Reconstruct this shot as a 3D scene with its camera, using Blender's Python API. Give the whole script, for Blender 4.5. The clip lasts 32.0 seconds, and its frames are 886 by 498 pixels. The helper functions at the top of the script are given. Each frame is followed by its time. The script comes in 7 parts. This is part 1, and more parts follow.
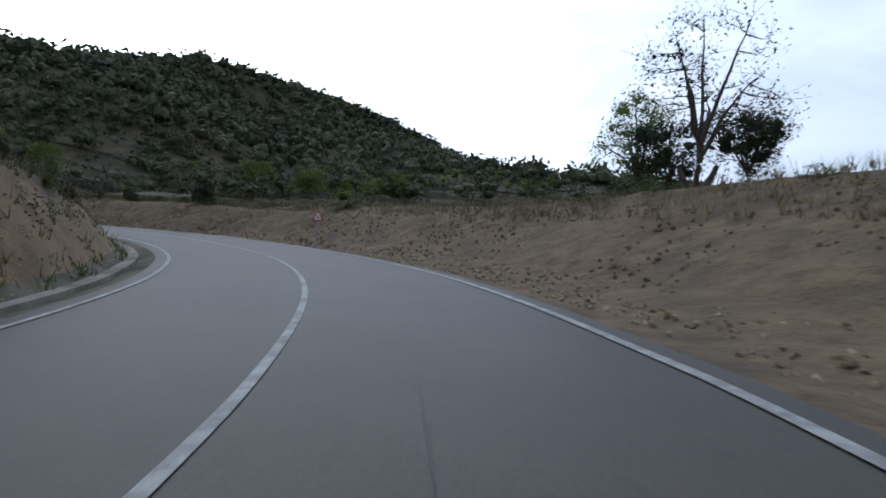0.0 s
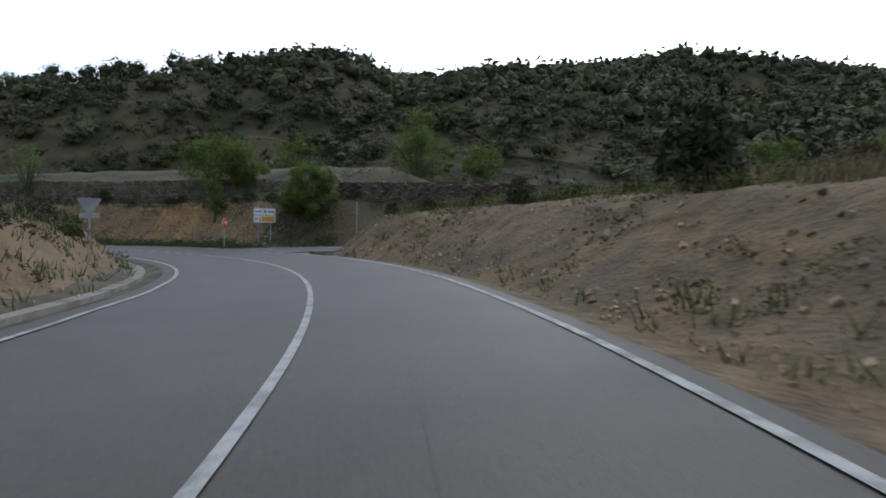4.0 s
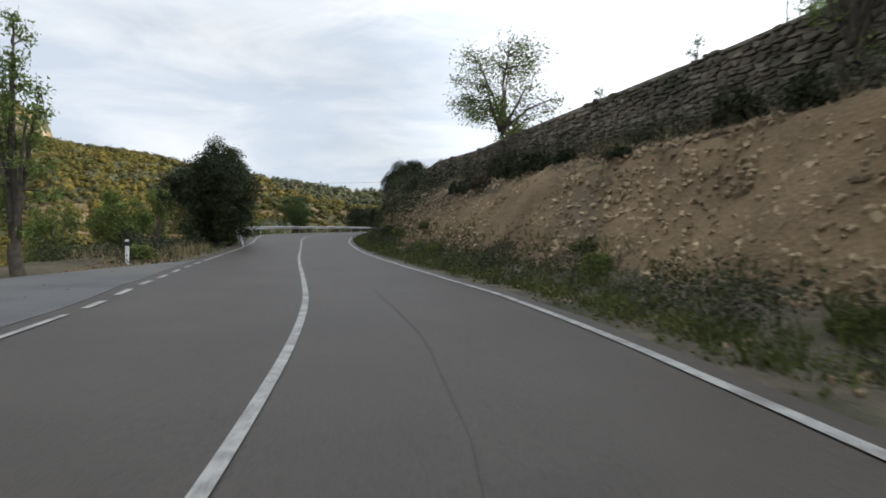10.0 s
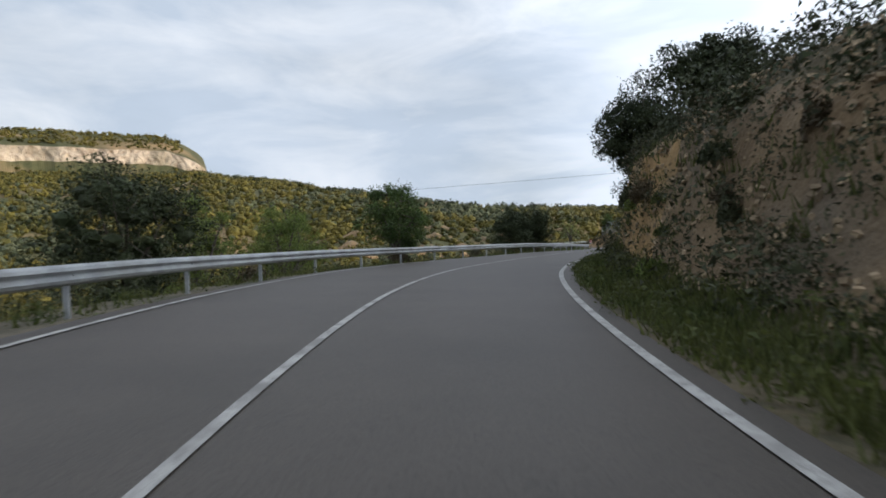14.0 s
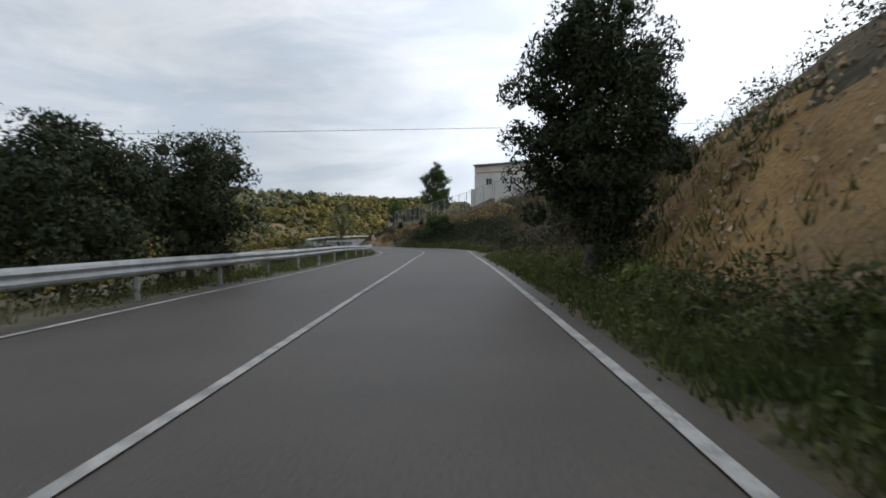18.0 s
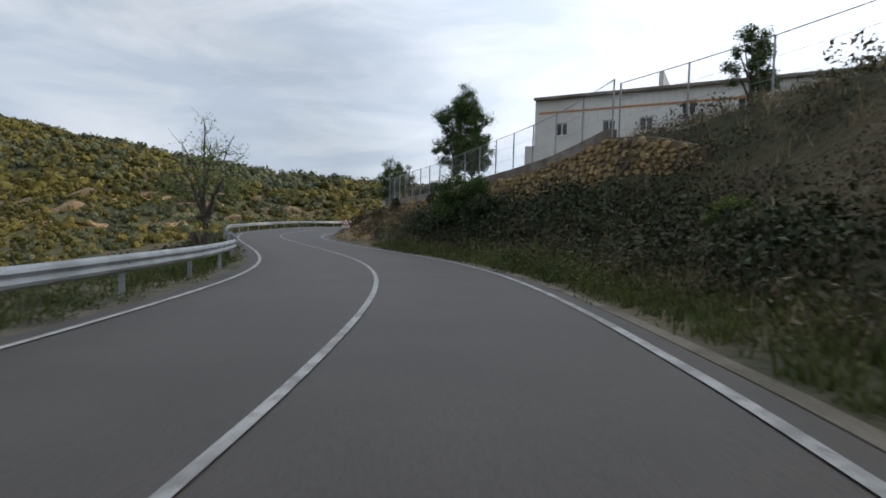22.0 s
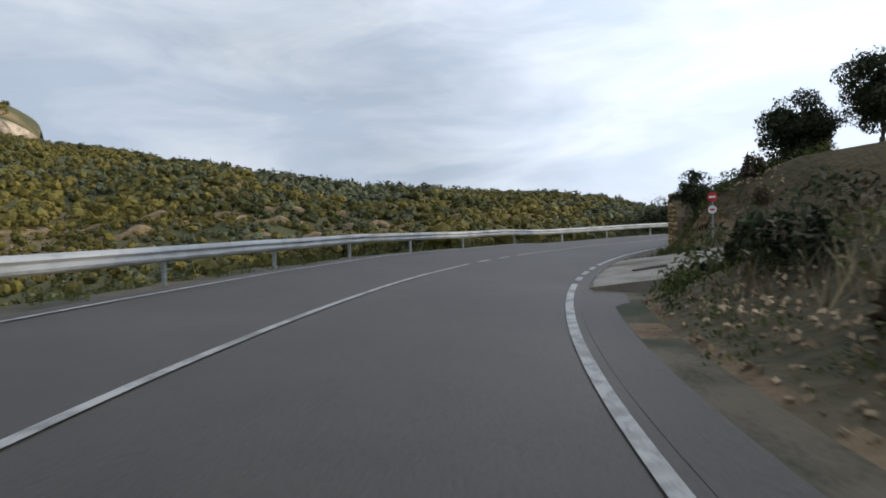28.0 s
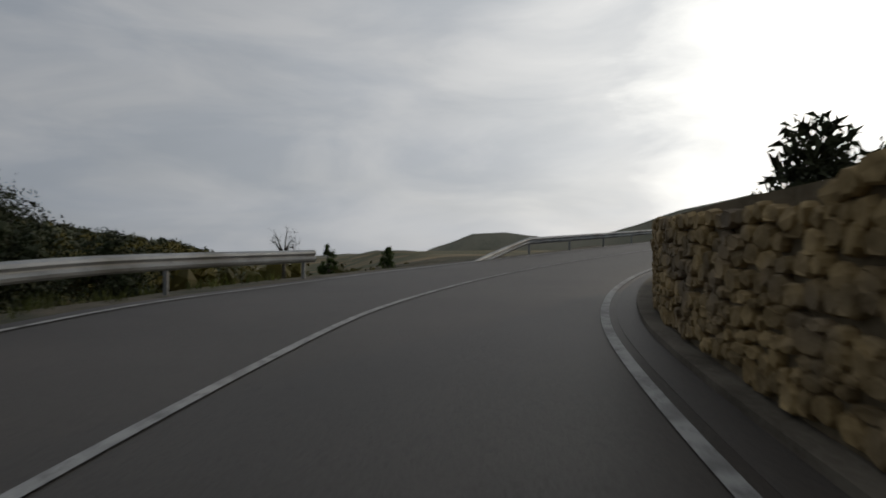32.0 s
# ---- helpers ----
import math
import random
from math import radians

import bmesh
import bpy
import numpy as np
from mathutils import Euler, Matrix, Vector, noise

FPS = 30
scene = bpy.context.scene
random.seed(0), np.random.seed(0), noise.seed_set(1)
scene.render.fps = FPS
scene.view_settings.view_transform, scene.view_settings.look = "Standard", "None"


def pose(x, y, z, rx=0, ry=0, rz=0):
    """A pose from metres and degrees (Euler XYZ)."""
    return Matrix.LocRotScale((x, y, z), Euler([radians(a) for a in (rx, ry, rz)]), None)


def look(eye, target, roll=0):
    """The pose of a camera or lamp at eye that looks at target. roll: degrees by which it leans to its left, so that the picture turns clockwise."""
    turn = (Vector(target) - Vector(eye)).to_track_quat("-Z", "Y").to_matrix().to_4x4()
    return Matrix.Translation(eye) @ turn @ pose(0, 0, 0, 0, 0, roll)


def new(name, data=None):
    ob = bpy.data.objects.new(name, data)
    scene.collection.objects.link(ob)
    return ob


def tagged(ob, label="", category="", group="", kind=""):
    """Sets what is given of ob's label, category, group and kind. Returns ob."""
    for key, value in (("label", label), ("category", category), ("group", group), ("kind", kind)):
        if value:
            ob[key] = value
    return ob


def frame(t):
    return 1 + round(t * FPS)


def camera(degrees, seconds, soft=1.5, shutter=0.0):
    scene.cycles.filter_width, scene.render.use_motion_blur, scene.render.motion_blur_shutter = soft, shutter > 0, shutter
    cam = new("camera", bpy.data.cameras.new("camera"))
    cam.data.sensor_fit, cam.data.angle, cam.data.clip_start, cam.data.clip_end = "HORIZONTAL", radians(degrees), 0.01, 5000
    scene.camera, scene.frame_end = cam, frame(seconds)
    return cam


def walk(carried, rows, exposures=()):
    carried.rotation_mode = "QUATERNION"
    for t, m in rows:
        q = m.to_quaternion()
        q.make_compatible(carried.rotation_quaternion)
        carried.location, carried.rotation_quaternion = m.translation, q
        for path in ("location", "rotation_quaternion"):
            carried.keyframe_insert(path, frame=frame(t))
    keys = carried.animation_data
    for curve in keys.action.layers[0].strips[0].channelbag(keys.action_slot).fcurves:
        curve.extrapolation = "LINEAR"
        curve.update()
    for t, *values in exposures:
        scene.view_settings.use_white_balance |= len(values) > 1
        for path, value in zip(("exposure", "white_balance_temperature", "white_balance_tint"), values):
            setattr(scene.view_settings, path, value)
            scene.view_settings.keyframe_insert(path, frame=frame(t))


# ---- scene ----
cam = camera(71.33, 32.0, soft=1.7, shutter=0.22)
EYE = 1.2
# seconds, place, heading, tilt and lean of the windscreen camera
PATH = [
    (0, -0.00, -0.00, 1.200, 0.02, -1.98, -2.68),
    (0.5, -0.28, 5.00, 1.168, 4.55, -2.37, -2.39),
    (1, -0.99, 9.99, 1.143, 9.55, -2.41, -2.14),
    (1.5, -2.15, 14.89, 1.119, 14.65, -2.22, -1.78),
    (2, -3.76, 19.61, 1.097, 20.07, -2.11, -1.20),
    (2.5, -5.75, 24.13, 1.080, 25.17, -2.06, -1.05),
    (3, -8.21, 28.40, 1.085, 30.96, -1.71, -0.50),
    (3.5, -11.05, 32.43, 1.113, 36.63, -1.46, -0.41),
    (4, -14.29, 36.16, 1.153, 42.74, -1.42, -0.42),
    (4.5, -17.89, 39.56, 1.187, 48.25, -1.56, -0.56),
    (5, -21.77, 42.68, 1.209, 52.52, -1.81, -0.85),
    (5.5, -25.91, 45.54, 1.217, 56.60, -2.07, -1.42),
    (6, -30.36, 48.00, 1.222, 62.72, -2.06, -1.59),
    (6.5, -35.08, 49.97, 1.216, 68.93, -2.11, -1.80),
    (7, -39.98, 51.44, 1.194, 74.57, -2.15, -1.73),
    (7.5, -44.95, 52.42, 1.175, 80.60, -2.08, -1.64),
    (8, -49.97, 52.88, 1.169, 86.23, -2.12, -1.83),
    (8.5, -54.98, 52.82, 1.175, 92.25, -2.02, -1.87),
    (9, -59.89, 52.22, 1.179, 98.26, -1.88, -1.33),
    (9.5, -64.71, 51.11, 1.191, 104.69, -1.94, -0.59),
    (10, -69.42, 49.50, 1.202, 110.89, -1.71, -0.37),
    (10.5, -73.99, 47.33, 1.205, 117.58, -1.69, -0.40),
    (11, -78.41, 44.84, 1.205, 121.81, -1.70, -0.11),
    (11.5, -82.62, 42.10, 1.215, 124.63, -1.68, -0.03),
    (12, -86.77, 39.28, 1.235, 125.39, -1.29, -0.06),
    (12.5, -90.96, 36.46, 1.257, 125.15, -1.06, -0.09),
    (13, -95.11, 33.72, 1.300, 124.59, -0.56, 0.47),
    (13.5, -99.22, 31.05, 1.374, 123.97, -0.55, 1.15),
    (14, -103.33, 28.45, 1.472, 122.93, -0.06, 1.67),
    (14.5, -107.57, 25.96, 1.589, 120.68, -0.15, 1.88),
    (15, -112.02, 23.69, 1.692, 117.65, -0.46, 1.58),
    (15.5, -116.65, 21.65, 1.794, 114.18, -0.72, 0.58),
    (16, -121.38, 19.86, 1.875, 110.75, -0.96, 0.39),
    (16.5, -126.17, 18.37, 1.939, 107.47, -1.09, 0.30),
    (17, -131.00, 17.12, 1.994, 104.76, -1.09, 0.28),
    (17.5, -135.83, 16.03, 2.047, 103.17, -1.04, 0.36),
    (18, -140.65, 15.00, 2.090, 102.86, -1.22, 0.26),
    (18.5, -145.49, 14.00, 2.125, 102.76, -1.35, 0.27),
    (19, -150.34, 12.98, 2.159, 102.89, -1.37, 0.08),
    (19.5, -155.23, 11.92, 2.177, 103.13, -1.68, -0.39),
    (20, -160.17, 10.81, 2.185, 103.38, -1.83, -0.69),
    (20.5, -165.15, 9.66, 2.177, 103.84, -1.91, -1.11),
    (21, -170.11, 8.48, 2.157, 104.20, -2.03, -0.85),
    (21.5, -175.04, 7.27, 2.127, 104.76, -2.21, -0.97),
    (22, -179.91, 6.00, 2.097, 105.64, -2.21, -1.79),
    (22.5, -184.68, 4.65, 2.066, 107.29, -2.37, -1.71),
    (23, -189.26, 3.04, 2.037, 110.87, -2.33, -0.87),
    (23.5, -193.70, 1.14, 2.014, 114.89, -2.24, -0.65),
    (24, -198.04, -1.08, 1.985, 118.66, -2.36, -0.72),
    (24.5, -202.29, -3.61, 1.956, 122.40, -2.41, -0.18),
    (25, -206.49, -6.38, 1.935, 124.51, -2.18, -0.11),
    (25.5, -210.70, -9.22, 1.927, 124.84, -1.96, -0.07),
    (26, -214.96, -12.01, 1.929, 123.70, -1.82, -0.06),
    (26.5, -219.30, -14.65, 1.938, 121.64, -1.73, -0.08),
    (27, -223.70, -17.13, 1.948, 119.48, -1.61, 0.50),
    (27.5, -228.16, -19.43, 1.964, 117.15, -1.40, 0.59),
    (28, -232.74, -21.45, 1.982, 113.84, -1.25, 0.78),
    (28.5, -237.44, -23.17, 2.027, 109.66, -1.10, 1.04),
    (29, -242.23, -24.42, 2.085, 104.74, -0.84, 1.21),
    (29.5, -247.09, -25.22, 2.167, 99.30, -0.47, 1.39),
    (30, -252.01, -25.54, 2.271, 93.67, -0.47, 1.66),
    (30.5, -256.95, -25.25, 2.413, 86.10, -0.32, 0.84),
    (31, -261.78, -24.34, 2.564, 78.46, -0.22, 0.12),
    (31.5, -266.33, -22.76, 2.740, 69.80, -0.06, -0.08),
    (32, -270.53, -20.61, 2.925, 62.83, 0.35, 0.16),
]
# seconds abeam, and how far right of the camera's track the centre line lies
LANE = [
    (-0.50, -1.19), (0.00, -1.19), (0.50, -1.19), (1.00, -1.20), (1.50, -1.20), (2.00, -1.22), (2.50, -1.23), (3.00, -1.21), (3.50, -1.13), (4.00, -1.02), (4.50, -0.99), (5.00, -1.03), (5.50, -1.09), (6.00, -1.10), (6.50, -1.07), (7.00, -1.08), (7.50, -1.14), (8.00, -1.11), (8.50, -0.99), (9.00, -0.87), (9.50, -0.85), (10.00, -0.87), (10.50, -0.98), (11.00, -1.08), (11.50, -1.16), (12.00, -1.20), (12.50, -1.25), (13.00, -1.25), (13.50, -1.24), (14.00, -1.35), (14.50, -1.62), (15.00, -2.03), (15.50, -2.38), (16.00, -2.51), (16.50, -2.45), (17.00, -2.27), (17.50, -2.05), (18.00, -1.89), (18.50, -1.83), (19.00, -1.85), (19.50, -1.84), (20.00, -1.78), (20.50, -1.73), (21.00, -1.68), (21.50, -1.58), (22.00, -1.37), (22.50, -1.13), (23.00, -0.82), (23.50, -0.55), (24.00, -0.42), (24.50, -0.46), (25.00, -0.59), (25.50, -0.80), (26.00, -1.17), (26.50, -1.67), (27.00, -2.13), (27.50, -2.44), (28.00, -2.53), (28.50, -2.59), (29.00, -2.67), (29.50, -2.70), (30.00, -2.59), (30.50, -2.44), (31.00, -2.25), (31.50, -2.12), (32.00, -2.21), (32.50, -2.32), (33.00, -2.40), (33.50, -2.47),
]
# lane widths towards the hill and towards the valley
WIDE_R = [
    (-0.50, 3.75), (0.00, 3.67), (0.50, 3.58), (1.00, 3.48), (1.50, 3.35), (2.00, 3.24), (2.50, 3.24), (3.00, 3.29), (3.50, 3.26), (4.00, 3.15), (4.50, 3.11), (5.00, 3.13), (5.50, 3.19), (6.00, 3.25), (6.50, 3.29), (7.00, 3.35), (7.50, 3.44), (8.00, 3.49), (8.50, 3.52), (9.00, 3.43), (9.50, 3.31), (10.00, 3.34), (10.50, 3.51), (11.00, 3.52), (11.50, 3.38), (12.00, 3.25), (12.50, 3.14), (13.00, 3.00), (13.50, 2.95), (14.00, 3.06), (14.50, 3.33), (15.00, 3.61), (15.50, 3.76), (16.00, 3.68), (16.50, 3.54), (17.00, 3.42), (17.50, 3.33), (18.00, 3.26), (18.50, 3.21), (19.00, 3.20), (19.50, 3.21), (20.00, 3.18), (20.50, 3.16), (21.00, 3.20), (21.50, 3.24), (22.00, 3.26), (22.50, 3.26), (23.00, 3.20), (23.50, 3.16), (24.00, 3.12), (24.50, 3.09), (25.00, 2.94), (25.50, 2.80), (26.00, 2.88), (26.50, 3.10), (27.00, 3.32), (27.50, 3.45), (28.00, 3.48), (28.50, 3.49), (29.00, 3.52), (29.50, 3.61), (30.00, 3.52), (30.50, 3.31), (31.00, 3.17), (31.50, 3.25), (32.00, 3.25), (32.50, 3.25), (33.00, 3.25), (33.50, 3.25),
]
WIDE_L = [
    (-0.50, 3.74), (0.00, 3.64), (0.50, 3.55), (1.00, 3.46), (1.50, 3.38), (2.00, 3.32), (2.50, 3.30), (3.00, 3.31), (3.50, 3.34), (4.00, 3.35), (4.50, 3.35), (5.00, 3.32), (5.50, 3.29), (6.00, 3.25), (6.50, 3.21), (7.00, 3.17), (7.50, 3.15), (8.00, 3.14), (8.50, 3.11), (9.00, 3.07), (9.50, 3.04), (10.00, 3.08), (10.50, 3.20), (11.00, 3.34), (11.50, 3.41), (12.00, 3.41), (12.50, 3.32), (13.00, 3.12), (13.50, 2.90), (14.00, 2.84), (14.50, 3.01), (15.00, 3.35), (15.50, 3.75), (16.00, 4.05), (16.50, 4.14), (17.00, 4.06), (17.50, 3.87), (18.00, 3.63), (18.50, 3.38), (19.00, 3.19), (19.50, 3.08), (20.00, 3.04), (20.50, 3.04), (21.00, 3.08), (21.50, 3.13), (22.00, 3.20), (22.50, 3.26), (23.00, 3.30), (23.50, 3.31), (24.00, 3.28), (24.50, 3.27), (25.00, 3.29), (25.50, 3.31), (26.00, 3.27), (26.50, 3.19), (27.00, 3.14), (27.50, 3.12), (28.00, 3.17), (28.50, 3.23), (29.00, 3.31), (29.50, 3.44), (30.00, 3.66), (30.50, 3.91), (31.00, 4.04), (31.50, 4.00), (32.00, 3.88), (32.50, 3.72), (33.00, 3.54), (33.50, 3.36),
]
walk(cam, [(t, pose(x, y, z, 90 + tilt, lean, turn)) for t, x, y, z, turn, tilt, lean in PATH],
     exposures=[(0, -0.85, 5300, 10), (3, -0.62, 5500, 10), (5.6, -0.08, 5800, 10), (7, 0.32, 6000, 10), (9, 0.08, 6250, 10), (11, -0.13, 6250, 10), (12, -0.08, 6250, 10), (13, -0.02, 6200, 10), (14, -0.28, 5950, 10), (15, -0.3, 6150, 10), (18, -0.38, 6200, 10), (19, -0.2, 6150, 10), (20, -0.38, 6000, 10), (21, -0.52, 5850, 10), (24, -0.22, 6300, 10), (27, -0.4, 5850, 10), (29, -0.7, 5900, 10), (30, -1.02, 6250, 10), (31, -1.4, 6150, 10), (32, -2.05, 6250, 10)])

# ---- light ----
SUN_AZ, SUN_EL = -25.0, 8.5
world = bpy.data.worlds.new("sky")
scene.world = world
world.use_nodes = True
wn = world.node_tree
wn.nodes.clear()


def wnode(kind, **kw):
    n = wn.nodes.new(kind)
    for k, v in kw.items():
        n.inputs[k].default_value = v
    return n


sky = wn.nodes.new("ShaderNodeTexSky")
sky.sky_type, sky.sun_disc = "NISHITA", False
sky.sun_elevation, sky.sun_rotation = radians(SUN_EL), radians(SUN_AZ)
tc = wn.nodes.new("ShaderNodeTexCoord")
mp = wn.nodes.new("ShaderNodeMapping")
mp.inputs["Scale"].default_value = (1.0, 1.0, 3.4)
cl = wnode("ShaderNodeTexNoise", Scale=2.1, Detail=7.0, Roughness=0.52, Distortion=0.35)
rampc = wn.nodes.new("ShaderNodeValToRGB")
rampc.color_ramp.elements[0].position, rampc.color_ramp.elements[1].position = 0.36, 0.66
rampc.color_ramp.elements[0].color, rampc.color_ramp.elements[1].color = (0.80, 0.80, 0.80, 1), (1, 1, 1, 1)
cl2 = wnode("ShaderNodeTexNoise", Scale=3.3, Detail=6.0, Roughness=0.55, Distortion=0.5)
rampd = wn.nodes.new("ShaderNodeValToRGB")
rampd.color_ramp.elements[0].position, rampd.color_ramp.elements[1].position = 0.38, 0.68
rampd.color_ramp.elements[0].color, rampd.color_ramp.elements[1].color = (7.7, 8.45, 9.3, 1), (11.8, 11.8, 11.7, 1)
mixs = wn.nodes.new("ShaderNodeMixRGB")
bg = wnode("ShaderNodeBackground", Strength=0.095)
wo = wn.nodes.new("ShaderNodeOutputWorld")
# the veiled sun's aureole behind thin cloud
toward = wn.nodes.new("ShaderNodeVectorMath")
toward.operation = "DOT_PRODUCT"
toward.inputs[1].default_value = tuple(Vector((math.sin(radians(SUN_AZ)) * 0.97, math.cos(radians(SUN_AZ)) * 0.97, 0.24)))
halo = wn.nodes.new("ShaderNodeValToRGB")
halo.color_ramp.interpolation = "LINEAR"
halo.color_ramp.elements[0].position, halo.color_ramp.elements[0].color = 0.0, (0, 0, 0, 1)
halo.color_ramp.elements[1].position, halo.color_ramp.elements[1].color = 1.0, (70, 66, 58, 1)
for place, tone in ((0.3, (4.2, 4.3, 4.5, 1)), (0.6, (8.0, 8.0, 8.0, 1)), (0.80, (13.2, 13.0, 12.6, 1)), (0.93, (24, 23.2, 21.6, 1)), (0.97, (38, 36.5, 33, 1))):
    halo.color_ramp.elements.new(place).color = tone
glow = wn.nodes.new("ShaderNodeMixRGB")
glow.blend_type = "ADD"
glow.inputs[0].default_value = 1.0
wn.links.new(tc.outputs["Generated"], toward.inputs[0])
drift = wn.nodes.new("ShaderNodeMath")
drift.operation = "MULTIPLY_ADD"
drift.inputs[1].default_value = 0.14
veil = wn.nodes.new("ShaderNodeMath")
veil.operation = "SUBTRACT"
veil.inputs[1].default_value = 0.07
wn.links.new(cl2.outputs["Fac"], drift.inputs[0])
wn.links.new(toward.outputs["Value"], drift.inputs[2])
wn.links.new(drift.outputs[0], veil.inputs[0])
wn.links.new(veil.outputs[0], halo.inputs[0])
wn.links.new(halo.outputs[0], glow.inputs[2])
for a, b in ((tc.outputs["Generated"], mp.inputs["Vector"]), (mp.outputs[0], cl.inputs["Vector"]), (mp.outputs[0], cl2.inputs["Vector"]),
             (cl.outputs["Fac"], rampc.inputs[0]), (cl2.outputs["Fac"], rampd.inputs[0]), (rampc.outputs[0], mixs.inputs[0]), (sky.outputs[0], mixs.inputs[1]),
             (rampd.outputs[0], mixs.inputs[2]), (mixs.outputs[0], glow.inputs[1]), (glow.outputs[0], bg.inputs["Color"]), (bg.outputs[0], wo.inputs[0])):
    wn.links.new(a, b)
sun = new("sun", bpy.data.lights.new("sun", "SUN"))
sun.data.energy, sun.data.angle, sun.data.color = 3.0, radians(0.6), (1.0, 0.80, 0.55)
sun_dir = Vector((math.sin(radians(SUN_AZ)) * math.cos(radians(SUN_EL)), math.cos(radians(SUN_AZ)) * math.cos(radians(SUN_EL)), math.sin(radians(SUN_EL))))
sun.matrix_world = look(sun_dir * 100, (0, 0, 0))

# ---- materials ----
def surface(name, c1, c2, scale=3.0, rough=0.85, bump=0.3, fine=40.0, metal=0.0, c3=None, spread=(0.35, 0.65), island=0.0, dist=0.05, spec=0.3):
    """Two colours mixed by coarse and fine noise in metres, a third in stains, with relief; island: brightness change from piece to piece."""
    m = bpy.data.materials.new(name)
    m.use_nodes = True
    nt = m.node_tree
    b = nt.nodes["Principled BSDF"]
    b.inputs["Roughness"].default_value, b.inputs["Metallic"].default_value = rough, metal
    b.inputs["Specular IOR Level"].default_value = spec
    g = nt.nodes.new("ShaderNodeNewGeometry")
    n1, n2 = nt.nodes.new("ShaderNodeTexNoise"), nt.nodes.new("ShaderNodeTexNoise")
    n1.inputs["Scale"].default_value, n1.inputs["Detail"].default_value = scale, 5
    n2.inputs["Scale"].default_value, n2.inputs["Detail"].default_value = fine, 4
    ad = nt.nodes.new("ShaderNodeMath")
    ad.operation = "MULTIPLY_ADD"
    ad.inputs[1].default_value = 0.55
    rp = nt.nodes.new("ShaderNodeValToRGB")
    e = rp.color_ramp.elements
    e[0].position, e[1].position = spread[0] + 0.2, spread[1] + 0.2
    e[0].color, e[1].color = (*c1, 1), (*c2, 1)
    for n in (n1, n2):
        nt.links.new(g.outputs["Position"], n.inputs["Vector"])
    nt.links.new(n2.outputs["Fac"], ad.inputs[0])
    nt.links.new(n1.outputs["Fac"], ad.inputs[2])
    nt.links.new(ad.outputs[0], rp.inputs[0])
    col = rp.outputs[0]
    if c3:
        n3 = nt.nodes.new("ShaderNodeTexNoise")
        n3.inputs["Scale"].default_value, n3.inputs["Detail"].default_value = scale * 0.35, 6
        r3 = nt.nodes.new("ShaderNodeValToRGB")
        r3.color_ramp.elements[0].position, r3.color_ramp.elements[1].position = 0.5, 0.68
        mx = nt.nodes.new("ShaderNodeMixRGB")
        mx.inputs[2].default_value = (*c3, 1)
        nt.links.new(g.outputs["Position"], n3.inputs["Vector"])
        nt.links.new(n3.outputs["Fac"], r3.inputs[0])
        nt.links.new(r3.outputs[0], mx.inputs[0])
        nt.links.new(col, mx.inputs[1])
        col = mx.outputs[0]
    if island:
        mr = nt.nodes.new("ShaderNodeMapRange")
        mr.inputs["To Min"].default_value, mr.inputs["To Max"].default_value = 1 - island, 1 + island
        oi = nt.nodes.new("ShaderNodeObjectInfo")
        sm = nt.nodes.new("ShaderNodeMath")
        fr = nt.nodes.new("ShaderNodeMath")
        fr.operation = "FRACT"
        nt.links.new(g.outputs["Random Per Island"], sm.inputs[0])
        nt.links.new(oi.outputs["Random"], sm.inputs[1])
        nt.links.new(sm.outputs[0], fr.inputs[0])
        nt.links.new(fr.outputs[0], mr.inputs["Value"])
        hs = nt.nodes.new("ShaderNodeHueSaturation")
        nt.links.new(mr.outputs[0], hs.inputs["Value"])
        nt.links.new(col, hs.inputs["Color"])
        col = hs.outputs[0]
    nt.links.new(col, b.inputs["Base Color"])
    if bump:
        bp = nt.nodes.new("ShaderNodeBump")
        bp.inputs["Strength"].default_value, bp.inputs["Distance"].default_value = bump, dist
        nt.links.new(ad.outputs[0], bp.inputs["Height"])
        nt.links.new(bp.outputs[0], b.inputs["Normal"])
    return m


def asphalt(name, lo, hi, rough, spec):
    """Fine-grained asphalt: speckled aggregate, patches worn pale over metres, a sheen at a low angle."""
    m = surface(name, lo, hi, 38.0, rough, 0.45, 150, spread=(0.36, 0.64), dist=0.008, spec=spec)
    nt = m.node_tree
    b = nt.nodes["Principled BSDF"]
    src = b.inputs["Base Color"].links[0].from_socket
    g = nt.nodes.new("ShaderNodeNewGeometry")
    n = nt.nodes.new("ShaderNodeTexNoise")
    n.inputs["Scale"].default_value, n.inputs["Detail"].default_value, n.inputs["Roughness"].default_value = 0.45, 7, 0.62
    r = nt.nodes.new("ShaderNodeMapRange")
    r.inputs["From Min"].default_value, r.inputs["From Max"].default_value = 0.3, 0.7
    r.inputs["To Min"].default_value, r.inputs["To Max"].default_value = 0.80, 1.20
    h = nt.nodes.new("ShaderNodeHueSaturation")
    nt.links.new(g.outputs["Position"], n.inputs["Vector"])
    nt.links.new(n.outputs["Fac"], r.inputs["Value"])
    nt.links.new(r.outputs[0], h.inputs["Value"])
    nt.links.new(src, h.inputs["Color"])
    nt.links.new(h.outputs[0], b.inputs["Base Color"])
    return m


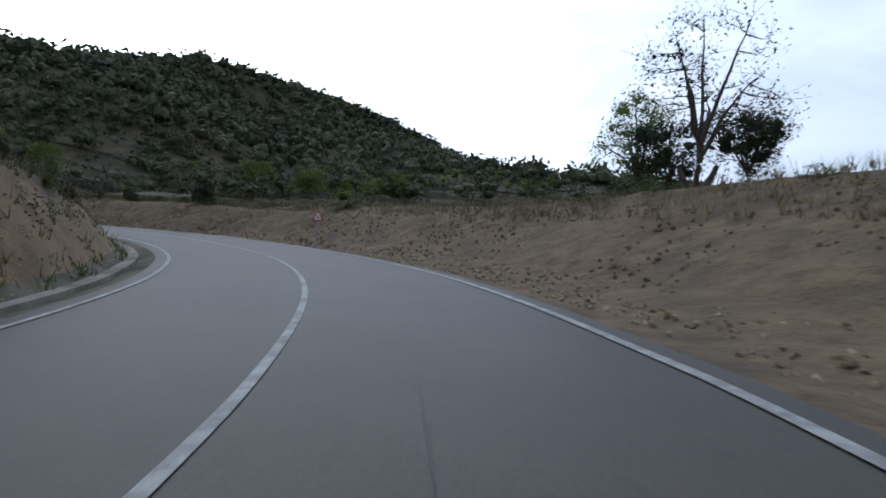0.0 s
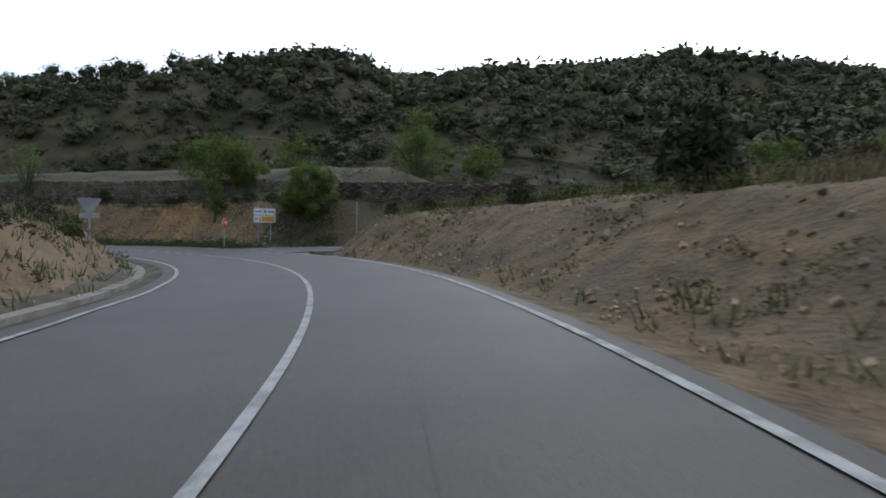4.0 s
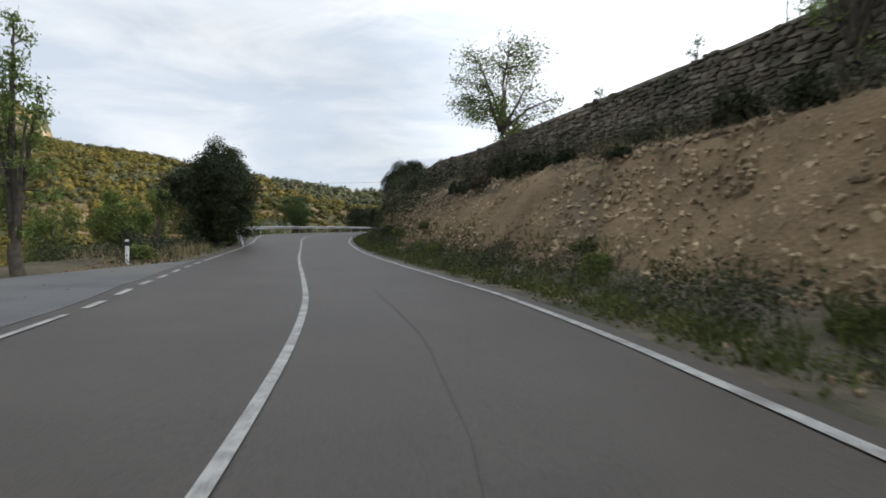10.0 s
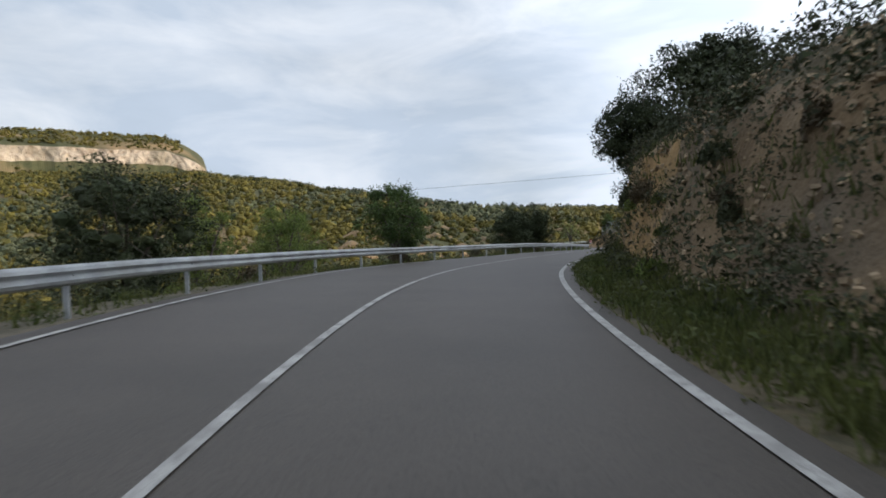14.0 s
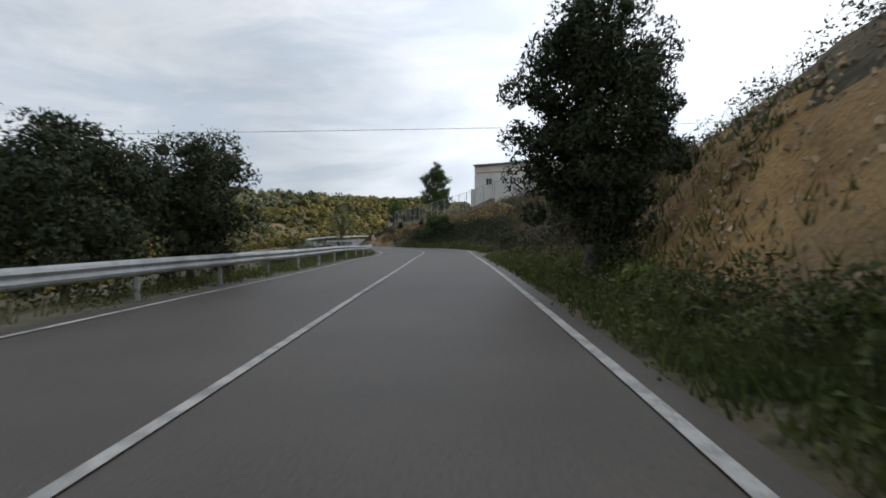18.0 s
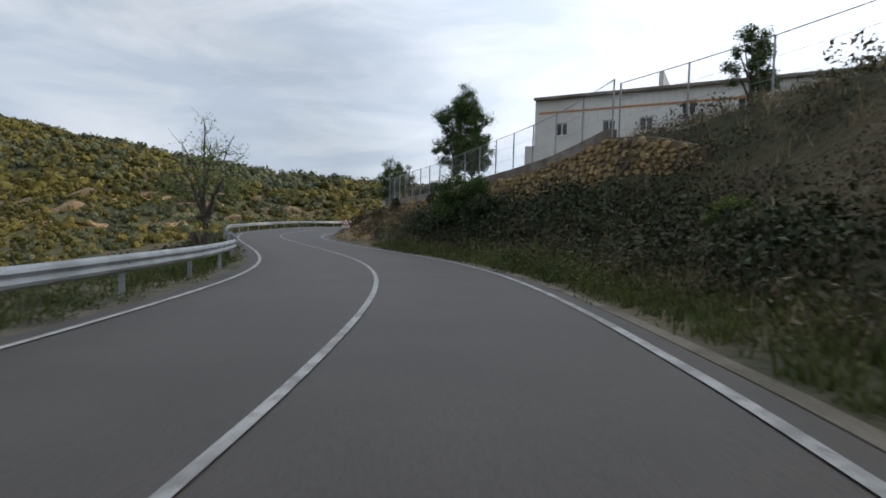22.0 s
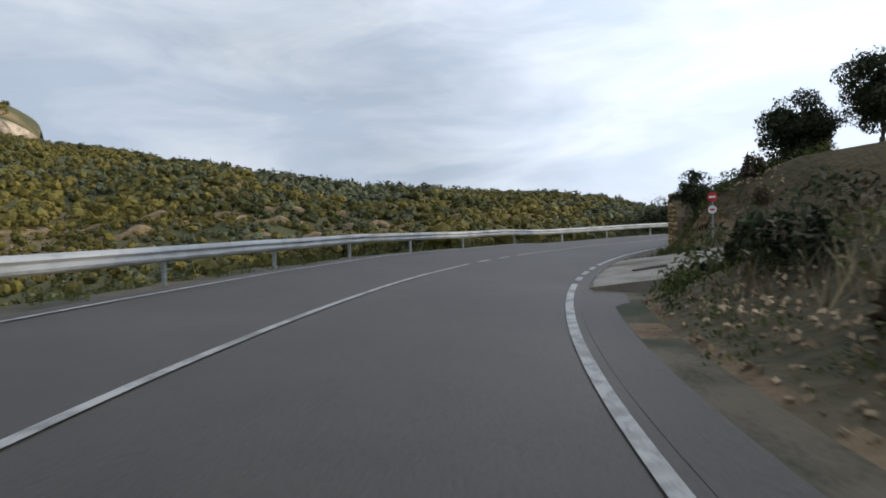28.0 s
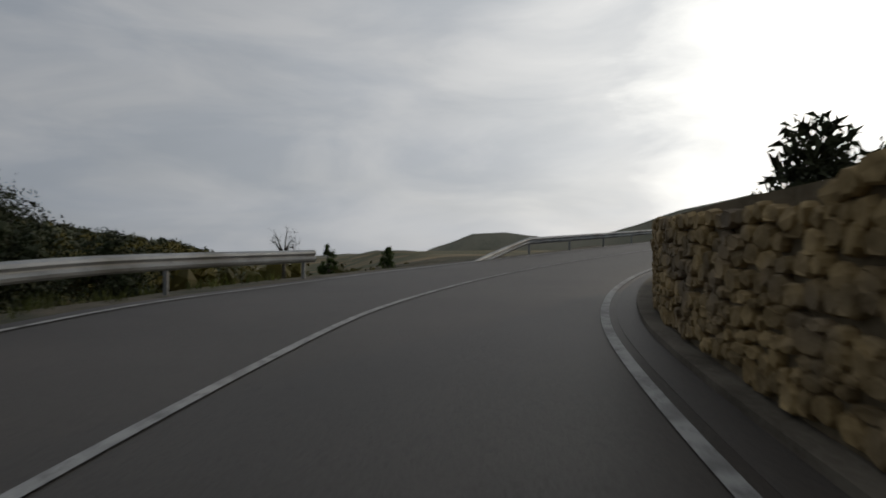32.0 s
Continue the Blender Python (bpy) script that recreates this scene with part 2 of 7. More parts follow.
ASPHALT = asphalt("asphalt", (0.031, 0.026, 0.0215), (0.064, 0.054, 0.045), 0.62, 0.42)
ASPHALT_OLD = surface("side_asphalt", (0.075, 0.075, 0.078), (0.12, 0.12, 0.12), 0.6, 0.85, 0.35, 60, c3=(0.13, 0.128, 0.118), dist=0.01)
PAINT = surface("road_paint", (0.18, 0.177, 0.168), (0.39, 0.384, 0.366), 5.0, 0.7, 0.2, 40, c3=(0.20, 0.195, 0.185), dist=0.01)
CRACK = surface("tar", (0.045, 0.042, 0.04), (0.08, 0.073, 0.07), 4, 0.6, 0.2, 60)
GRAVEL = surface("drive_gravel", (0.07, 0.061, 0.048), (0.165, 0.145, 0.115), 2.2, 0.95, 0.9, 30, c3=(0.11, 0.095, 0.07), dist=0.03)
CONCRETE = surface("concrete", (0.15, 0.135, 0.112), (0.27, 0.245, 0.21), 1.5, 0.9, 0.4, 26, c3=(0.12, 0.10, 0.075))
EARTH = surface("ochre_earth", (0.105, 0.072, 0.04), (0.225, 0.16, 0.092), 0.7, 0.95, 1.0, 11, c3=(0.13, 0.105, 0.075), spread=(0.3, 0.7), dist=0.10)
OCHRE = surface("bright_ochre_earth", (0.16, 0.098, 0.038), (0.34, 0.22, 0.095), 0.8, 0.95, 1.0, 9, c3=(0.20, 0.15, 0.09), spread=(0.3, 0.7), dist=0.12)
BANK_EARTH = surface("bank_earth", (0.075, 0.052, 0.030), (0.19, 0.135, 0.078), 1.6, 0.95, 1.0, 9, c3=(0.10, 0.078, 0.052), spread=(0.28, 0.72), dist=0.14)
MORTAR = surface("mortar", (0.10, 0.078, 0.045), (0.17, 0.135, 0.085), 3.0, 0.95, 0.6, 20, dist=0.02)
GUTTER = surface("dirty_concrete", (0.085, 0.072, 0.054), (0.17, 0.148, 0.115), 1.2, 0.92, 0.5, 22, c3=(0.06, 0.055, 0.035))
SCRUB = surface("scrub_ground", (0.045, 0.045, 0.025), (0.105, 0.085, 0.05), 0.25, 0.95, 0.9, 4, c3=(0.035, 0.042, 0.018), dist=0.3)
FARSOIL = surface("far_slope", (0.042, 0.05, 0.018), (0.085, 0.08, 0.032), 0.02, 0.95, 0.3, 0.3, c3=(0.30, 0.20, 0.10), dist=1.0)
VERGE = surface("verge_gravel", (0.045, 0.042, 0.027), (0.12, 0.102, 0.072), 1.4, 0.95, 0.8, 18, c3=(0.035, 0.042, 0.02), dist=0.04)
GALV = surface("galvanised_steel", (0.23, 0.245, 0.255), (0.34, 0.355, 0.365), 2, 0.55, 0.1, 25, metal=0.35, c3=(0.21, 0.215, 0.21))
STONE = surface("wall_stone", (0.18, 0.125, 0.055), (0.37, 0.27, 0.13), 2.5, 0.9, 0.6, 14, c3=(0.16, 0.13, 0.10), island=0.3, dist=0.04)
DRYSTONE = surface("dry_stone", (0.10, 0.088, 0.072), (0.20, 0.175, 0.14), 2.0, 0.95, 0.6, 12, c3=(0.08, 0.08, 0.06), island=0.4, dist=0.04)
ROCK = surface("pale_rock", (0.18, 0.13, 0.075), (0.40, 0.31, 0.20), 1.5, 0.95, 0.7, 10, c3=(0.16, 0.12, 0.08), island=0.3, dist=0.05)
MESA_ROCK = surface("mesa_cliff", (0.24, 0.17, 0.11), (0.50, 0.40, 0.29), 0.03, 0.95, 0.9, 0.16, dist=8.0, c3=(0.20, 0.16, 0.10))
CLIFF = surface("cliff_rock", (0.27, 0.16, 0.08), (0.45, 0.30, 0.17), 0.03, 0.95, 0.8, 0.12, dist=6.0)
BARK = surface("bark", (0.05, 0.042, 0.034), (0.11, 0.095, 0.078), 6, 0.95, 0.8, 30)
PLASTER = surface("plaster", (0.60, 0.59, 0.56), (0.72, 0.71, 0.68), 0.4, 0.9, 0.1, 20, c3=(0.56, 0.54, 0.50))
WHITE = surface("white_sheet", (0.70, 0.71, 0.70), (0.80, 0.80, 0.79), 3, 0.45, 0.0, 20)
RED = surface("red_sheet", (0.45, 0.02, 0.018), (0.55, 0.035, 0.03), 3, 0.45, 0.0, 20)
BLACK = surface("black_print", (0.015, 0.015, 0.016), (0.03, 0.03, 0.03), 5, 0.5, 0.0, 20)
YELLOW = surface("orange_panel", (0.62, 0.27, 0.02), (0.72, 0.34, 0.03), 3, 0.45, 0.0, 20)
GREYP = surface("grey_print", (0.14, 0.17, 0.16), (0.2, 0.23, 0.22), 3, 0.5, 0.0, 20)
DARKGLASS = surface("dark_window", (0.02, 0.022, 0.025), (0.04, 0.042, 0.046), 3, 0.12, 0.0, 20, spec=0.5)


def leafy(name, c1, c2, island=0.45, scale=0.6, fine=6.0, through_light=0.0):
    """Leaves that let some of the light through."""
    m = surface(name, c1, c2, scale, 0.7, 0.0, fine, island=island, spec=0.2)
    nt = m.node_tree
    if through_light:
        b = next(n for n in nt.nodes if n.type == "BSDF_PRINCIPLED")
        end = next(n for n in nt.nodes if n.type == "OUTPUT_MATERIAL")
        tr = nt.nodes.new("ShaderNodeBsdfTranslucent")
        mix = nt.nodes.new("ShaderNodeMixShader")
        mix.inputs[0].default_value = through_light
        lift = nt.nodes.new("ShaderNodeMixRGB")
        lift.blend_type, lift.inputs[0].default_value, lift.inputs[2].default_value = "MULTIPLY", 1.0, (1.5, 1.6, 1.0, 1)
        nt.links.new(b.inputs["Base Color"].links[0].from_socket, lift.inputs[1])
        nt.links.new(lift.outputs[0], tr.inputs["Color"])
        nt.links.new(b.outputs[0], mix.inputs[1])
        nt.links.new(tr.outputs[0], mix.inputs[2])
        nt.links.new(mix.outputs[0], end.inputs["Surface"])
    return m


OAK = leafy("holm_oak_leaf", (0.016, 0.024, 0.010), (0.040, 0.050, 0.022))
ALMOND = leafy("almond_leaf", (0.063, 0.090, 0.028), (0.135, 0.162, 0.056), through_light=0.45)
POPLAR = leafy("poplar_leaf", (0.09, 0.13, 0.04), (0.17, 0.21, 0.08), through_light=0.4)
PINE = leafy("pine_needle", (0.035, 0.06, 0.02), (0.07, 0.10, 0.035), through_light=0.3)
SHRUB = leafy("shrub_leaf", (0.022, 0.029, 0.014), (0.055, 0.06, 0.03))
GORSE = leafy("dry_shrub", (0.05, 0.042, 0.026), (0.10, 0.08, 0.048))
GRASS = leafy("verge_grass", (0.035, 0.05, 0.016), (0.085, 0.092, 0.034), through_light=0.3)
STRAW = leafy("dry_grass", (0.13, 0.108, 0.062), (0.25, 0.205, 0.12))
WOOD_FAR = leafy("far_wood", (0.018, 0.026, 0.005), (0.115, 0.095, 0.018), island=0.34, scale=0.018, fine=0.2)
WOOD_NEAR = leafy("hill_wood", (0.026, 0.036, 0.018), (0.092, 0.098, 0.050), island=0.35, scale=0.05, fine=0.3)

# ---- mesh tools ----
def mesh(name, verts, faces, mat, parent=None, label="", smooth=False):
    me = bpy.data.meshes.new(name)
    if isinstance(faces, np.ndarray):
        v = np.ascontiguousarray(verts, dtype=np.float32)
        n, k = faces.shape
        me.vertices.add(len(v))
        me.vertices.foreach_set("co", v.ravel())
        me.loops.add(n * k)
        me.loops.foreach_set("vertex_index", np.ascontiguousarray(faces, dtype=np.int32).ravel())
        me.polygons.add(n)
        me.polygons.foreach_set("loop_start", np.arange(0, n * k, k, dtype=np.int32))
        me.update(calc_edges=True)
    else:
        me.from_pydata(np.asarray(verts, dtype=float).tolist(), [], faces)
    me.polygons.foreach_set("use_smooth", np.full(len(me.polygons), smooth, dtype=bool))
    me.materials.append(mat)
    ob = new(name, me)
    if parent:
        ob.parent = parent
    if label:
        ob["label"] = label
    return ob


def part(name, bm, mat, parent=None, label="", smooth=False):
    me = bpy.data.meshes.new(name)
    bm.to_mesh(me)
    bm.free()
    me.materials.append(mat)
    if smooth:
        for p in me.polygons:
            p.use_smooth = True
    ob = new(name, me)
    if parent:
        ob.parent = parent
    if label:
        ob["label"] = label
    return ob


def empty(name, m, label, category, group=""):
    ob = new(name)
    ob.matrix_world = m
    return tagged(ob, label, category, group)


def boxed(size, at=(0, 0, 0), bevel=0.0, turn=0.0):
    bm = bmesh.new()
    bmesh.ops.create_cube(bm, size=1)
    bmesh.ops.scale(bm, vec=size, verts=bm.verts)
    if bevel:
        bmesh.ops.bevel(bm, geom=bm.edges[:], offset=bevel, segments=2, affect="EDGES")
    bmesh.ops.transform(bm, matrix=Matrix.Translation(at) @ Matrix.Rotation(turn, 4, "Y"), verts=bm.verts)
    return bm


def rod(p, q, r1, r2=None, n=10):
    r2 = r1 if r2 is None else r2
    bm = bmesh.new()
    d = Vector(q) - Vector(p)
    bmesh.ops.create_cone(bm, cap_ends=True, segments=n, radius1=r1, radius2=r2, depth=d.length)
    bmesh.ops.transform(bm, matrix=Matrix.Translation((Vector(p) + Vector(q)) / 2) @ d.to_track_quat("Z", "Y").to_matrix().to_4x4(), verts=bm.verts)
    return bm


def grid_faces(n, m):
    """Quads of a grid with n rows and m columns."""
    i = (np.arange(n - 1)[:, None] * m + np.arange(m - 1)[None, :]).ravel()
    return np.stack([i, i + 1, i + m + 1, i + m], 1)


def wave(p, size, seed=0.0):
    """Smooth noise about -1 to 1, as a sum of turned sines, for arrays of places."""
    p = np.asarray(p, dtype=float) / size
    x, y = p[..., 0], p[..., 1]
    out = 0
    for k in range(1, 6):
        a, b = 1.7 * k + seed * 1.3 + 0.4, 2.3 * k + seed * 0.7
        f = 0.7 * 1.37 ** k
        out = out + np.sin(f * (x * math.cos(a) + y * math.sin(a)) + b) * np.cos(f * (x * math.sin(b) - y * math.cos(b)) * 0.83 + a) / k ** 0.6
    return out / 1.8


# ---- the road's axis ----
pt = np.array([r[0] for r in PATH])
pp = np.array([r[1:4] for r in PATH])
fine_t = np.arange(0, 32.001, 0.05)


def spline(t, ts, v):
    """Cubic through rows, with slopes from neighbours."""
    ts, v = np.asarray(ts, float), np.asarray(v, float)
    g = np.gradient(v, ts, axis=0)
    i = np.clip(np.searchsorted(ts, t) - 1, 0, len(ts) - 2)
    h = (ts[i + 1] - ts[i])
    a = (t - ts[i]) / h
    if v.ndim > 1:
        h, a = h[:, None], a[:, None]
    return (2 * a ** 3 - 3 * a ** 2 + 1) * v[i] + (a ** 3 - 2 * a ** 2 + a) * h * g[i] + (3 * a ** 2 - 2 * a ** 3) * v[i + 1] + (a ** 3 - a ** 2) * h * g[i + 1]


trk = spline(fine_t, pt, pp)
tang = np.gradient(trk[:, :2], fine_t, axis=0)
turn = np.unwrap(np.arctan2(-tang[:, 0], tang[:, 1]))
# smooth the heading of the track
ker = np.hanning(31)
ker /= ker.sum()
turn = np.convolve(np.pad(turn, 15, mode="reflect", reflect_type="odd"), ker, "valid")
lane = np.array(LANE)
off = np.interp(fine_t, lane[:, 0], lane[:, 1])
off = np.convolve(np.pad(off, 15, mode="edge"), ker, "valid")
axis_xy = trk[:, :2] + np.stack([np.cos(turn), np.sin(turn)], 1) * off[:, None]
axis_z = trk[:, 2] - EYE
axis_z = np.convolve(np.pad(axis_z, 15, mode="reflect", reflect_type="odd"), ker, "valid")
wide_r, wide_l = np.array(WIDE_R), np.array(WIDE_L)


def edge_r(tau):
    """Right edge line's distance from the centre line, eased along the road."""
    return np.mean([np.interp(tau + d, wide_r[:, 0], wide_r[:, 1]) for d in (-0.6, -0.3, 0, 0.3, 0.6)], axis=0)


def edge_l(tau):
    return np.mean([np.interp(tau + d, wide_l[:, 0], wide_l[:, 1]) for d in (-0.6, -0.3, 0, 0.3, 0.6)], axis=0)


# lead-in before the start and run-out past the end
vel = 10.0


def run(p, z, head, bend, slope, n, sign):
    out = []
    p = np.array(p)
    for k in range(n):
        head = head + bend(k) * 0.05 * sign
        p = p + sign * 0.05 * vel * np.array([-math.sin(head), math.cos(head)])
        z = z + sign * slope(k) * 0.05 * vel
        out.append((*p, z, head))
    return np.array(out)


pre = run(axis_xy[0], axis_z[0], turn[0], lambda k: 0.10, lambda k: -0.012, 50, -1)[::-1]
post = run(axis_xy[-1], axis_z[-1], turn[-1], lambda k: -0.26 if k < 30 else (-0.26 + (k - 30) * 0.006 if k < 73 else 0.0), lambda k: 0.035 + min(0.02, max(0.0, (k - 25) * 0.0006)), 200, 1)
AX = np.concatenate([pre[:, :2], axis_xy, post[:, :2]])
AZ = np.concatenate([pre[:, 2], axis_z, post[:, 2]])
AT = np.concatenate([np.arange(-50, 0) * 0.05, fine_t, 32 + np.arange(1, 201) * 0.05])
# ease the join of the last bend
near_join = np.exp(-((AT - 31.9) / 0.8) ** 4)[:, None]
for _ in range(2):
    eased = np.stack([np.convolve(np.pad(AX[:, i], 15, mode="reflect", reflect_type="odd"), ker, "valid") for i in (0, 1)], 1)
    AX = AX + (eased - AX) * near_join
dA = np.gradient(AX, axis=0)
AH = np.unwrap(np.arctan2(-dA[:, 0], dA[:, 1]))
AS = np.concatenate([[0], np.cumsum(np.linalg.norm(np.diff(AX, axis=0), axis=1))])


lean_t = np.interp(fine_t, pt, np.array([r[6] for r in PATH]))
lean_t = np.convolve(np.pad(lean_t, 15, mode="edge"), ker, "valid")
BANK = np.tan(np.radians(np.interp(AT, fine_t, lean_t)) - 0.05 * np.gradient(AH, AT))
MID = np.interp(AT, fine_t, off)


def on(tau, u, z=0.0):
    """World place of a point abeam of the camera at tau seconds, u metres right of the centre line and z above the road. Takes arrays."""
    tau, u, z = np.broadcast_arrays(np.asarray(tau, float), np.asarray(u, float), np.asarray(z, float))
    x, y = np.interp(tau, AT, AX[:, 0]), np.interp(tau, AT, AX[:, 1])
    h, b = np.interp(tau, AT, AH), np.interp(tau, AT, AZ)
    u = np.where(u > 0, u + (edge_r(tau) - 3.45) * np.clip(u / 3.45, 0, 1), u - (edge_l(tau) - 3.3) * np.clip(-u / 3.3, 0, 1))
    b = b - np.interp(tau, AT, BANK) * (np.clip(u, -5.0, 5.0) + np.interp(tau, AT, MID))
    return np.stack([x + u * np.cos(h), y + u * np.sin(h), b + z], -1)


def spot(tau, u, z=0.0, turned=0.0):
    """The pose of a thing that stands there and faces back along the road."""
    return Matrix.Translation(on(tau, u, z)) @ Matrix.Rotation(float(np.interp(tau, AT, AH)) + radians(turned), 4, "Z")


def steps(t0, t1, d):
    """Times between two, d metres apart along the axis."""
    a, b = np.interp([t0, t1], AT, AS)
    return np.interp(np.linspace(a, b, max(2, int(round((b - a) / d)) + 1)), AS, AT)


# ---- land ----
RIDGE = np.array([(90, 270, 4, 130), (28, 198, 9, 130), (9, 193, 16, 155), (-86, 305, 62, 186), (-104, 258, 65, 68), (-131, 198, 48, 146), (-178, 234, 60, 154), (-259, 195, 74, 130), (-175, 151, 54, 100), (-201, 78, 37, 63)], float)


def ridge(x, y):
    best, top = np.full(x.shape, 1e9), np.zeros(x.shape)
    hill = np.zeros(x.shape)
    for a, b in zip(RIDGE[:-1], RIDGE[1:]):
        d = b[:2] - a[:2]
        k = np.clip(((x - a[0]) * d[0] + (y - a[1]) * d[1]) / (d @ d), 0, 1)
        r = np.hypot(x - a[0] - k * d[0], y - a[1] - k * d[1])
        h = a[2] + k * (b[2] - a[2])
        w = a[3] + k * (b[3] - a[3])
        hill = np.maximum(hill, h * (0.5 + 0.5 * np.cos(np.pi * np.clip(r / w, 0, 1))))
        near = r < best
        best, top = np.where(near, r, best), np.where(near, h, top)
    return best, hill


AZS = np.array([0, 40, 55, 70, 80, 84, 88, 92, 96, 100, 105, 110, 115, 120, 124, 128, 132, 136, 140, 144, 147, 152, 165, 185, 200, 230, 300, 360], float)
ELS = np.array([0.3, 0.3, 0.3, 0.2, -3.0, -0.76, 0.58, 1.11, 1.82, 2.81, 3.39, 3.47, 3.85, 4.08, 4.61, 5.05, 5.69, 6.27, 6.98, 7.15, 7.6, 6.9, 6.7, 6.2, 6.0, 5.0, 2.5, 1.0])
RDS = np.array([2800, 2800, 2800, 2200, 983, 845, 724, 714, 729, 804, 822, 754, 611, 582, 588, 593, 687, 828, 1011, 1033, 1060, 1280, 1340, 1280, 1500, 1200, 1500, 2800], float)


def land(x, y):
    """Height of the land away from the road."""
    best, hill = ridge(x, y)
    hill = hill + 1.2 * wave(np.stack([x, y], -1), 24) * np.clip(hill / 10, 0, 1)
    dx, dy = x + 180, y
    r, az = np.hypot(dx, dy), np.degrees(np.arctan2(-dx, dy)) % 360
    el, R = np.interp(az, AZS, ELS), np.interp(az, AZS, RDS)
    k = np.clip((r - 190) / (R - 190), 0, 1)
    far = np.tan(np.radians(el)) * R * (0.45 * k + 0.55 * k * k * (3 - 2 * k))
    far = far * (1 + 0.10 * wave(np.stack([x, y], -1), 160, 3.0) * np.clip(k * 3, 0, 1) * (1 - k * 0.7))
    # spurs and ravines down the slope
    far = far - np.tan(np.radians(np.maximum(el, 0))) * R * 0.30 * k * (1 - k) * (1 + wave(np.stack([az / 3.4 + r * 0.004, r * 0.0016], -1), 1.0, 5.0))
    beyond = np.clip((r - R) / R, 0, 3)
    far = far - beyond * 0.3 * far
    # valley south-west of the road
    south = np.clip((-(y - np.interp(-x, [-100, 0, 60, 110, 180, 220, 260, 330], [30, 20, 40, 5, -10, -28, -46, -60]))) / 70, 0, 1)
    pit = -17 * south * south * (3 - 2 * south) * np.clip(1 - (r - 330) / 250, 0, 1)
    west = np.clip((-x - 312) / 80, 0, 1) * np.clip((120 - y) / 60, 0, 1)
    return hill + far * np.clip(1 - hill / 25, 0, 1) + pit - 11 * west * west * (3 - 2 * west) * np.clip(1 - (r - 420) / 300, 0, 1) * (1 - south)


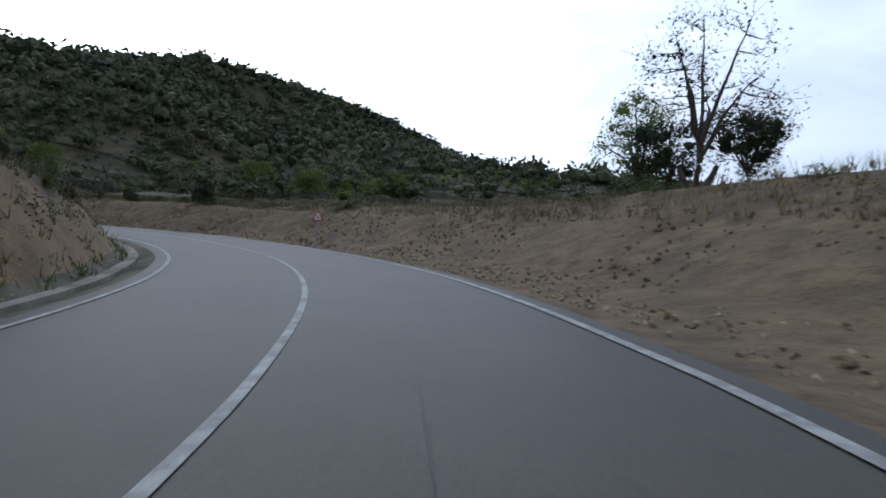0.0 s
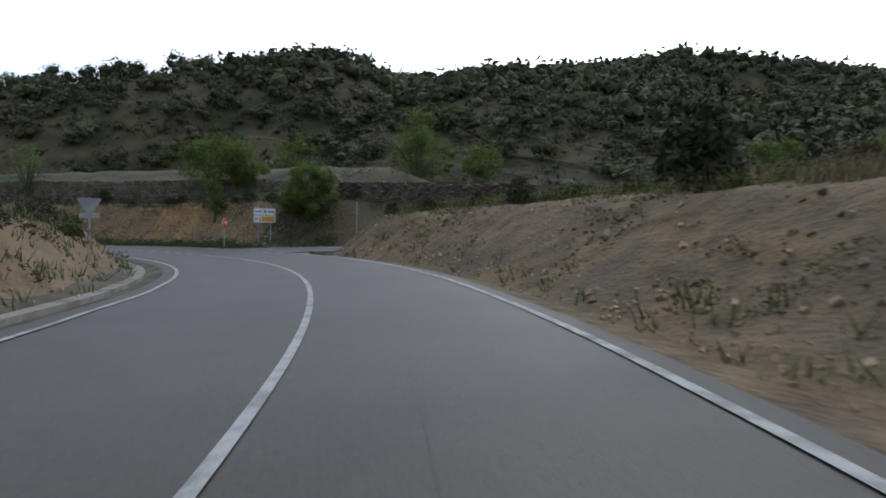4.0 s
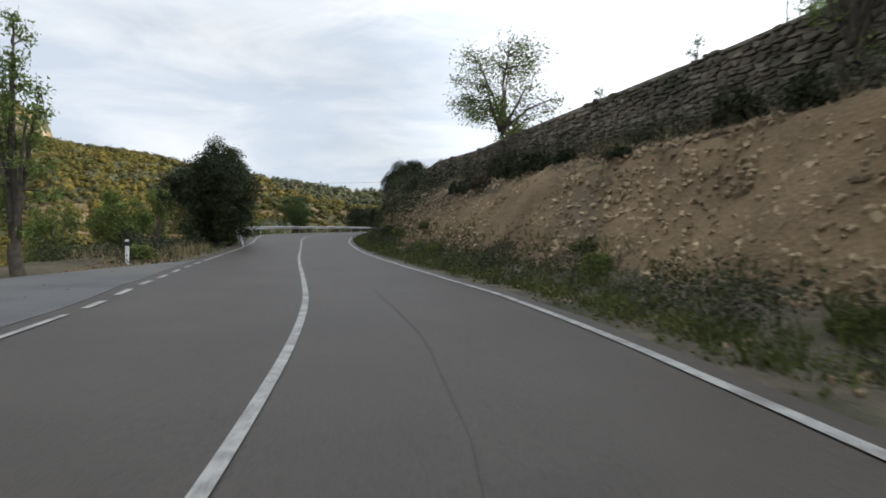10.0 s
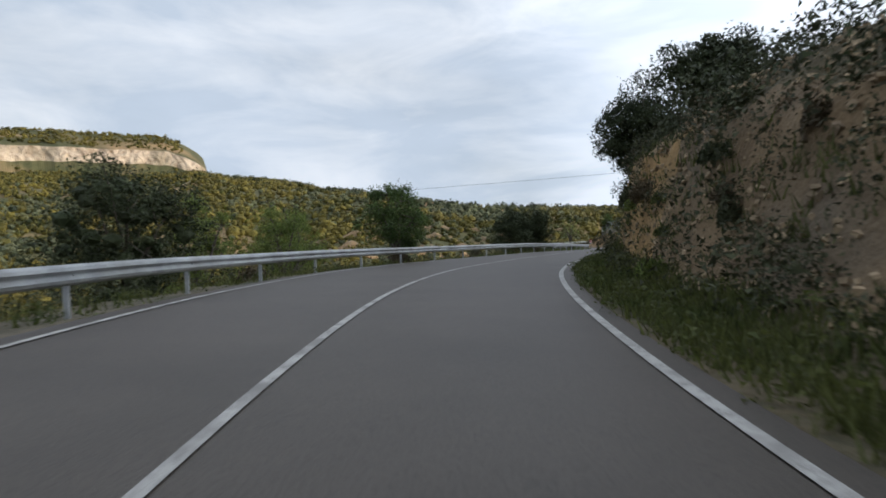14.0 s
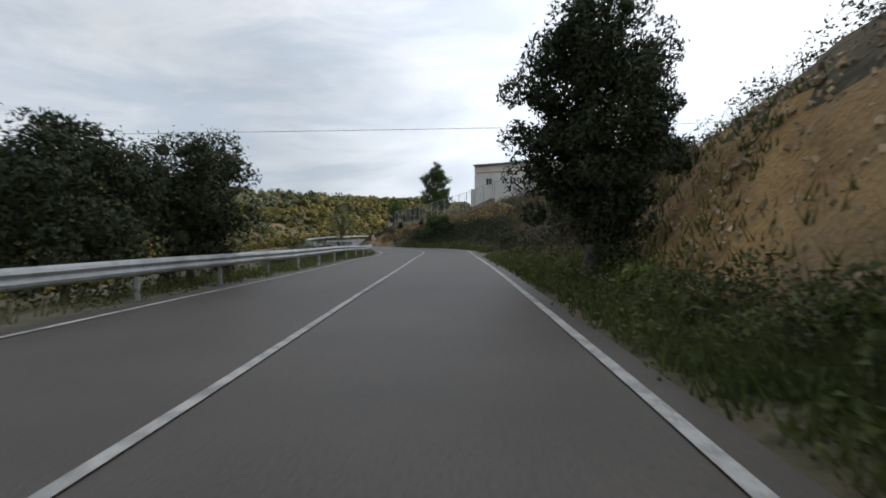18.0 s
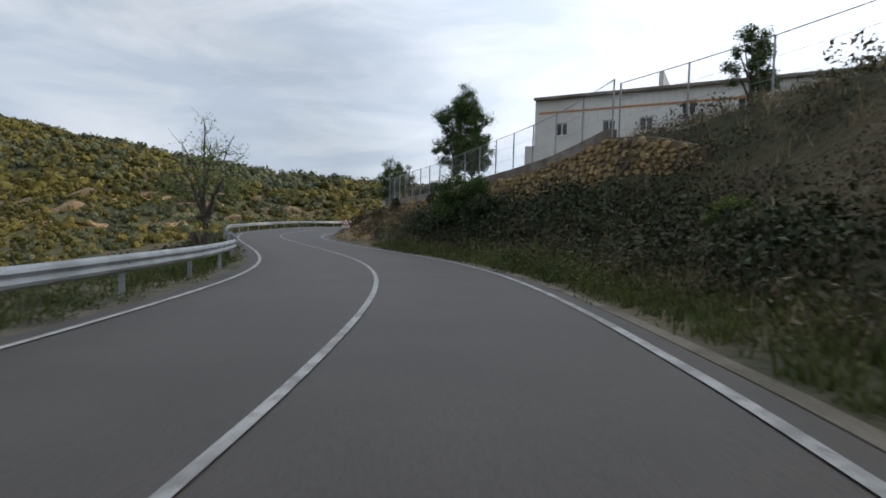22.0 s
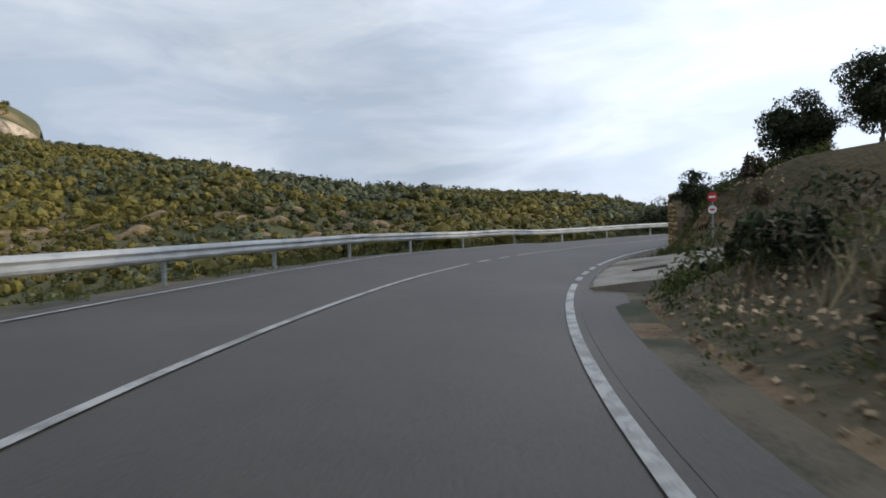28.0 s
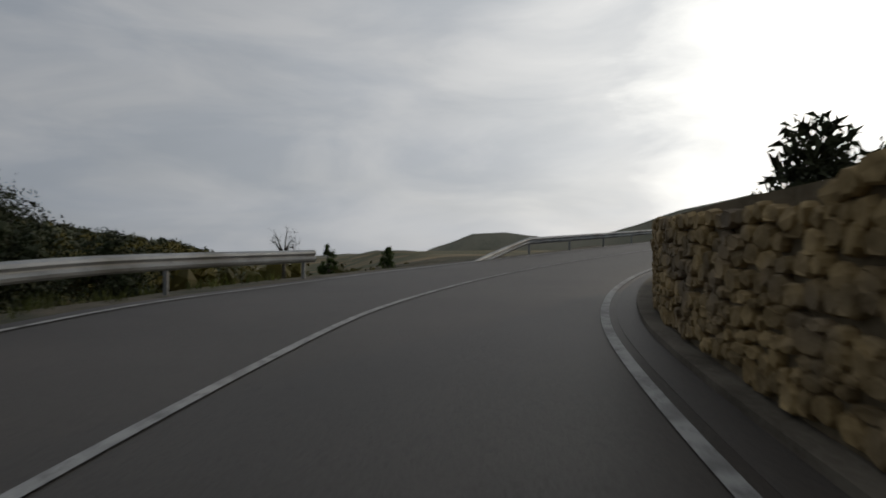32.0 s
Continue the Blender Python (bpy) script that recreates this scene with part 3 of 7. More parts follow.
# cross-sections: seconds: (metres right of centre, height) of six points from the asphalt's edge outward
RIGHT = {
    -2.5: ((3.72, -0.02), (4.6, -0.12), (7.0, 0.1), (11.5, 2.1), (14, 3.4), (22, 4.6)),
    1.2: ((3.72, -0.02), (4.6, -0.12), (6.8, 0.15), (11.2, 2.0), (14, 3.2), (22, 4.2)),
    2.6: ((3.72, -0.02), (4.6, -0.12), (6.6, 0.2), (10.5, 1.8), (13, 2.55), (22, 3.1)),
    4.2: ((3.72, -0.02), (4.5, -0.1), (6.0, 0.3), (8.6, 1.8), (12, 2.35), (22, 2.7)),
    5.8: ((3.72, -0.02), (4.3, -0.1), (4.9, 0.3), (7.0, 1.8), (10, 2.3), (22, 3.0)),
    6.92: ((3.72, -0.02), (4.3, -0.1), (4.8, 0.2), (6.6, 1.7), (9, 2.2), (22, 3.6)),
    7.1: ((3.72, -0.02), (4.8, -0.4), (6.4, -0.6), (9.0, 0.1), (13, 0.4), (20, 2.5)),
    7.25: ((3.72, -0.04), (6.0, -0.02), (9.0, 0.02), (12.0, 0.05), (18, 0.2), (21, 3.0)),
    8.05: ((3.72, -0.04), (6.0, -0.02), (9.0, 0.02), (11.0, 0.05), (14.5, 2.6), (22, 5.0)),
    8.5: ((3.72, -0.02), (5.5, -0.05), (7.4, 0.35), (9.8, 3.2), (12.0, 3.9), (22, 7.0)),
    9.2: ((3.72, -0.02), (5.2, -0.05), (7.0, 0.35), (9.3, 3.3), (11.5, 4.0), (22, 7.6)),
    11.0: ((3.72, -0.02), (4.8, -0.05), (6.2, 0.4), (8.4, 3.2), (10.6, 3.9), (22, 8.0)),
    12.4: ((3.72, -0.02), (4.6, -0.05), (5.8, 0.4), (7.6, 2.8), (9.8, 4.1), (22, 7.6)),
    13.9: ((3.72, -0.02), (4.6, 0.0), (5.6, 0.4), (7.2, 2.6), (9.0, 4.2), (22, 7.4)),
    15.3: ((3.72, -0.02), (4.8, 0.0), (5.6, 0.4), (6.5, 3.2), (7.8, 4.5), (22, 7.6)),
    16.5: ((3.72, -0.02), (4.6, 0.0), (5.2, 0.4), (5.8, 3.6), (7.4, 5.0), (22, 8.2)),
    17.2: ((3.72, -0.02), (4.8, 0.0), (6.0, 0.4), (7.4, 3.2), (9.4, 4.1), (22, 7.4)),
    18.4: ((3.72, -0.02), (4.8, 0.0), (5.9, 0.4), (7.3, 3.7), (9.0, 5.2), (22, 8.2)),
    19.3: ((3.72, -0.02), (4.8, 0.0), (6.0, 0.4), (7.9, 3.3), (9.8, 4.9), (22, 8.2)),
    20.6: ((3.72, -0.02), (4.8, 0.0), (6.4, 0.3), (9.4, 2.2), (12.5, 3.6), (22, 7.6)),
    21.2: ((3.72, -0.02), (4.8, 0.0), (6.6, 0.3), (9.8, 1.8), (13.0, 3.2), (22, 7.4)),
    21.36: ((3.72, -0.03), (4.6, 0.0), (6.6, 0.3), (9.8, 0.9), (13.5, 2.4), (22, 7.2)),
    21.6: ((3.72, -0.03), (5.0, -0.03), (6.6, 0.0), (9.0, 0.08), (13.5, 2.2), (22, 7.2)),
    21.88: ((3.72, -0.03), (5.0, -0.02), (7.2, 0.0), (9.6, 0.07), (13.5, 3.0), (22, 7.0)),
    22.0: ((3.72, -0.03), (4.8, 0.02), (6.6, 0.15), (9.2, 0.3), (13.5, 3.2), (22, 6.9)),
    22.3: ((3.72, -0.02), (4.8, 0.0), (6.8, 0.3), (10.0, 2.5), (13.0, 5.2), (22, 7.6)),
    23.0: ((3.72, -0.02), (4.8, 0.0), (6.7, 0.3), (9.6, 2.4), (12.4, 5.4), (22, 7.2)),
    23.7: ((3.72, -0.02), (4.8, 0.0), (6.6, 0.3), (9.2, 1.9), (11.2, 5.0), (22, 7.9)),
    24.2: ((3.72, -0.02), (4.8, 0.0), (6.4, 0.3), (9.2, 2.3), (10.4, 4.7), (22, 7.0)),
    25.2: ((3.72, -0.02), (4.7, 0.05), (5.8, 0.3), (9.2, 2.3), (10.2, 3.5), (22, 6.2)),
    26.6: ((3.72, -0.02), (4.5, 0.03), (4.9, 0.25), (7.4, 1.9), (9.2, 2.6), (22, 5.8)),
    27.6: ((3.72, -0.02), (4.5, 0.03), (4.9, 0.25), (6.6, 1.3), (9.8, 2.5), (22, 5.8)),
    29.0: ((3.72, -0.02), (4.6, 0.03), (5.1, 0.3), (7.0, 1.1), (10.5, 1.9), (22, 5.4)),
    29.3: ((3.72, -0.03), (4.9, -0.05), (6.2, 0.22), (8.4, 0.58), (11.0, 1.0), (22, 4.2)),
    30.1: ((3.72, -0.03), (4.9, -0.05), (6.2, 0.22), (8.4, 0.6), (11.0, 1.2), (22, 4.8)),
    30.26: ((3.72, -0.02), (4.9, 0.0), (6.2, 0.5), (7.5, 1.1), (11.0, 2.3), (22, 5.0)),
    30.38: ((3.72, 0.0), (4.7, 0.05), (5.35, 0.4), (6.3, 2.0), (9.0, 3.2), (22, 5.4)),
    31.2: ((3.72, -0.03), (4.5, 0.05), (4.75, 0.1), (4.9, 1.85), (8.5, 2.6), (22, 4.6)),
    32.6: ((3.72, -0.03), (4.3, 0.05), (4.55, 0.1), (4.7, 1.3), (8.5, 2.1), (22, 4.0)),
    33.7: ((3.72, -0.03), (4.9, 0.05), (5.3, 0.1), (5.6, 0.9), (8.5, 1.8), (22, 4.0)),
    42.0: ((3.72, 0.0), (5.2, 0.05), (6.4, 0.2), (8.0, 0.9), (10.0, 1.2), (22, 3.0)),
}
LEFT = {
    -2.5: ((3.6, 0.0), (4.3, -0.12), (5.0, 0.15), (6.6, 1.9), (8.0, 2.4), (20, 3.0)),
    0.9: ((3.6, 0.0), (4.3, -0.12), (5.0, 0.15), (6.6, 2.8), (8.0, 3.6), (20, 4.2)),
    3.0: ((3.6, 0.0), (4.3, -0.12), (5.0, 0.15), (6.6, 1.9), (8.0, 2.4), (20, 3.0)),
    6.0: ((3.6, 0.0), (4.3, -0.12), (5.0, 0.15), (6.5, 1.6), (8.0, 2.0), (20, 2.6)),
    9.6: ((3.6, 0.0), (4.4, -0.12), (5.2, 0.15), (6.6, 1.5), (8.2, 1.9), (20, 2.0)),
    9.95: ((3.6, 0.0), (4.1, 0.0), (4.9, 0.5), (6.2, 1.4), (8.2, 1.7), (20, 1.6)),
    10.4: ((3.6, 0.0), (4.0, 0.02), (4.7, 0.5), (6.2, 1.15), (8.6, 1.2), (20, 0.8)),
    10.52: ((3.6, -0.03), (4.4, -0.04), (5.4, 0.05), (7.0, 0.3), (10, 0.3), (20, -0.2)),
    10.62: ((3.6, -0.03), (5.0, -0.05), (7.0, -0.05), (10.0, -0.05), (13, -0.1), (20, -0.6)),
    12.0: ((3.6, -0.03), (5.0, -0.06), (7.0, -0.06), (10.0, -0.08), (13, -0.3), (20, -2.0)),
    12.4: ((3.6, -0.02), (4.6, -0.1), (6.0, 0.05), (8.5, 0.0), (12, -0.8), (20, -3.4)),
    13.4: ((3.6, -0.02), (4.5, -0.1), (5.4, -0.1), (8.0, -0.5), (12, -1.8), (20, -5.0)),
    17.0: ((3.6, -0.02), (4.5, -0.1), (5.4, -0.2), (8.0, -0.9), (12, -2.8), (20, -6.5)),
    20.0: ((3.6, -0.02), (4.5, -0.06), (5.6, -0.1), (8.0, -0.9), (12, -3.2), (20, -7.0)),
    23.0: ((3.6, -0.02), (4.5, -0.04), (5.8, 0.0), (8.0, -0.8), (12, -3.2), (20, -7.5)),
    26.0: ((3.6, -0.02), (4.5, -0.08), (5.4, -0.2), (8.0, -1.8), (12, -4.2), (20, -8.5)),
    30.0: ((3.6, -0.02), (4.5, -0.08), (5.4, -0.2), (8.0, -1.6), (12, -4.0), (20, -8.5)),
    33.0: ((3.6, -0.02), (4.6, -0.05), (5.6, -0.15), (8.0, -1.0), (12, -2.4), (20, -4.0)),
    42.0: ((3.6, -0.02), (4.6, -0.05), (5.6, -0.1), (8.0, -0.4), (12, -0.8), (20, -1.5)),
}


def section(table, tau):
    ks = sorted(table)
    arr = np.array([table[k] for k in ks])
    return np.stack([[np.interp(tau, ks, arr[:, i, c]) for c in (0, 1)] for i in range(6)])  # 6,2,n


def ground_at(tau, u):
    """Height of the land above the road beside it; u right of the centre."""
    sec = section(RIGHT if u > 0 else LEFT, np.array([tau]))[:, :, 0]
    return float(np.interp(abs(u), sec[:, 0], sec[:, 1]))


OUT = 30.0


def flank(name, table, side, mat, label):
    ts = steps(-2.4, 41.5, 0.6)
    sec = section(table, ts)
    fr = np.concatenate([[0, 0.5], np.linspace(1, 2, 4)[:-1], np.linspace(2, 3, 9)[:-1], np.linspace(3, 4, 6)[:-1], np.linspace(4, 5, 7), 5 + np.linspace(0, 1, 5)[1:]])
    P = np.zeros((len(ts), len(fr), 3))
    lim = np.full(len(ts), OUT)
    edge = on(ts, side * lim)
    zl = land(edge[:, 0], edge[:, 1]) - edge[:, 2]
    zl = np.convolve(np.pad(zl, 20, mode="edge"), np.hanning(41) / np.hanning(41).sum(), "valid")
    for j, f in enumerate(fr):
        if f <= 5:
            i = min(int(f), 4)
            u = sec[i, 0] + (f - i) * (sec[i + 1, 0] - sec[i, 0])
            z = sec[i, 1] + (f - i) * (sec[i + 1, 1] - sec[i, 1])
        else:
            u = sec[5, 0] + (f - 5) * (lim - sec[5, 0])
            z = sec[5, 1] + (f - 5) * (zl - sec[5, 1])
        q = on(ts, side * u, z)
        rough = min(1.0, max(0.0, (f - 1.2)) / 1.0)
        q[:, 2] += rough * (0.10 * wave(q[:, :2], 0.9, 1.0) + 0.12 * wave(q[:, :2], 3.1, 2.0))
        if 2 < f < 5:
            push = side * 0.16 * wave(np.stack([AS[0] + np.interp(ts, AT, AS), q[:, 2] * 2.2], -1), 0.8, 4.0) * min(1, f - 2)
            h = np.interp(ts, AT, AH)
            q[:, 0] += push * np.cos(h)
            q[:, 1] += push * np.sin(h)
        P[:, j] = q
    f = grid_faces(len(ts), len(fr))
    if side < 0:
        f = f[:, ::-1]
    ob = mesh(name, P.reshape(-1, 3), f, mat, smooth=True)
    ob.data.materials.append(VERGE)
    ob.data.materials.append(SCRUB)
    ob.data.materials.append(OCHRE)
    ob.data.materials.append(BANK_EARTH)
    tt, ff = np.meshgrid(ts[:-1], fr[:-1], indexing="ij")
    wob = 0.35 * wave(np.stack([tt * 10, ff * 3], -1), 1.6, 3.0)
    idx = np.zeros(tt.shape, dtype=np.int32)
    if side > 0:
        idx[tt < 7.08] = 4
        idx[(ff > 1.9 + wob) & (tt > 8.8) & (tt < 9.5)] = 3
        idx[(ff < 1.8 + wob) & (tt > 7.9)] = 1
        idx[(ff < 1.8 + wob) & (tt > 13.2) & (tt < 25.4)] = 2
        idx[(ff > 1.7 + wob) & (tt > 15.5) & (tt < 20.4)] = 3
        idx[(ff > 3.0 + wob) & (tt > 8.4)] = 2
        idx[(ff > 3.7 + wob) & (tt > 6.8)] = 2
        idx[(ff > 1.6 + wob) & (tt > 6.8) & (tt < 8.4)] = 2
        idx[(ff > 0.5 + wob) & (tt > 25.4) & (tt < 29.3)] = 4
        idx[(ff > 4.2 + wob) & (tt <= 6.8)] = 2
        idx[(ff > 1.7 + wob) & (tt > 20.3 + wob) & (tt < 26.2 + wob)] = 2
        idx[(ff > 1.5 + wob) & (ff < 3.8 + wob) & (tt > 26.0) & (tt < 27.9)] = 3
        idx[(ff > 1.1 + wob) & (tt >= 27.9) & (tt < 29.3)] = 2
    else:
        idx[(ff < 1.9 + wob)] = 1
        idx[(ff > 2.9 + wob)] = 2
        idx[(tt > 10.2) & (ff > 1.4 + wob)] = 2
    ob.data.polygons.foreach_set("material_index", idx.ravel())
    return tagged(ob, label, "ground", kind="structure"), P


# ---- road ----
def ribbon(name, t0, t1, u0, u1, z, mat, label, d=0.5, cat="road", thick=None, kind="structure", parent=None):
    ts = steps(t0, t1, d)
    a, b = on(ts, u0, z), on(ts, u1, z)
    P = np.stack([a, b], 1)
    n = len(ts)
    if thick:
        P = np.concatenate([P, P[:, ::-1] - np.array([0, 0, thick])], 1)
        P = np.concatenate([P, P[:, :1]], 1)
        F = grid_faces(n, 5)
        ob = mesh(name, P.reshape(-1, 3), F, mat, parent)
    else:
        ob = mesh(name, P.reshape(-1, 3), grid_faces(n, 2), mat, parent)
    return ob if parent else tagged(ob, label, cat, kind=kind)


def road():
    ts = steps(-2.4, 41.5, 0.5)
    us = np.array([-3.78, -3.7, -2.2, -1.1, 0, 1.1, 2.2, 3.78, 3.88])
    P = on(ts[:, None], us[None, :], 0.0)
    P[..., 2] += 0.002 * wave(P[..., :2], 2.5)
    P[:, 0, 2] -= 0.06
    P[:, -1, 2] -= 0.06
    ob = mesh("road", P.reshape(-1, 3), grid_faces(len(ts), len(us)), ASPHALT, smooth=True)
    tagged(ob, "worn grey asphalt country road with white lines", "road", kind="structure")


road()
flank("ground_right", RIGHT, 1, EARTH, "ochre earth bank and stony cutting beside the road")
flank("ground_left", LEFT, -1, EARTH, "earth verge and bank on the valley side of the road")


def marks(t0, t1, u, w, name, lab):
    ribbon(name, t0, t1, u - w / 2, u + w / 2, 0.013, PAINT, lab)


for a, b in ((-2.4, 7.6), (8.57, 21.5), (22.0, 29.78), (30.3, 41.0)):
    marks(a, b, 0.0, 0.105, "centre_line", "worn white continuous centre line on asphalt")
for a, b in ((-2.4, 7.2), (8.3, 21.25), (21.95, 29.35), (30.02, 41.0)):
    marks(a, b, 3.45, 0.125, "edge_line", "white edge line on the hill side of the road")
for a, b in ((-2.4, 10.95), (12.45, 41.0)):
    marks(a, b, -3.3, 0.105, "edge_line", "white edge line on the valley side of the road")
for a, b, u in ((7.6, 8.57, 0.0), (21.5, 22.0, 0.0), (29.78, 30.3, 0.0), (7.2, 8.3, 3.45), (21.25, 21.95, 3.45), (29.35, 30.02, 3.45), (10.95, 12.45, -3.3)):
    for t in steps(a, b, 1.9)[:-1]:
        marks(t + 0.08, t + 0.18, u, 0.13, "line_dash", "short white dash of a broken road line")

# ---- far land ----
def spread(lo, hi, d, far, grow=1.16):
    mid = np.arange(lo, hi + d, d)
    a, s = [], d
    x = hi
    while x < far:
        s *= grow
        x += s
        a.append(x)
    b, s, x = [], d, lo
    while x > -far:
        s *= grow
        x -= s
        b.append(x)
    return np.array(b[::-1] + mid.tolist() + a)


gx, gy = spread(-430, 130, 6, 4200), spread(-190, 360, 6, 4200)
GX, GY = np.meshgrid(gx, gy, indexing="xy")
GZ = land(GX, GY)
dist = np.full(GX.shape, 1e9)
for p in AX[::20]:
    dist = np.minimum(dist, np.hypot(GX - p[0], GY - p[1]))
GZ = GZ - 4.0 * np.clip((OUT + 1.5 - dist) / 5.0, 0, 1)
GZ = np.where(dist < OUT - 3, np.minimum(GZ, np.interp(-GX, [0, 300], [-4, -8])), GZ)
gnd = tagged(mesh("ground", np.stack([GX, GY, GZ], -1).reshape(-1, 3), grid_faces(len(gy), len(gx)), SCRUB, smooth=True), "scrub-covered hills and wooded valley slopes", "ground", kind="structure")
gnd.data.materials.append(FARSOIL)
far_part = (GY[:-1, :-1] < np.interp(GX[:-1, :-1], [-400, -300, -130, 0], [60, 0, 0, 20])) | (np.hypot(GX + 180, GY)[:-1, :-1] > 480)
gnd.data.polygons.foreach_set("material_index", far_part.astype(np.int32).ravel())

# ---- stones, leaves and grass as arrays ----
RNG = np.random.default_rng(7)


def turned(n):
    """n random rotations."""
    q = RNG.normal(size=(n, 4))
    q /= np.linalg.norm(q, axis=1)[:, None]
    w, x, y, z = q.T
    return np.stack([np.stack([1 - 2 * (y * y + z * z), 2 * (x * y - z * w), 2 * (x * z + y * w)], -1),
                     np.stack([2 * (x * y + z * w), 1 - 2 * (x * x + z * z), 2 * (y * z - x * w)], -1),
                     np.stack([2 * (x * z - y * w), 2 * (y * z + x * w), 1 - 2 * (x * x + y * y)], -1)], 1)


def leaves(centres, size, long=1.5, out=None, loose=0.7):
    """Small pointed leaves, one triangle each, at the given places; out: the way each one faces, more or less."""
    n = len(centres)
    s = (size * RNG.uniform(0.6, 1.35, n))[:, None]
    nrm = RNG.normal(0, 1 if out is None else loose, (n, 3)) + (0 if out is None else out)
    nrm /= np.linalg.norm(nrm, axis=1)[:, None] + 1e-9
    a = np.cross(nrm, RNG.normal(size=(n, 3)))
    a /= np.linalg.norm(a, axis=1)[:, None] + 1e-9
    b = np.cross(nrm, a)
    v = np.stack([centres - 0.36 * s * a - 0.4 * long * s * b, centres + 0.40 * s * a - 0.1 * long * s * b, centres + 0.55 * long * s * b], 1)
    return v.reshape(-1, 3), np.arange(n * 3).reshape(-1, 3)


PHI = (1 + 5 ** 0.5) / 2
ICO = np.array([(-1, PHI, 0), (1, PHI, 0), (-1, -PHI, 0), (1, -PHI, 0), (0, -1, PHI), (0, 1, PHI), (0, -1, -PHI), (0, 1, -PHI), (PHI, 0, -1), (PHI, 0, 1), (-PHI, 0, -1), (-PHI, 0, 1)]) / (1 + PHI ** 2) ** 0.5
ICO_F = np.array([(0, 11, 5), (0, 5, 1), (0, 1, 7), (0, 7, 10), (0, 10, 11), (1, 5, 9), (5, 11, 4), (11, 10, 2), (10, 7, 6), (7, 1, 8),
                  (3, 9, 4), (3, 4, 2), (3, 2, 6), (3, 6, 8), (3, 8, 9), (4, 9, 5), (2, 4, 11), (6, 2, 10), (8, 6, 7), (9, 8, 1)])


def hearts(centres, radii, squash=0.8):
    """Rough dense hearts of foliage behind the outer leaves."""
    n = len(centres)
    v = np.einsum("nij,kj->nki", turned(n), ICO) * RNG.uniform(0.7, 1.2, (n, 12, 1)) * np.asarray(radii).reshape(-1, 1, 1) * np.array([1, 1, squash]) + centres[:, None, :]
    return v.reshape(-1, 3), (ICO_F[None] + 12 * np.arange(n)[:, None, None]).reshape(-1, 3)


def stack(*pieces):
    vs, fs, k = [], [], 0
    for v, f in pieces:
        vs.append(v)
        fs.append(f + k)
        k += len(v)
    return np.concatenate(vs), np.concatenate(fs)


def rocks(centres, size, flat=0.6, stretch=1.0):
    """Rough eight-cornered stones, twelve triangles each."""
    n = len(centres)
    c = np.array([(x, y, z) for z in (-0.5, 0.5) for y in (-0.5, 0.5) for x in (-0.5, 0.5)])
    v = c[None] * RNG.uniform(0.55, 1.1, (n, 8, 3))
    v *= (np.asarray(size) * RNG.uniform(0.6, 1.5, n))[:, None, None] * np.array([stretch, 1.0, flat])
    v = np.einsum("nij,nkj->nki", turned(n), v) + centres[:, None, :]
    q = np.array([(0, 2, 3, 1), (4, 5, 7, 6), (0, 1, 5, 4), (2, 6, 7, 3), (0, 4, 6, 2), (1, 3, 7, 5)])
    f = (np.arange(n)[:, None, None] * 8 + q[None]).reshape(-1, 4)
    return v.reshape(-1, 3), f


def tube(points, radii, n=6):
    """A tapered limb through the points."""
    P = np.asarray(points, float)
    d = np.gradient(P, axis=0)
    d /= np.linalg.norm(d, axis=1)[:, None]
    a = np.cross(d, np.array([0.31, 0.17, 0.93]))
    a /= np.linalg.norm(a, axis=1)[:, None] + 1e-9
    b = np.cross(d, a)
    th = np.arange(n) / n * 2 * np.pi
    ring = P[:, None] + (np.cos(th)[None, :, None] * a[:, None] + np.sin(th)[None, :, None] * b[:, None]) * np.asarray(radii)[:, None, None]
    f = []
    for i in range(len(P) - 1):
        for k in range(n):
            f.append((i * n + k, i * n + (k + 1) % n, (i + 1) * n + (k + 1) % n, (i + 1) * n + k))
    return ring.reshape(-1, 3), np.array(f)


def join(pieces):
    vs, fs, k = [], [], 0
    for v, f in pieces:
        vs.append(v)
        fs.extend((np.asarray(f) + k).tolist() if isinstance(f, np.ndarray) else [tuple(i + k for i in q) for q in f])
        k += len(v)
    return np.concatenate(vs), fs


def wiggle(p, q, n, amount):
    t = np.linspace(0, 1, n)[:, None]
    w = np.cumsum(RNG.normal(0, amount, (n, 3)), axis=0)
    w -= t * w[-1]
    return np.asarray(p) * (1 - t) + np.asarray(q) * t + w


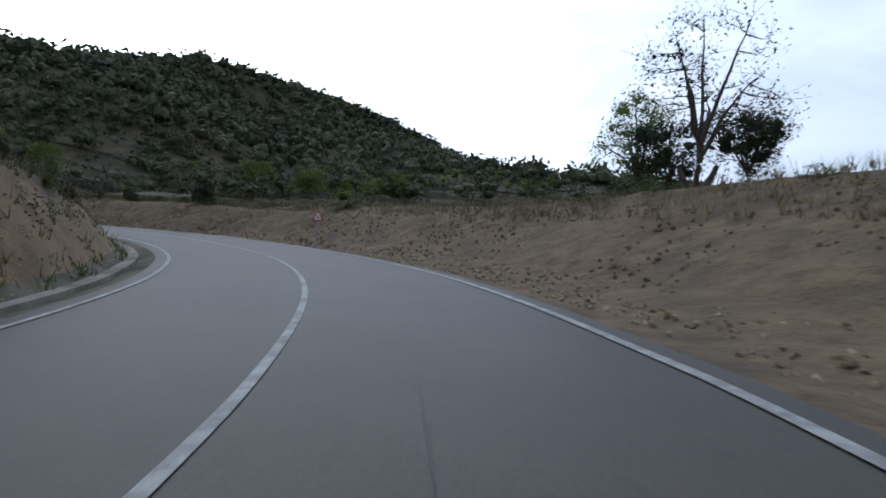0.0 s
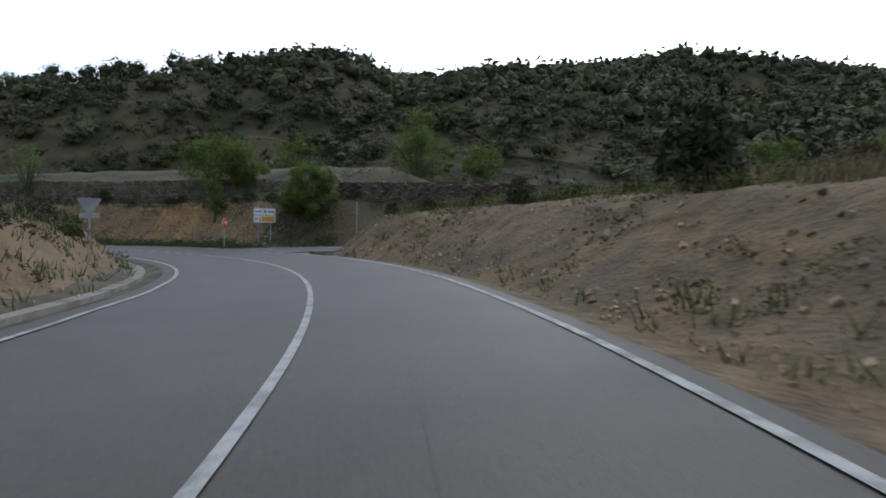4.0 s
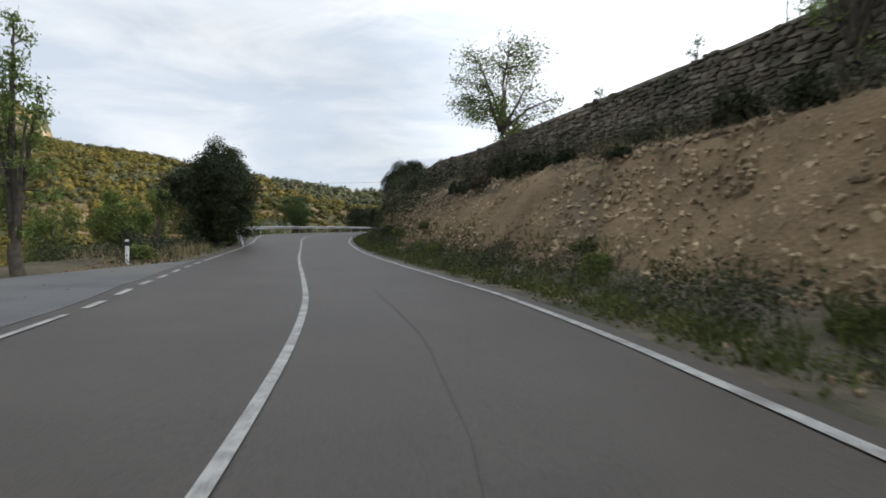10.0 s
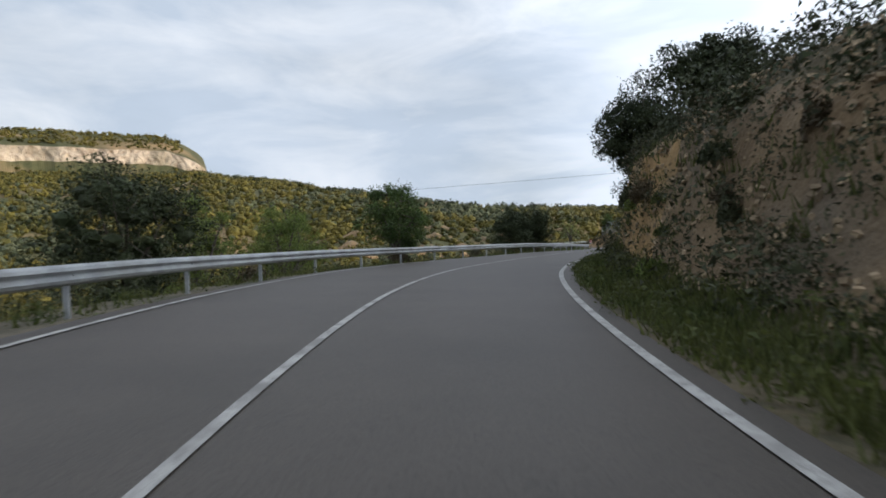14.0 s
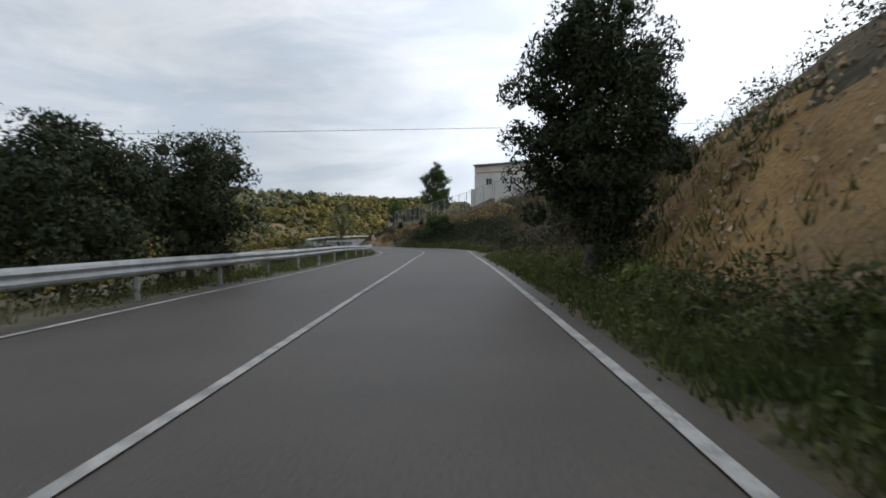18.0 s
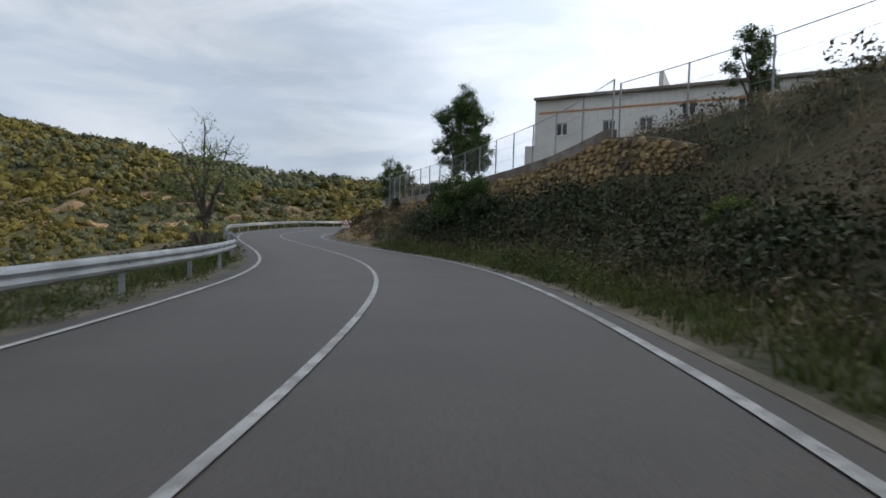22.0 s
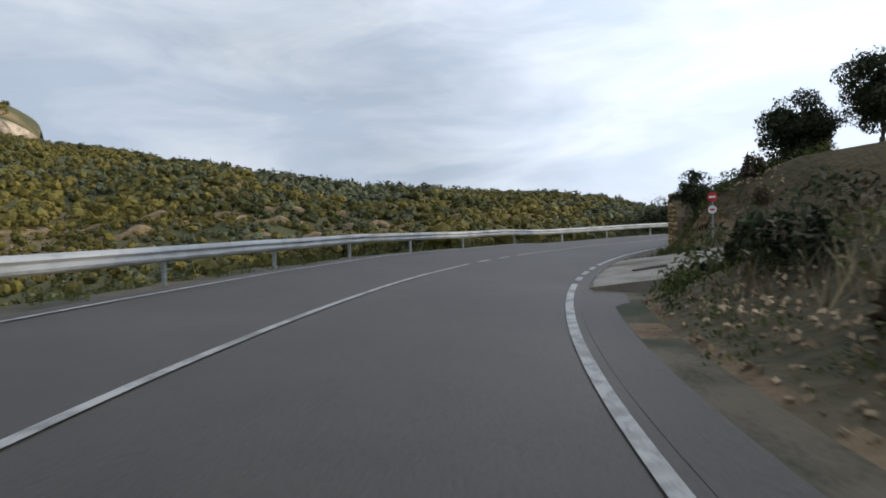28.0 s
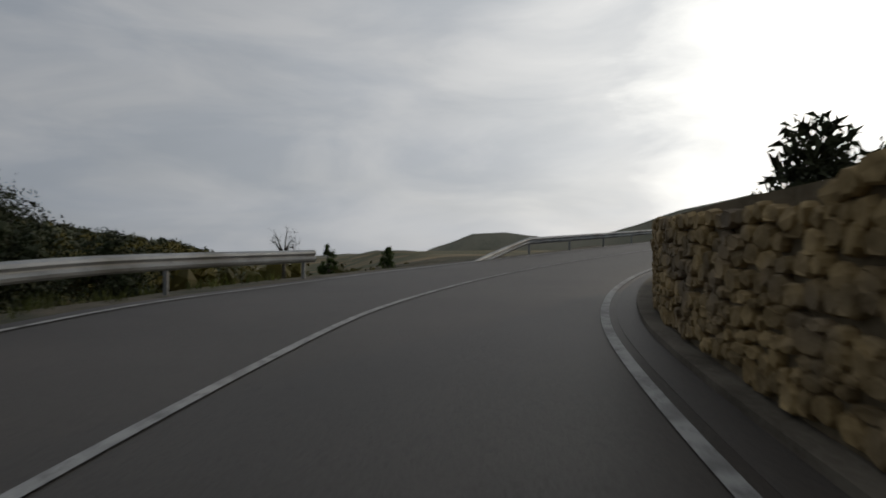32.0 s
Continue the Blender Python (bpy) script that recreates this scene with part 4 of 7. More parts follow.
def tree(name, m, high, wide, mat, label, clear=0.3, clumps=60, per=60, leaf=0.16, stems=1, spread=0.55, tall=1.0, lean=0.0, group="", hollow=0.0):
    """A tree of the given height and crown width: trunk and limbs, and a crown of leaves hung in uneven clumps."""
    bare = per <= 20
    airy = mat in (ALMOND, POPLAR, PINE)
    per, leaf = (int(per * 2.0), leaf * 0.5) if bare else (int(per * (3.1 if airy else 3.1)), leaf * (0.61 if airy else 0.585))
    ob = empty(name, m, label, "tree", group)
    crown_h = high * (1 - clear)
    mid = np.array([lean * high, 0, high * clear + crown_h * 0.5])
    # clump centres inside an uneven egg
    cc = []
    while len(cc) < clumps:
        p = RNG.uniform(-1, 1, 3)
        r = np.linalg.norm(p)
        bump = 0.86 + 0.17 * math.sin(3.1 * math.atan2(p[1], p[0]) + 2.0 * p[2] + high * 9) + 0.07 * math.sin(7 * p[2] + wide * 5)
        if hollow < r < bump:
            k = 1.0 if p[2] < 0 else 1.0 - (1 - tall) * 0 - 0.28 * p[2]
            cc.append(mid + p * np.array([wide / 2 * k, wide / 2 * k, crown_h / 2]))
    cc = np.array(cc)
    limbs = []
    base = np.zeros(3)
    fork = np.array([lean * high * 0.5, 0, high * max(clear, 0.12)])
    r0 = 0.028 * high + 0.03
    if stems == 1:
        limbs.append(tube(wiggle(base - [0, 0, 0.4], fork, 6, 0.02 * high / 4), np.linspace(r0, r0 * 0.7, 6), 8))
    for k in range(stems if stems > 1 else 0):
        tip = fork + np.array([math.cos(k * 2.4), math.sin(k * 2.4), 0]) * wide * 0.12
        limbs.append(tube(wiggle(base - [0, 0, 0.4] + RNG.normal(0, 0.08, 3), tip, 6, 0.03), np.linspace(r0 * 0.7, r0 * 0.4, 6), 6))
    mesh("trunk", *join(limbs), BARK, ob, smooth=True)
    # main limbs to the outer clumps, then twigs from the limbs to every other clump
    order = np.argsort(-np.linalg.norm((cc - fork) / np.array([wide, wide, crown_h]), axis=1))
    tips = []
    for i in order:
        if len(tips) < (7 if airy or bare else 5) and all(np.linalg.norm(cc[i] - cc[j]) > 0.28 * wide for j in tips):
            tips.append(i)
    runs = []
    for i in tips:
        w = wiggle(fork + (mid - fork) * RNG.uniform(0, 0.25), cc[i], 8, 0.035 * wide / 4)
        w[1:-1, 2] += np.sin(np.linspace(0, np.pi, 8))[1:-1] * 0.05 * high
        runs.append(w)
        mesh("limb", *tube(w, np.linspace(r0 * 0.46, 0.014, 8), 6), BARK, ob, smooth=True)
    nodes = np.concatenate([w[1:7] for w in runs])
    twigs = []
    for c in cc[:: 1 if bare or airy else max(1, len(cc) // 20)]:
        a = nodes[np.argmin(np.linalg.norm(nodes - c, axis=1) + 0.3 * np.maximum(0, nodes[:, 2] - c[2]))]
        twigs.append(tube(wiggle(a, c, 5, 0.03 * wide / 4), np.linspace(0.018 + 0.002 * high, 0.008, 5), 4))
    if bare or airy:
        for c in np.repeat(cc, 4 if bare else 2, 0):
            twigs.append(tube(wiggle(c, c + RNG.normal(0, 0.07 * wide, 3) + [0, 0, 0.04 * high], 4, 0.02), np.linspace(0.010, 0.004, 4), 3))
    mesh("brushwood", *join(twigs), BARK, ob, smooth=True)["kind"] = "stuff"
    size = wide * (0.135 if airy or bare else 0.15) * (60 / clumps) ** 0.33
    rc = size * RNG.uniform(0.65, 1.3, clumps)
    d = RNG.normal(size=(clumps, per, 3))
    d /= np.linalg.norm(d, axis=2)[:, :, None]
    far = RNG.uniform(0.25, 1.1, (clumps, per, 1)) if airy or bare else RNG.uniform(0.72, 1.08, (clumps, per, 1))
    # sprigs that stand out of the clumps
    far = far + (RNG.uniform(0, 1, far.shape) < 0.10) * RNG.uniform(0, 0.5, far.shape) * (0.4 + np.maximum(0, d[:, :, 2:]))
    pts = cc[:, None, :] + d * far * rc[:, None, None] * np.array([1, 1, 0.85])
    pts[:, :, 2] = np.maximum(pts[:, :, 2], 0.12)
    foliage = leaves(pts.reshape(-1, 3), leaf, out=d.reshape(-1, 3), loose=0.9)
    if not (airy or bare) and high < 12:
        deep = np.linalg.norm((cc - mid) / np.array([wide / 2, wide / 2, crown_h / 2]), axis=1) < 0.72
        foliage = stack(hearts(cc[deep], rc[deep] * 0.42), foliage)
    mesh("crown", *foliage, mat, ob)
    return ob


# ---- trees beside the road ----
def plant(name, tau, u, top, wide, mat, label, **kw):
    """A tree on the bank whose crown's top is at that height over the road."""
    g = ground_at(tau, u)
    return tree(name, spot(tau, u, g - 0.05, RNG.uniform(0, 360)), max(0.8, top - g), wide, mat, label, **kw)


plant("sparse_tree", 1.8, 14.2, 9.6, 6.0, OAK, "tall thin half-bare tree above the earth bank", clear=0.12, clumps=46, per=16, leaf=0.20, stems=4)
plant("almond_tree", 2.5, 19.0, 8.8, 4.6, ALMOND, "light green almond tree on the bank top", clear=0.15, clumps=36, per=45, leaf=0.2)
plant("holm_oak", 1.95, 18.4, 7.0, 3.6, OAK, "dark holm oak bush on the bank top", clear=0.1, clumps=40, per=60, leaf=0.15)
plant("holm_oak", 2.25, 17.7, 7.0, 3.4, OAK, "dark holm oak bush among dry grass", clear=0.05, clumps=40, per=60, leaf=0.15)
plant("almond_tree", 9.25, 11.2, 9.6, 7.2, ALMOND, "broad light green almond tree above the cutting", clear=0.12, clumps=90, per=70, leaf=0.17)
plant("almond_tree", 8.25, 10.9, 6.3, 4.4, ALMOND, "leafy green almond tree behind the road signs", clear=0.0, clumps=100, per=90, leaf=0.15)
plant("young_tree", 8.95, 8.4, 5.6, 2.0, ALMOND, "young light green tree on the cutting's rim", clear=0.05, clumps=26, per=50, leaf=0.14)
plant("almond_tree", 9.05, 12.9, 7.7, 3.8, ALMOND, "light green almond tree behind the cutting", clear=0.1, clumps=45, per=60, leaf=0.16)
plant("almond_tree", 12.75, 9.6, 9.9, 5.6, ALMOND, "almond tree with dark forked trunk on the terrace", clear=0.22, clumps=64, per=40, leaf=0.15)
plant("almond_tree", 13.0, 11.2, 6.6, 2.8, ALMOND, "small almond tree on the terrace edge", clear=0.2, clumps=30, per=40, leaf=0.15)
plant("sparse_tree", 11.0, 10.2, 9.8, 3.4, POPLAR, "tall thin sparse tree on the terrace", clear=0.12, clumps=80, per=20, leaf=0.18, stems=2)
plant("poplar", 12.95, -8.0, 2.6, 2.8, ALMOND, "pale green bushy young tree beside the side road", clear=0.1, clumps=70, per=45, leaf=0.15)
plant("poplar", 11.85, -7.3, 6.9, 2.6, POPLAR, "pale green young poplar beside the side road", clear=0.1, clumps=60, per=36, leaf=0.14)
plant("holm_oak", 13.62, -4.95, 6.0, 5.1, OAK, "large dark holm oak at the guardrail's start", clear=0.05, clumps=210, per=100, leaf=0.14)
plant("shrub_tree", 13.2, -11.5, 2.3, 3.4, ALMOND, "light green bushy shrub beside the holm oak", clear=0.02, clumps=50, per=60, leaf=0.14)
plant("holm_oak", 15.65, -8.6, 3.9, 4.8, OAK, "dark rounded holm oak behind the guardrail", clear=0.02, clumps=90, per=70, leaf=0.14)
plant("almond_tree", 16.75, -10.6, 3.3, 4.4, ALMOND, "yellow-green almond tree behind the guardrail", clear=0.1, clumps=60, per=55, leaf=0.14)
plant("almond_tree", 17.05, -5.9, 4.1, 4.2, PINE, "spreading green almond tree behind the guardrail", clear=0.15, clumps=90, per=60, leaf=0.14, stems=3)
plant("almond_tree", 16.4, -12.4, 4.2, 3.4, ALMOND, "yellow-green tree down the valley slope", clear=0.1, clumps=50, per=50, leaf=0.15)
plant("almond_tree", 17.1, -13.0, 3.8, 3.4, ALMOND, "yellow-green tree down the valley slope", clear=0.1, clumps=50, per=50, leaf=0.15)
plant("almond_tree", 15.0, -11.0, 4.0, 3.2, ALMOND, "yellow-green tree beside the dark oak", clear=0.1, clumps=50, per=50, leaf=0.15)
plant("holm_oak", 19.25, -6.2, 3.7, 3.6, OAK, "dark holm oak behind the guardrail", clear=0.04, clumps=110, per=80, leaf=0.14)
plant("holm_oak", 19.6, -5.2, 4.5, 3.6, OAK, "dark holm oak beside its twin behind the guardrail", clear=0.04, clumps=80, per=80, leaf=0.14)
plant("holm_oak", 16.8, 6.2, 7.6, 4.0, OAK, "dark holm oak leaning over the rocky cutting", clear=0.05, clumps=110, per=80, leaf=0.14)
plant("holm_oak", 16.1, 8.2, 7.4, 3.4, OAK, "dark holm oak on top of the rocky cutting", clear=0.05, clumps=70, per=70, leaf=0.14)
plant("holm_oak", 19.35, 5.1, 7.3, 3.8, OAK, "tall dark holm oak on the earth cutting", clear=0.05, clumps=170, per=80, leaf=0.14)
plant("holm_oak", 18.9, 9.6, 6.0, 2.4, OAK, "dark holm oak overhanging the cutting", clear=0.2, clumps=90, per=70, leaf=0.14)
plant("holm_oak", 20.5, 10.2, 5.8, 3.0, OAK, "dark holm oak on the scrubby bank", clear=0.04, clumps=90, per=80, leaf=0.14)
plant("shrub_tree", 20.45, 7.2, 4.8, 2.8, SHRUB, "thin twiggy shrub on the bank", clear=0.08, clumps=50, per=28, leaf=0.12, stems=4)
plant("pine", 17.8, 9.4, 9.4, 1.8, PINE, "young pine on the cutting's top", clear=0.15, clumps=45, per=50, leaf=0.13)
plant("pine", 26.35, 12.3, 11.9, 4.8, PINE, "tall dark pine beside the fence, bent by wind", clear=0.14, clumps=150, per=75, leaf=0.15, lean=0.06)
plant("pine", 25.85, 11.6, 7.6, 2.8, PINE, "dark pine beside the taller one", clear=0.25, clumps=60, per=65, leaf=0.15)
plant("pine", 27.25, 9.0, 7.3, 2.6, PINE, "small pine beside the fence", clear=0.2, clumps=50, per=55, leaf=0.13)
plant("bare_tree", 26.7, 9.7, 5.8, 1.4, STRAW, "leafless young tree by the fence", clear=0.15, clumps=30, per=2, leaf=0.08, stems=3)
plant("cypress_bush", 24.0, 13.9, 8.9, 1.9, PINE, "small dark conifer on the slope under the building", clear=0.02, clumps=45, per=60, leaf=0.12)
plant("thin_tree", 24.7, -5.3, 5.2, 4.0, POPLAR, "thin half-bare tree behind the guardrail", clear=0.18, clumps=60, per=18, leaf=0.14, stems=6)
plant("bare_shrub", 22.5, -7.4, 1.7, 2.2, STRAW, "grey leafless shrub behind the guardrail", clear=0.05, clumps=40, per=3, leaf=0.09, stems=5)
plant("slope_tree", 28.15, 10.6, 7.4, 2.8, PINE, "slender green tree at the fence corner", clear=0.35, clumps=50, per=50, leaf=0.14)
plant("holm_oak", 30.7, 8.9, 5.5, 2.6, OAK, "rounded dark holm oak above the wall", clear=0.05, clumps=80, per=70, leaf=0.14)
plant("holm_oak", 30.65, 11.2, 6.9, 2.4, OAK, "upright dark tree above the driveway", clear=0.12, clumps=60, per=60, leaf=0.14)
plant("wall_shrub", 31.3, 7.4, 4.2, 1.6, OAK, "dark shrub growing on the wall's top", clear=0.02, clumps=30, per=50, leaf=0.12)
plant("pine", 32.0, 6.5, 5.6, 1.9, OAK, "dark upright tree behind the stone wall", clear=0.05, clumps=60, per=60, leaf=0.13)
plant("fir", 32.35, 5.8, 4.3, 1.3, PINE, "small dark fir behind the stone wall", clear=0.02, clumps=50, per=50, leaf=0.12)
plant("holm_oak", 21.75, 5.9, 1.5, 1.7, SHRUB, "dark low bush beside the gravel track", clear=0.02, clumps=50, per=60, leaf=0.12)
plant("holm_oak", 22.25, 9.6, 5.9, 2.0, OAK, "dark holm oak bush above the gravel track", clear=0.03, clumps=70, per=70, leaf=0.14)
plant("holm_oak", 22.1, 11.0, 6.6, 3.2, OAK, "dark holm oak bush below the pylon", clear=0.04, clumps=80, per=70, leaf=0.14)
plant("holm_oak", 21.1, 10.6, 6.0, 2.6, OAK, "tall dark holm oak on the scrubby bank", clear=0.05, clumps=80, per=70, leaf=0.14)
plant("holm_oak", 22.75, 12.4, 6.4, 2.6, OAK, "dark holm oak bush on the slope", clear=0.04, clumps=60, per=60, leaf=0.14)
plant("green_bush", 24.95, 7.2, 4.1, 3.2, PINE, "large green-grey bush before the retaining wall", clear=0.02, clumps=80, per=70, leaf=0.13)
plant("holm_oak", 24.7, 7.0, 2.8, 2.0, OAK, "dark bush before the retaining wall", clear=0.02, clumps=70, per=70, leaf=0.13)
plant("wall_shrub", 30.5, 5.7, 3.0, 1.5, OAK, "dark shrub spilling over the wall's start", clear=0.02, clumps=40, per=50, leaf=0.12)
plant("wall_shrub", 33.75, 4.9, 1.0, 1.1, ALMOND, "leafy shrub at the foot of the wall's end", clear=0.02, clumps=26, per=30, leaf=0.12)


def stand(name, x, y, top, high, wide, mat, label, **kw):
    z = float(land(np.array([x]), np.array([y]))[0])
    return tree(name, pose(x, y, min(z, top - high) - 0.1, 0, 0, RNG.uniform(0, 360)), top - min(z, top - high), wide, mat, label, **kw)


stand("holm_oak", -297.0, -25.8, 5.3, 4.7, 8.0, OAK, "dark rounded oak below the road's outer edge", clear=0.05, clumps=110, per=60, leaf=0.2)
stand("holm_oak", -300.0, -20.8, 4.1, 3.4, 4.2, OAK, "small dark oak below the road's outer edge", clear=0.05, clumps=40, per=50, leaf=0.2)
stand("bare_tree", -315.4, -10.5, 5.0, 4.0, 2.8, STRAW, "leafless young street tree past the bend", clear=0.5, clumps=26, per=3, leaf=0.12, stems=1)
stand("fir", -318.4, -6.3, 3.8, 2.8, 1.5, PINE, "small dark fir past the bend", clear=0.05, clumps=40, per=40, leaf=0.16)
stand("fir", -320.5, -0.4, 3.7, 2.8, 1.6, PINE, "small dark fir past the bend", clear=0.05, clumps=40, per=40, leaf=0.16)
stand("almond_tree", -70.3, 92.0, 17.5, 8.5, 9.0, ALMOND, "broad almond tree on the terraced hillside", clear=0.25, clumps=80, per=55, leaf=0.25)
stand("almond_tree", -57.9, 89.3, 11.8, 5.0, 6.0, ALMOND, "almond tree on the terraced hillside", clear=0.2, clumps=50, per=50, leaf=0.25)
stand("almond_tree", -118.8, 50.1, 16.2, 4.6, 5.0, PINE, "green tree on the hillside's rim", clear=0.2, clumps=50, per=50, leaf=0.2)
stand("almond_tree", -123.5, 43.4, 15.0, 4.6, 4.0, PINE, "green tree on the hillside's rim", clear=0.2, clumps=50, per=50, leaf=0.2)
stand("almond_tree", -33.0, 108.0, 12.0, 5.5, 6.0, ALMOND, "light green almond tree at the hill's foot", clear=0.2, clumps=50, per=50, leaf=0.25)
stand("almond_tree", -22.0, 100.0, 10.0, 5.0, 6.0, ALMOND, "light green almond tree at the hill's foot", clear=0.2, clumps=50, per=50, leaf=0.25)
stand("almond_tree", -8.0, 96.0, 9.5, 5.0, 6.0, ALMOND, "light green almond tree at the hill's foot", clear=0.2, clumps=50, per=50, leaf=0.25)
stand("almond_tree", -85.0, 84.0, 15.0, 5.5, 6.0, ALMOND, "light green almond tree on the terraces", clear=0.2, clumps=50, per=50, leaf=0.25)

# ---- shrubs on banks and rims ----
def shrub_mesh(mat, high, wide, n, leaf):
    a = RNG.uniform(0, 2 * np.pi, n)
    r = np.sqrt(RNG.uniform(0.15, 1, n))
    z = np.sqrt(np.maximum(0, 1 - r * r)) * RNG.uniform(0.3, 1.0, n) + RNG.uniform(0, 0.2, n)
    k = 0.8 + 0.25 * np.sin(3 * a + high * 11) + 0.12 * np.sin(5 * a)
    p = np.stack([np.cos(a) * r * k * wide / 2, np.sin(a) * r * k * wide / 2, z * high], -1)
    tmp = mesh("shrub", *leaves(p, leaf, 2.0), mat)
    me = tmp.data
    bpy.data.objects.remove(tmp)
    return me


SHRUBS = {"dark": [shrub_mesh(SHRUB, 0.7, 1.1, 924, 0.079), shrub_mesh(SHRUB, 0.9, 0.9, 924, 0.079), shrub_mesh(OAK, 0.6, 1.3, 1012, 0.079)],
          "dry": [shrub_mesh(GORSE, 0.6, 1.0, 836, 0.073), shrub_mesh(GORSE, 0.8, 0.8, 836, 0.079)],
          "green": [shrub_mesh(GRASS, 0.45, 1.1, 924, 0.073), shrub_mesh(ALMOND, 0.6, 0.9, 836, 0.073)]}
SHRUB_LABEL = {"dark": "grey-green rosemary-like shrub on the bank", "dry": "dry brown shrub on the bank", "green": "low green shrub on the verge"}


def shrub(kind, tau, u, size, z=None):
    me = SHRUBS[kind][int(RNG.integers(len(SHRUBS[kind])))]
    if RNG.uniform() > 0.36:
        return None
    ob = new("shrub", me)
    ob.matrix_world = spot(tau, u, ground_at(tau, u) - 0.06 if z is None else z, RNG.uniform(0, 360)) @ Matrix.Diagonal((size, size, size * RNG.uniform(0.8, 1.2), 1))
    return tagged(ob, SHRUB_LABEL[kind], "shrub", "shrubs along the road")


def rim(tau):
    s = section(RIGHT, np.array([tau]))[:, :, 0]
    return s


for t0, t1, d, lo, hi, kinds in ((8.2, 13.2, 0.75, 3.0, 3.5, ("dark", "dark", "dry")), (13.2, 16.6, 0.6, 2.2, 4.4, ("dark", "dark", "dry")), (16.6, 19.2, 0.9, 2.6, 4.0, ("dark", "dry")),
                             (19.2, 21.2, 0.5, 2.0, 4.6, ("dark", "dark", "dry", "green")), (22.0, 26.0, 0.42, 1.9, 4.3, ("dark", "dark", "green", "dry")),
                             (26.6, 29.1, 0.9, 2.2, 3.8, ("dark", "dry")), (30.2, 33.2, 1.1, 3.2, 4.2, ("dark", "dry")), (3.6, 6.9, 0.9, 3.3, 4.4, ("dry", "green", "dark"))):
    for tau in steps(t0, t1, d):
        s = rim(float(tau))
        f = RNG.uniform(lo, hi)
        i = min(int(f), 4)
        shrub(kinds[int(RNG.integers(len(kinds)))], float(tau), float(s[i, 0] + (f - i) * (s[i + 1, 0] - s[i, 0])), RNG.uniform(0.6, 1.35))
for tau in steps(8.4, 20.8, 1.5):
    shrub("green", float(tau), RNG.uniform(5.0, 6.4), RNG.uniform(0.5, 1.0))
for tau in steps(-1.5, 10.0, 1.1):
    shrub(("green", "dark", "dry")[int(RNG.integers(3))], float(tau), -RNG.uniform(5.4, 7.6), RNG.uniform(0.5, 1.0))
for tau in steps(12.4, 33.0, 1.5):
    shrub(("dark", "green", "dry")[int(RNG.integers(3))], float(tau), -RNG.uniform(5.2, 8.0), RNG.uniform(0.6, 1.2))
for tau in steps(24.0, 25.6, 0.5):
    shrub("green", float(tau), -RNG.uniform(4.6, 5.6), RNG.uniform(0.7, 1.1))
shrub("dark", 5.25, 8.8, 2.2)
shrub("dark", 5.5, 9.6, 1.8)

# ---- grass and loose stones (too many to count) ----
def blades(name, taus, us, mat, label, high, n=7, z=None):
    p = on(taus, us, np.array([ground_at(a, b) for a, b in zip(taus, us)]))
    k = len(p)
    h = high * RNG.uniform(0.5, 1.4, (k, n))
    root = p[:, None, :] + RNG.normal(0, 0.09, (k, n, 3)) * np.array([1, 1, 0.1]) - np.array([0, 0, 0.03])
    a = RNG.uniform(0, 2 * np.pi, (k, n))
    w = 0.012 + 0.012 * RNG.uniform(0, 1, (k, n))
    side = np.stack([np.cos(a) * w, np.sin(a) * w, 0 * a], -1)
    tip = root + np.stack([RNG.normal(0, 0.35, (k, n)) * h, RNG.normal(0, 0.35, (k, n)) * h, h], -1)
    v = np.stack([root - side, root + side, tip], 2).reshape(-1, 3)
    f = np.arange(k * n * 3).reshape(-1, 3)
    return tagged(mesh(name, v, f, mat), label, "grass", kind="stuff")


def scatter(n, t0, t1, u0, u1):
    return RNG.uniform(t0, t1, n), RNG.uniform(u0, u1, n)


def many(*rows):
    a = [scatter(*r) for r in rows]
    return np.concatenate([q[0] for q in a]), np.concatenate([q[1] for q in a])


blades("verge_grass", *many((3600, 8.1, 20.9, 4.2, 6.6), (3500, 13.2, 21.2, 3.95, 5.4), (2600, 22.0, 25.6, 4.2, 7.0), (90, 3.0, 6.9, 4.4, 5.6), (900, 19.0, 21.1, 4.6, 8.0), (250, 30.15, 30.5, 4.6, 7.0), (400, 29.0, 29.3, 5.2, 7.0)), GRASS, "green and olive verge grass", 0.26)
blades("valley_grass", *many((1500, 12.2, 33.5, -6.6, -4.2), (900, 19.5, 26.0, -7.0, -4.3), (700, -2.0, 10.2, -7.5, -4.6)), GRASS, "green grass behind the guardrail", 0.28)
blades("dry_grass", *many((1500, -2.0, 7.0, 10.0, 14.5), (500, 4.6, 7.0, 8.8, 10.8), (900, -2.0, 10.3, -9.5, -6.4), (700, 8.0, 13.0, 9.0, 12.0), (260, 12.4, 13.4, -8.0, -4.8), (2600, 20.8, 24.4, 7.5, 20.0), (500, 22.0, 26.4, 5.0, 9.0), (500, 26.8, 29.0, 7.0, 12.0), (160, 27.4, 29.2, 5.4, 8.0), (250, 25.2, 26.2, 5.6, 8.6), (500, 19.4, 20.8, 5.4, 9.5)), STRAW, "pale dry grass on bank tops", 0.42)


def strewn(name, rows, size, mat, label, sink=0.3):
    taus, us = many(*rows)
    p = on(taus, us, np.array([ground_at(a, b) for a, b in zip(taus, us)]))
    p[:, 2] += size * sink
    return tagged(mesh(name, *rocks(p, size), mat), label, "stones", kind="stuff")


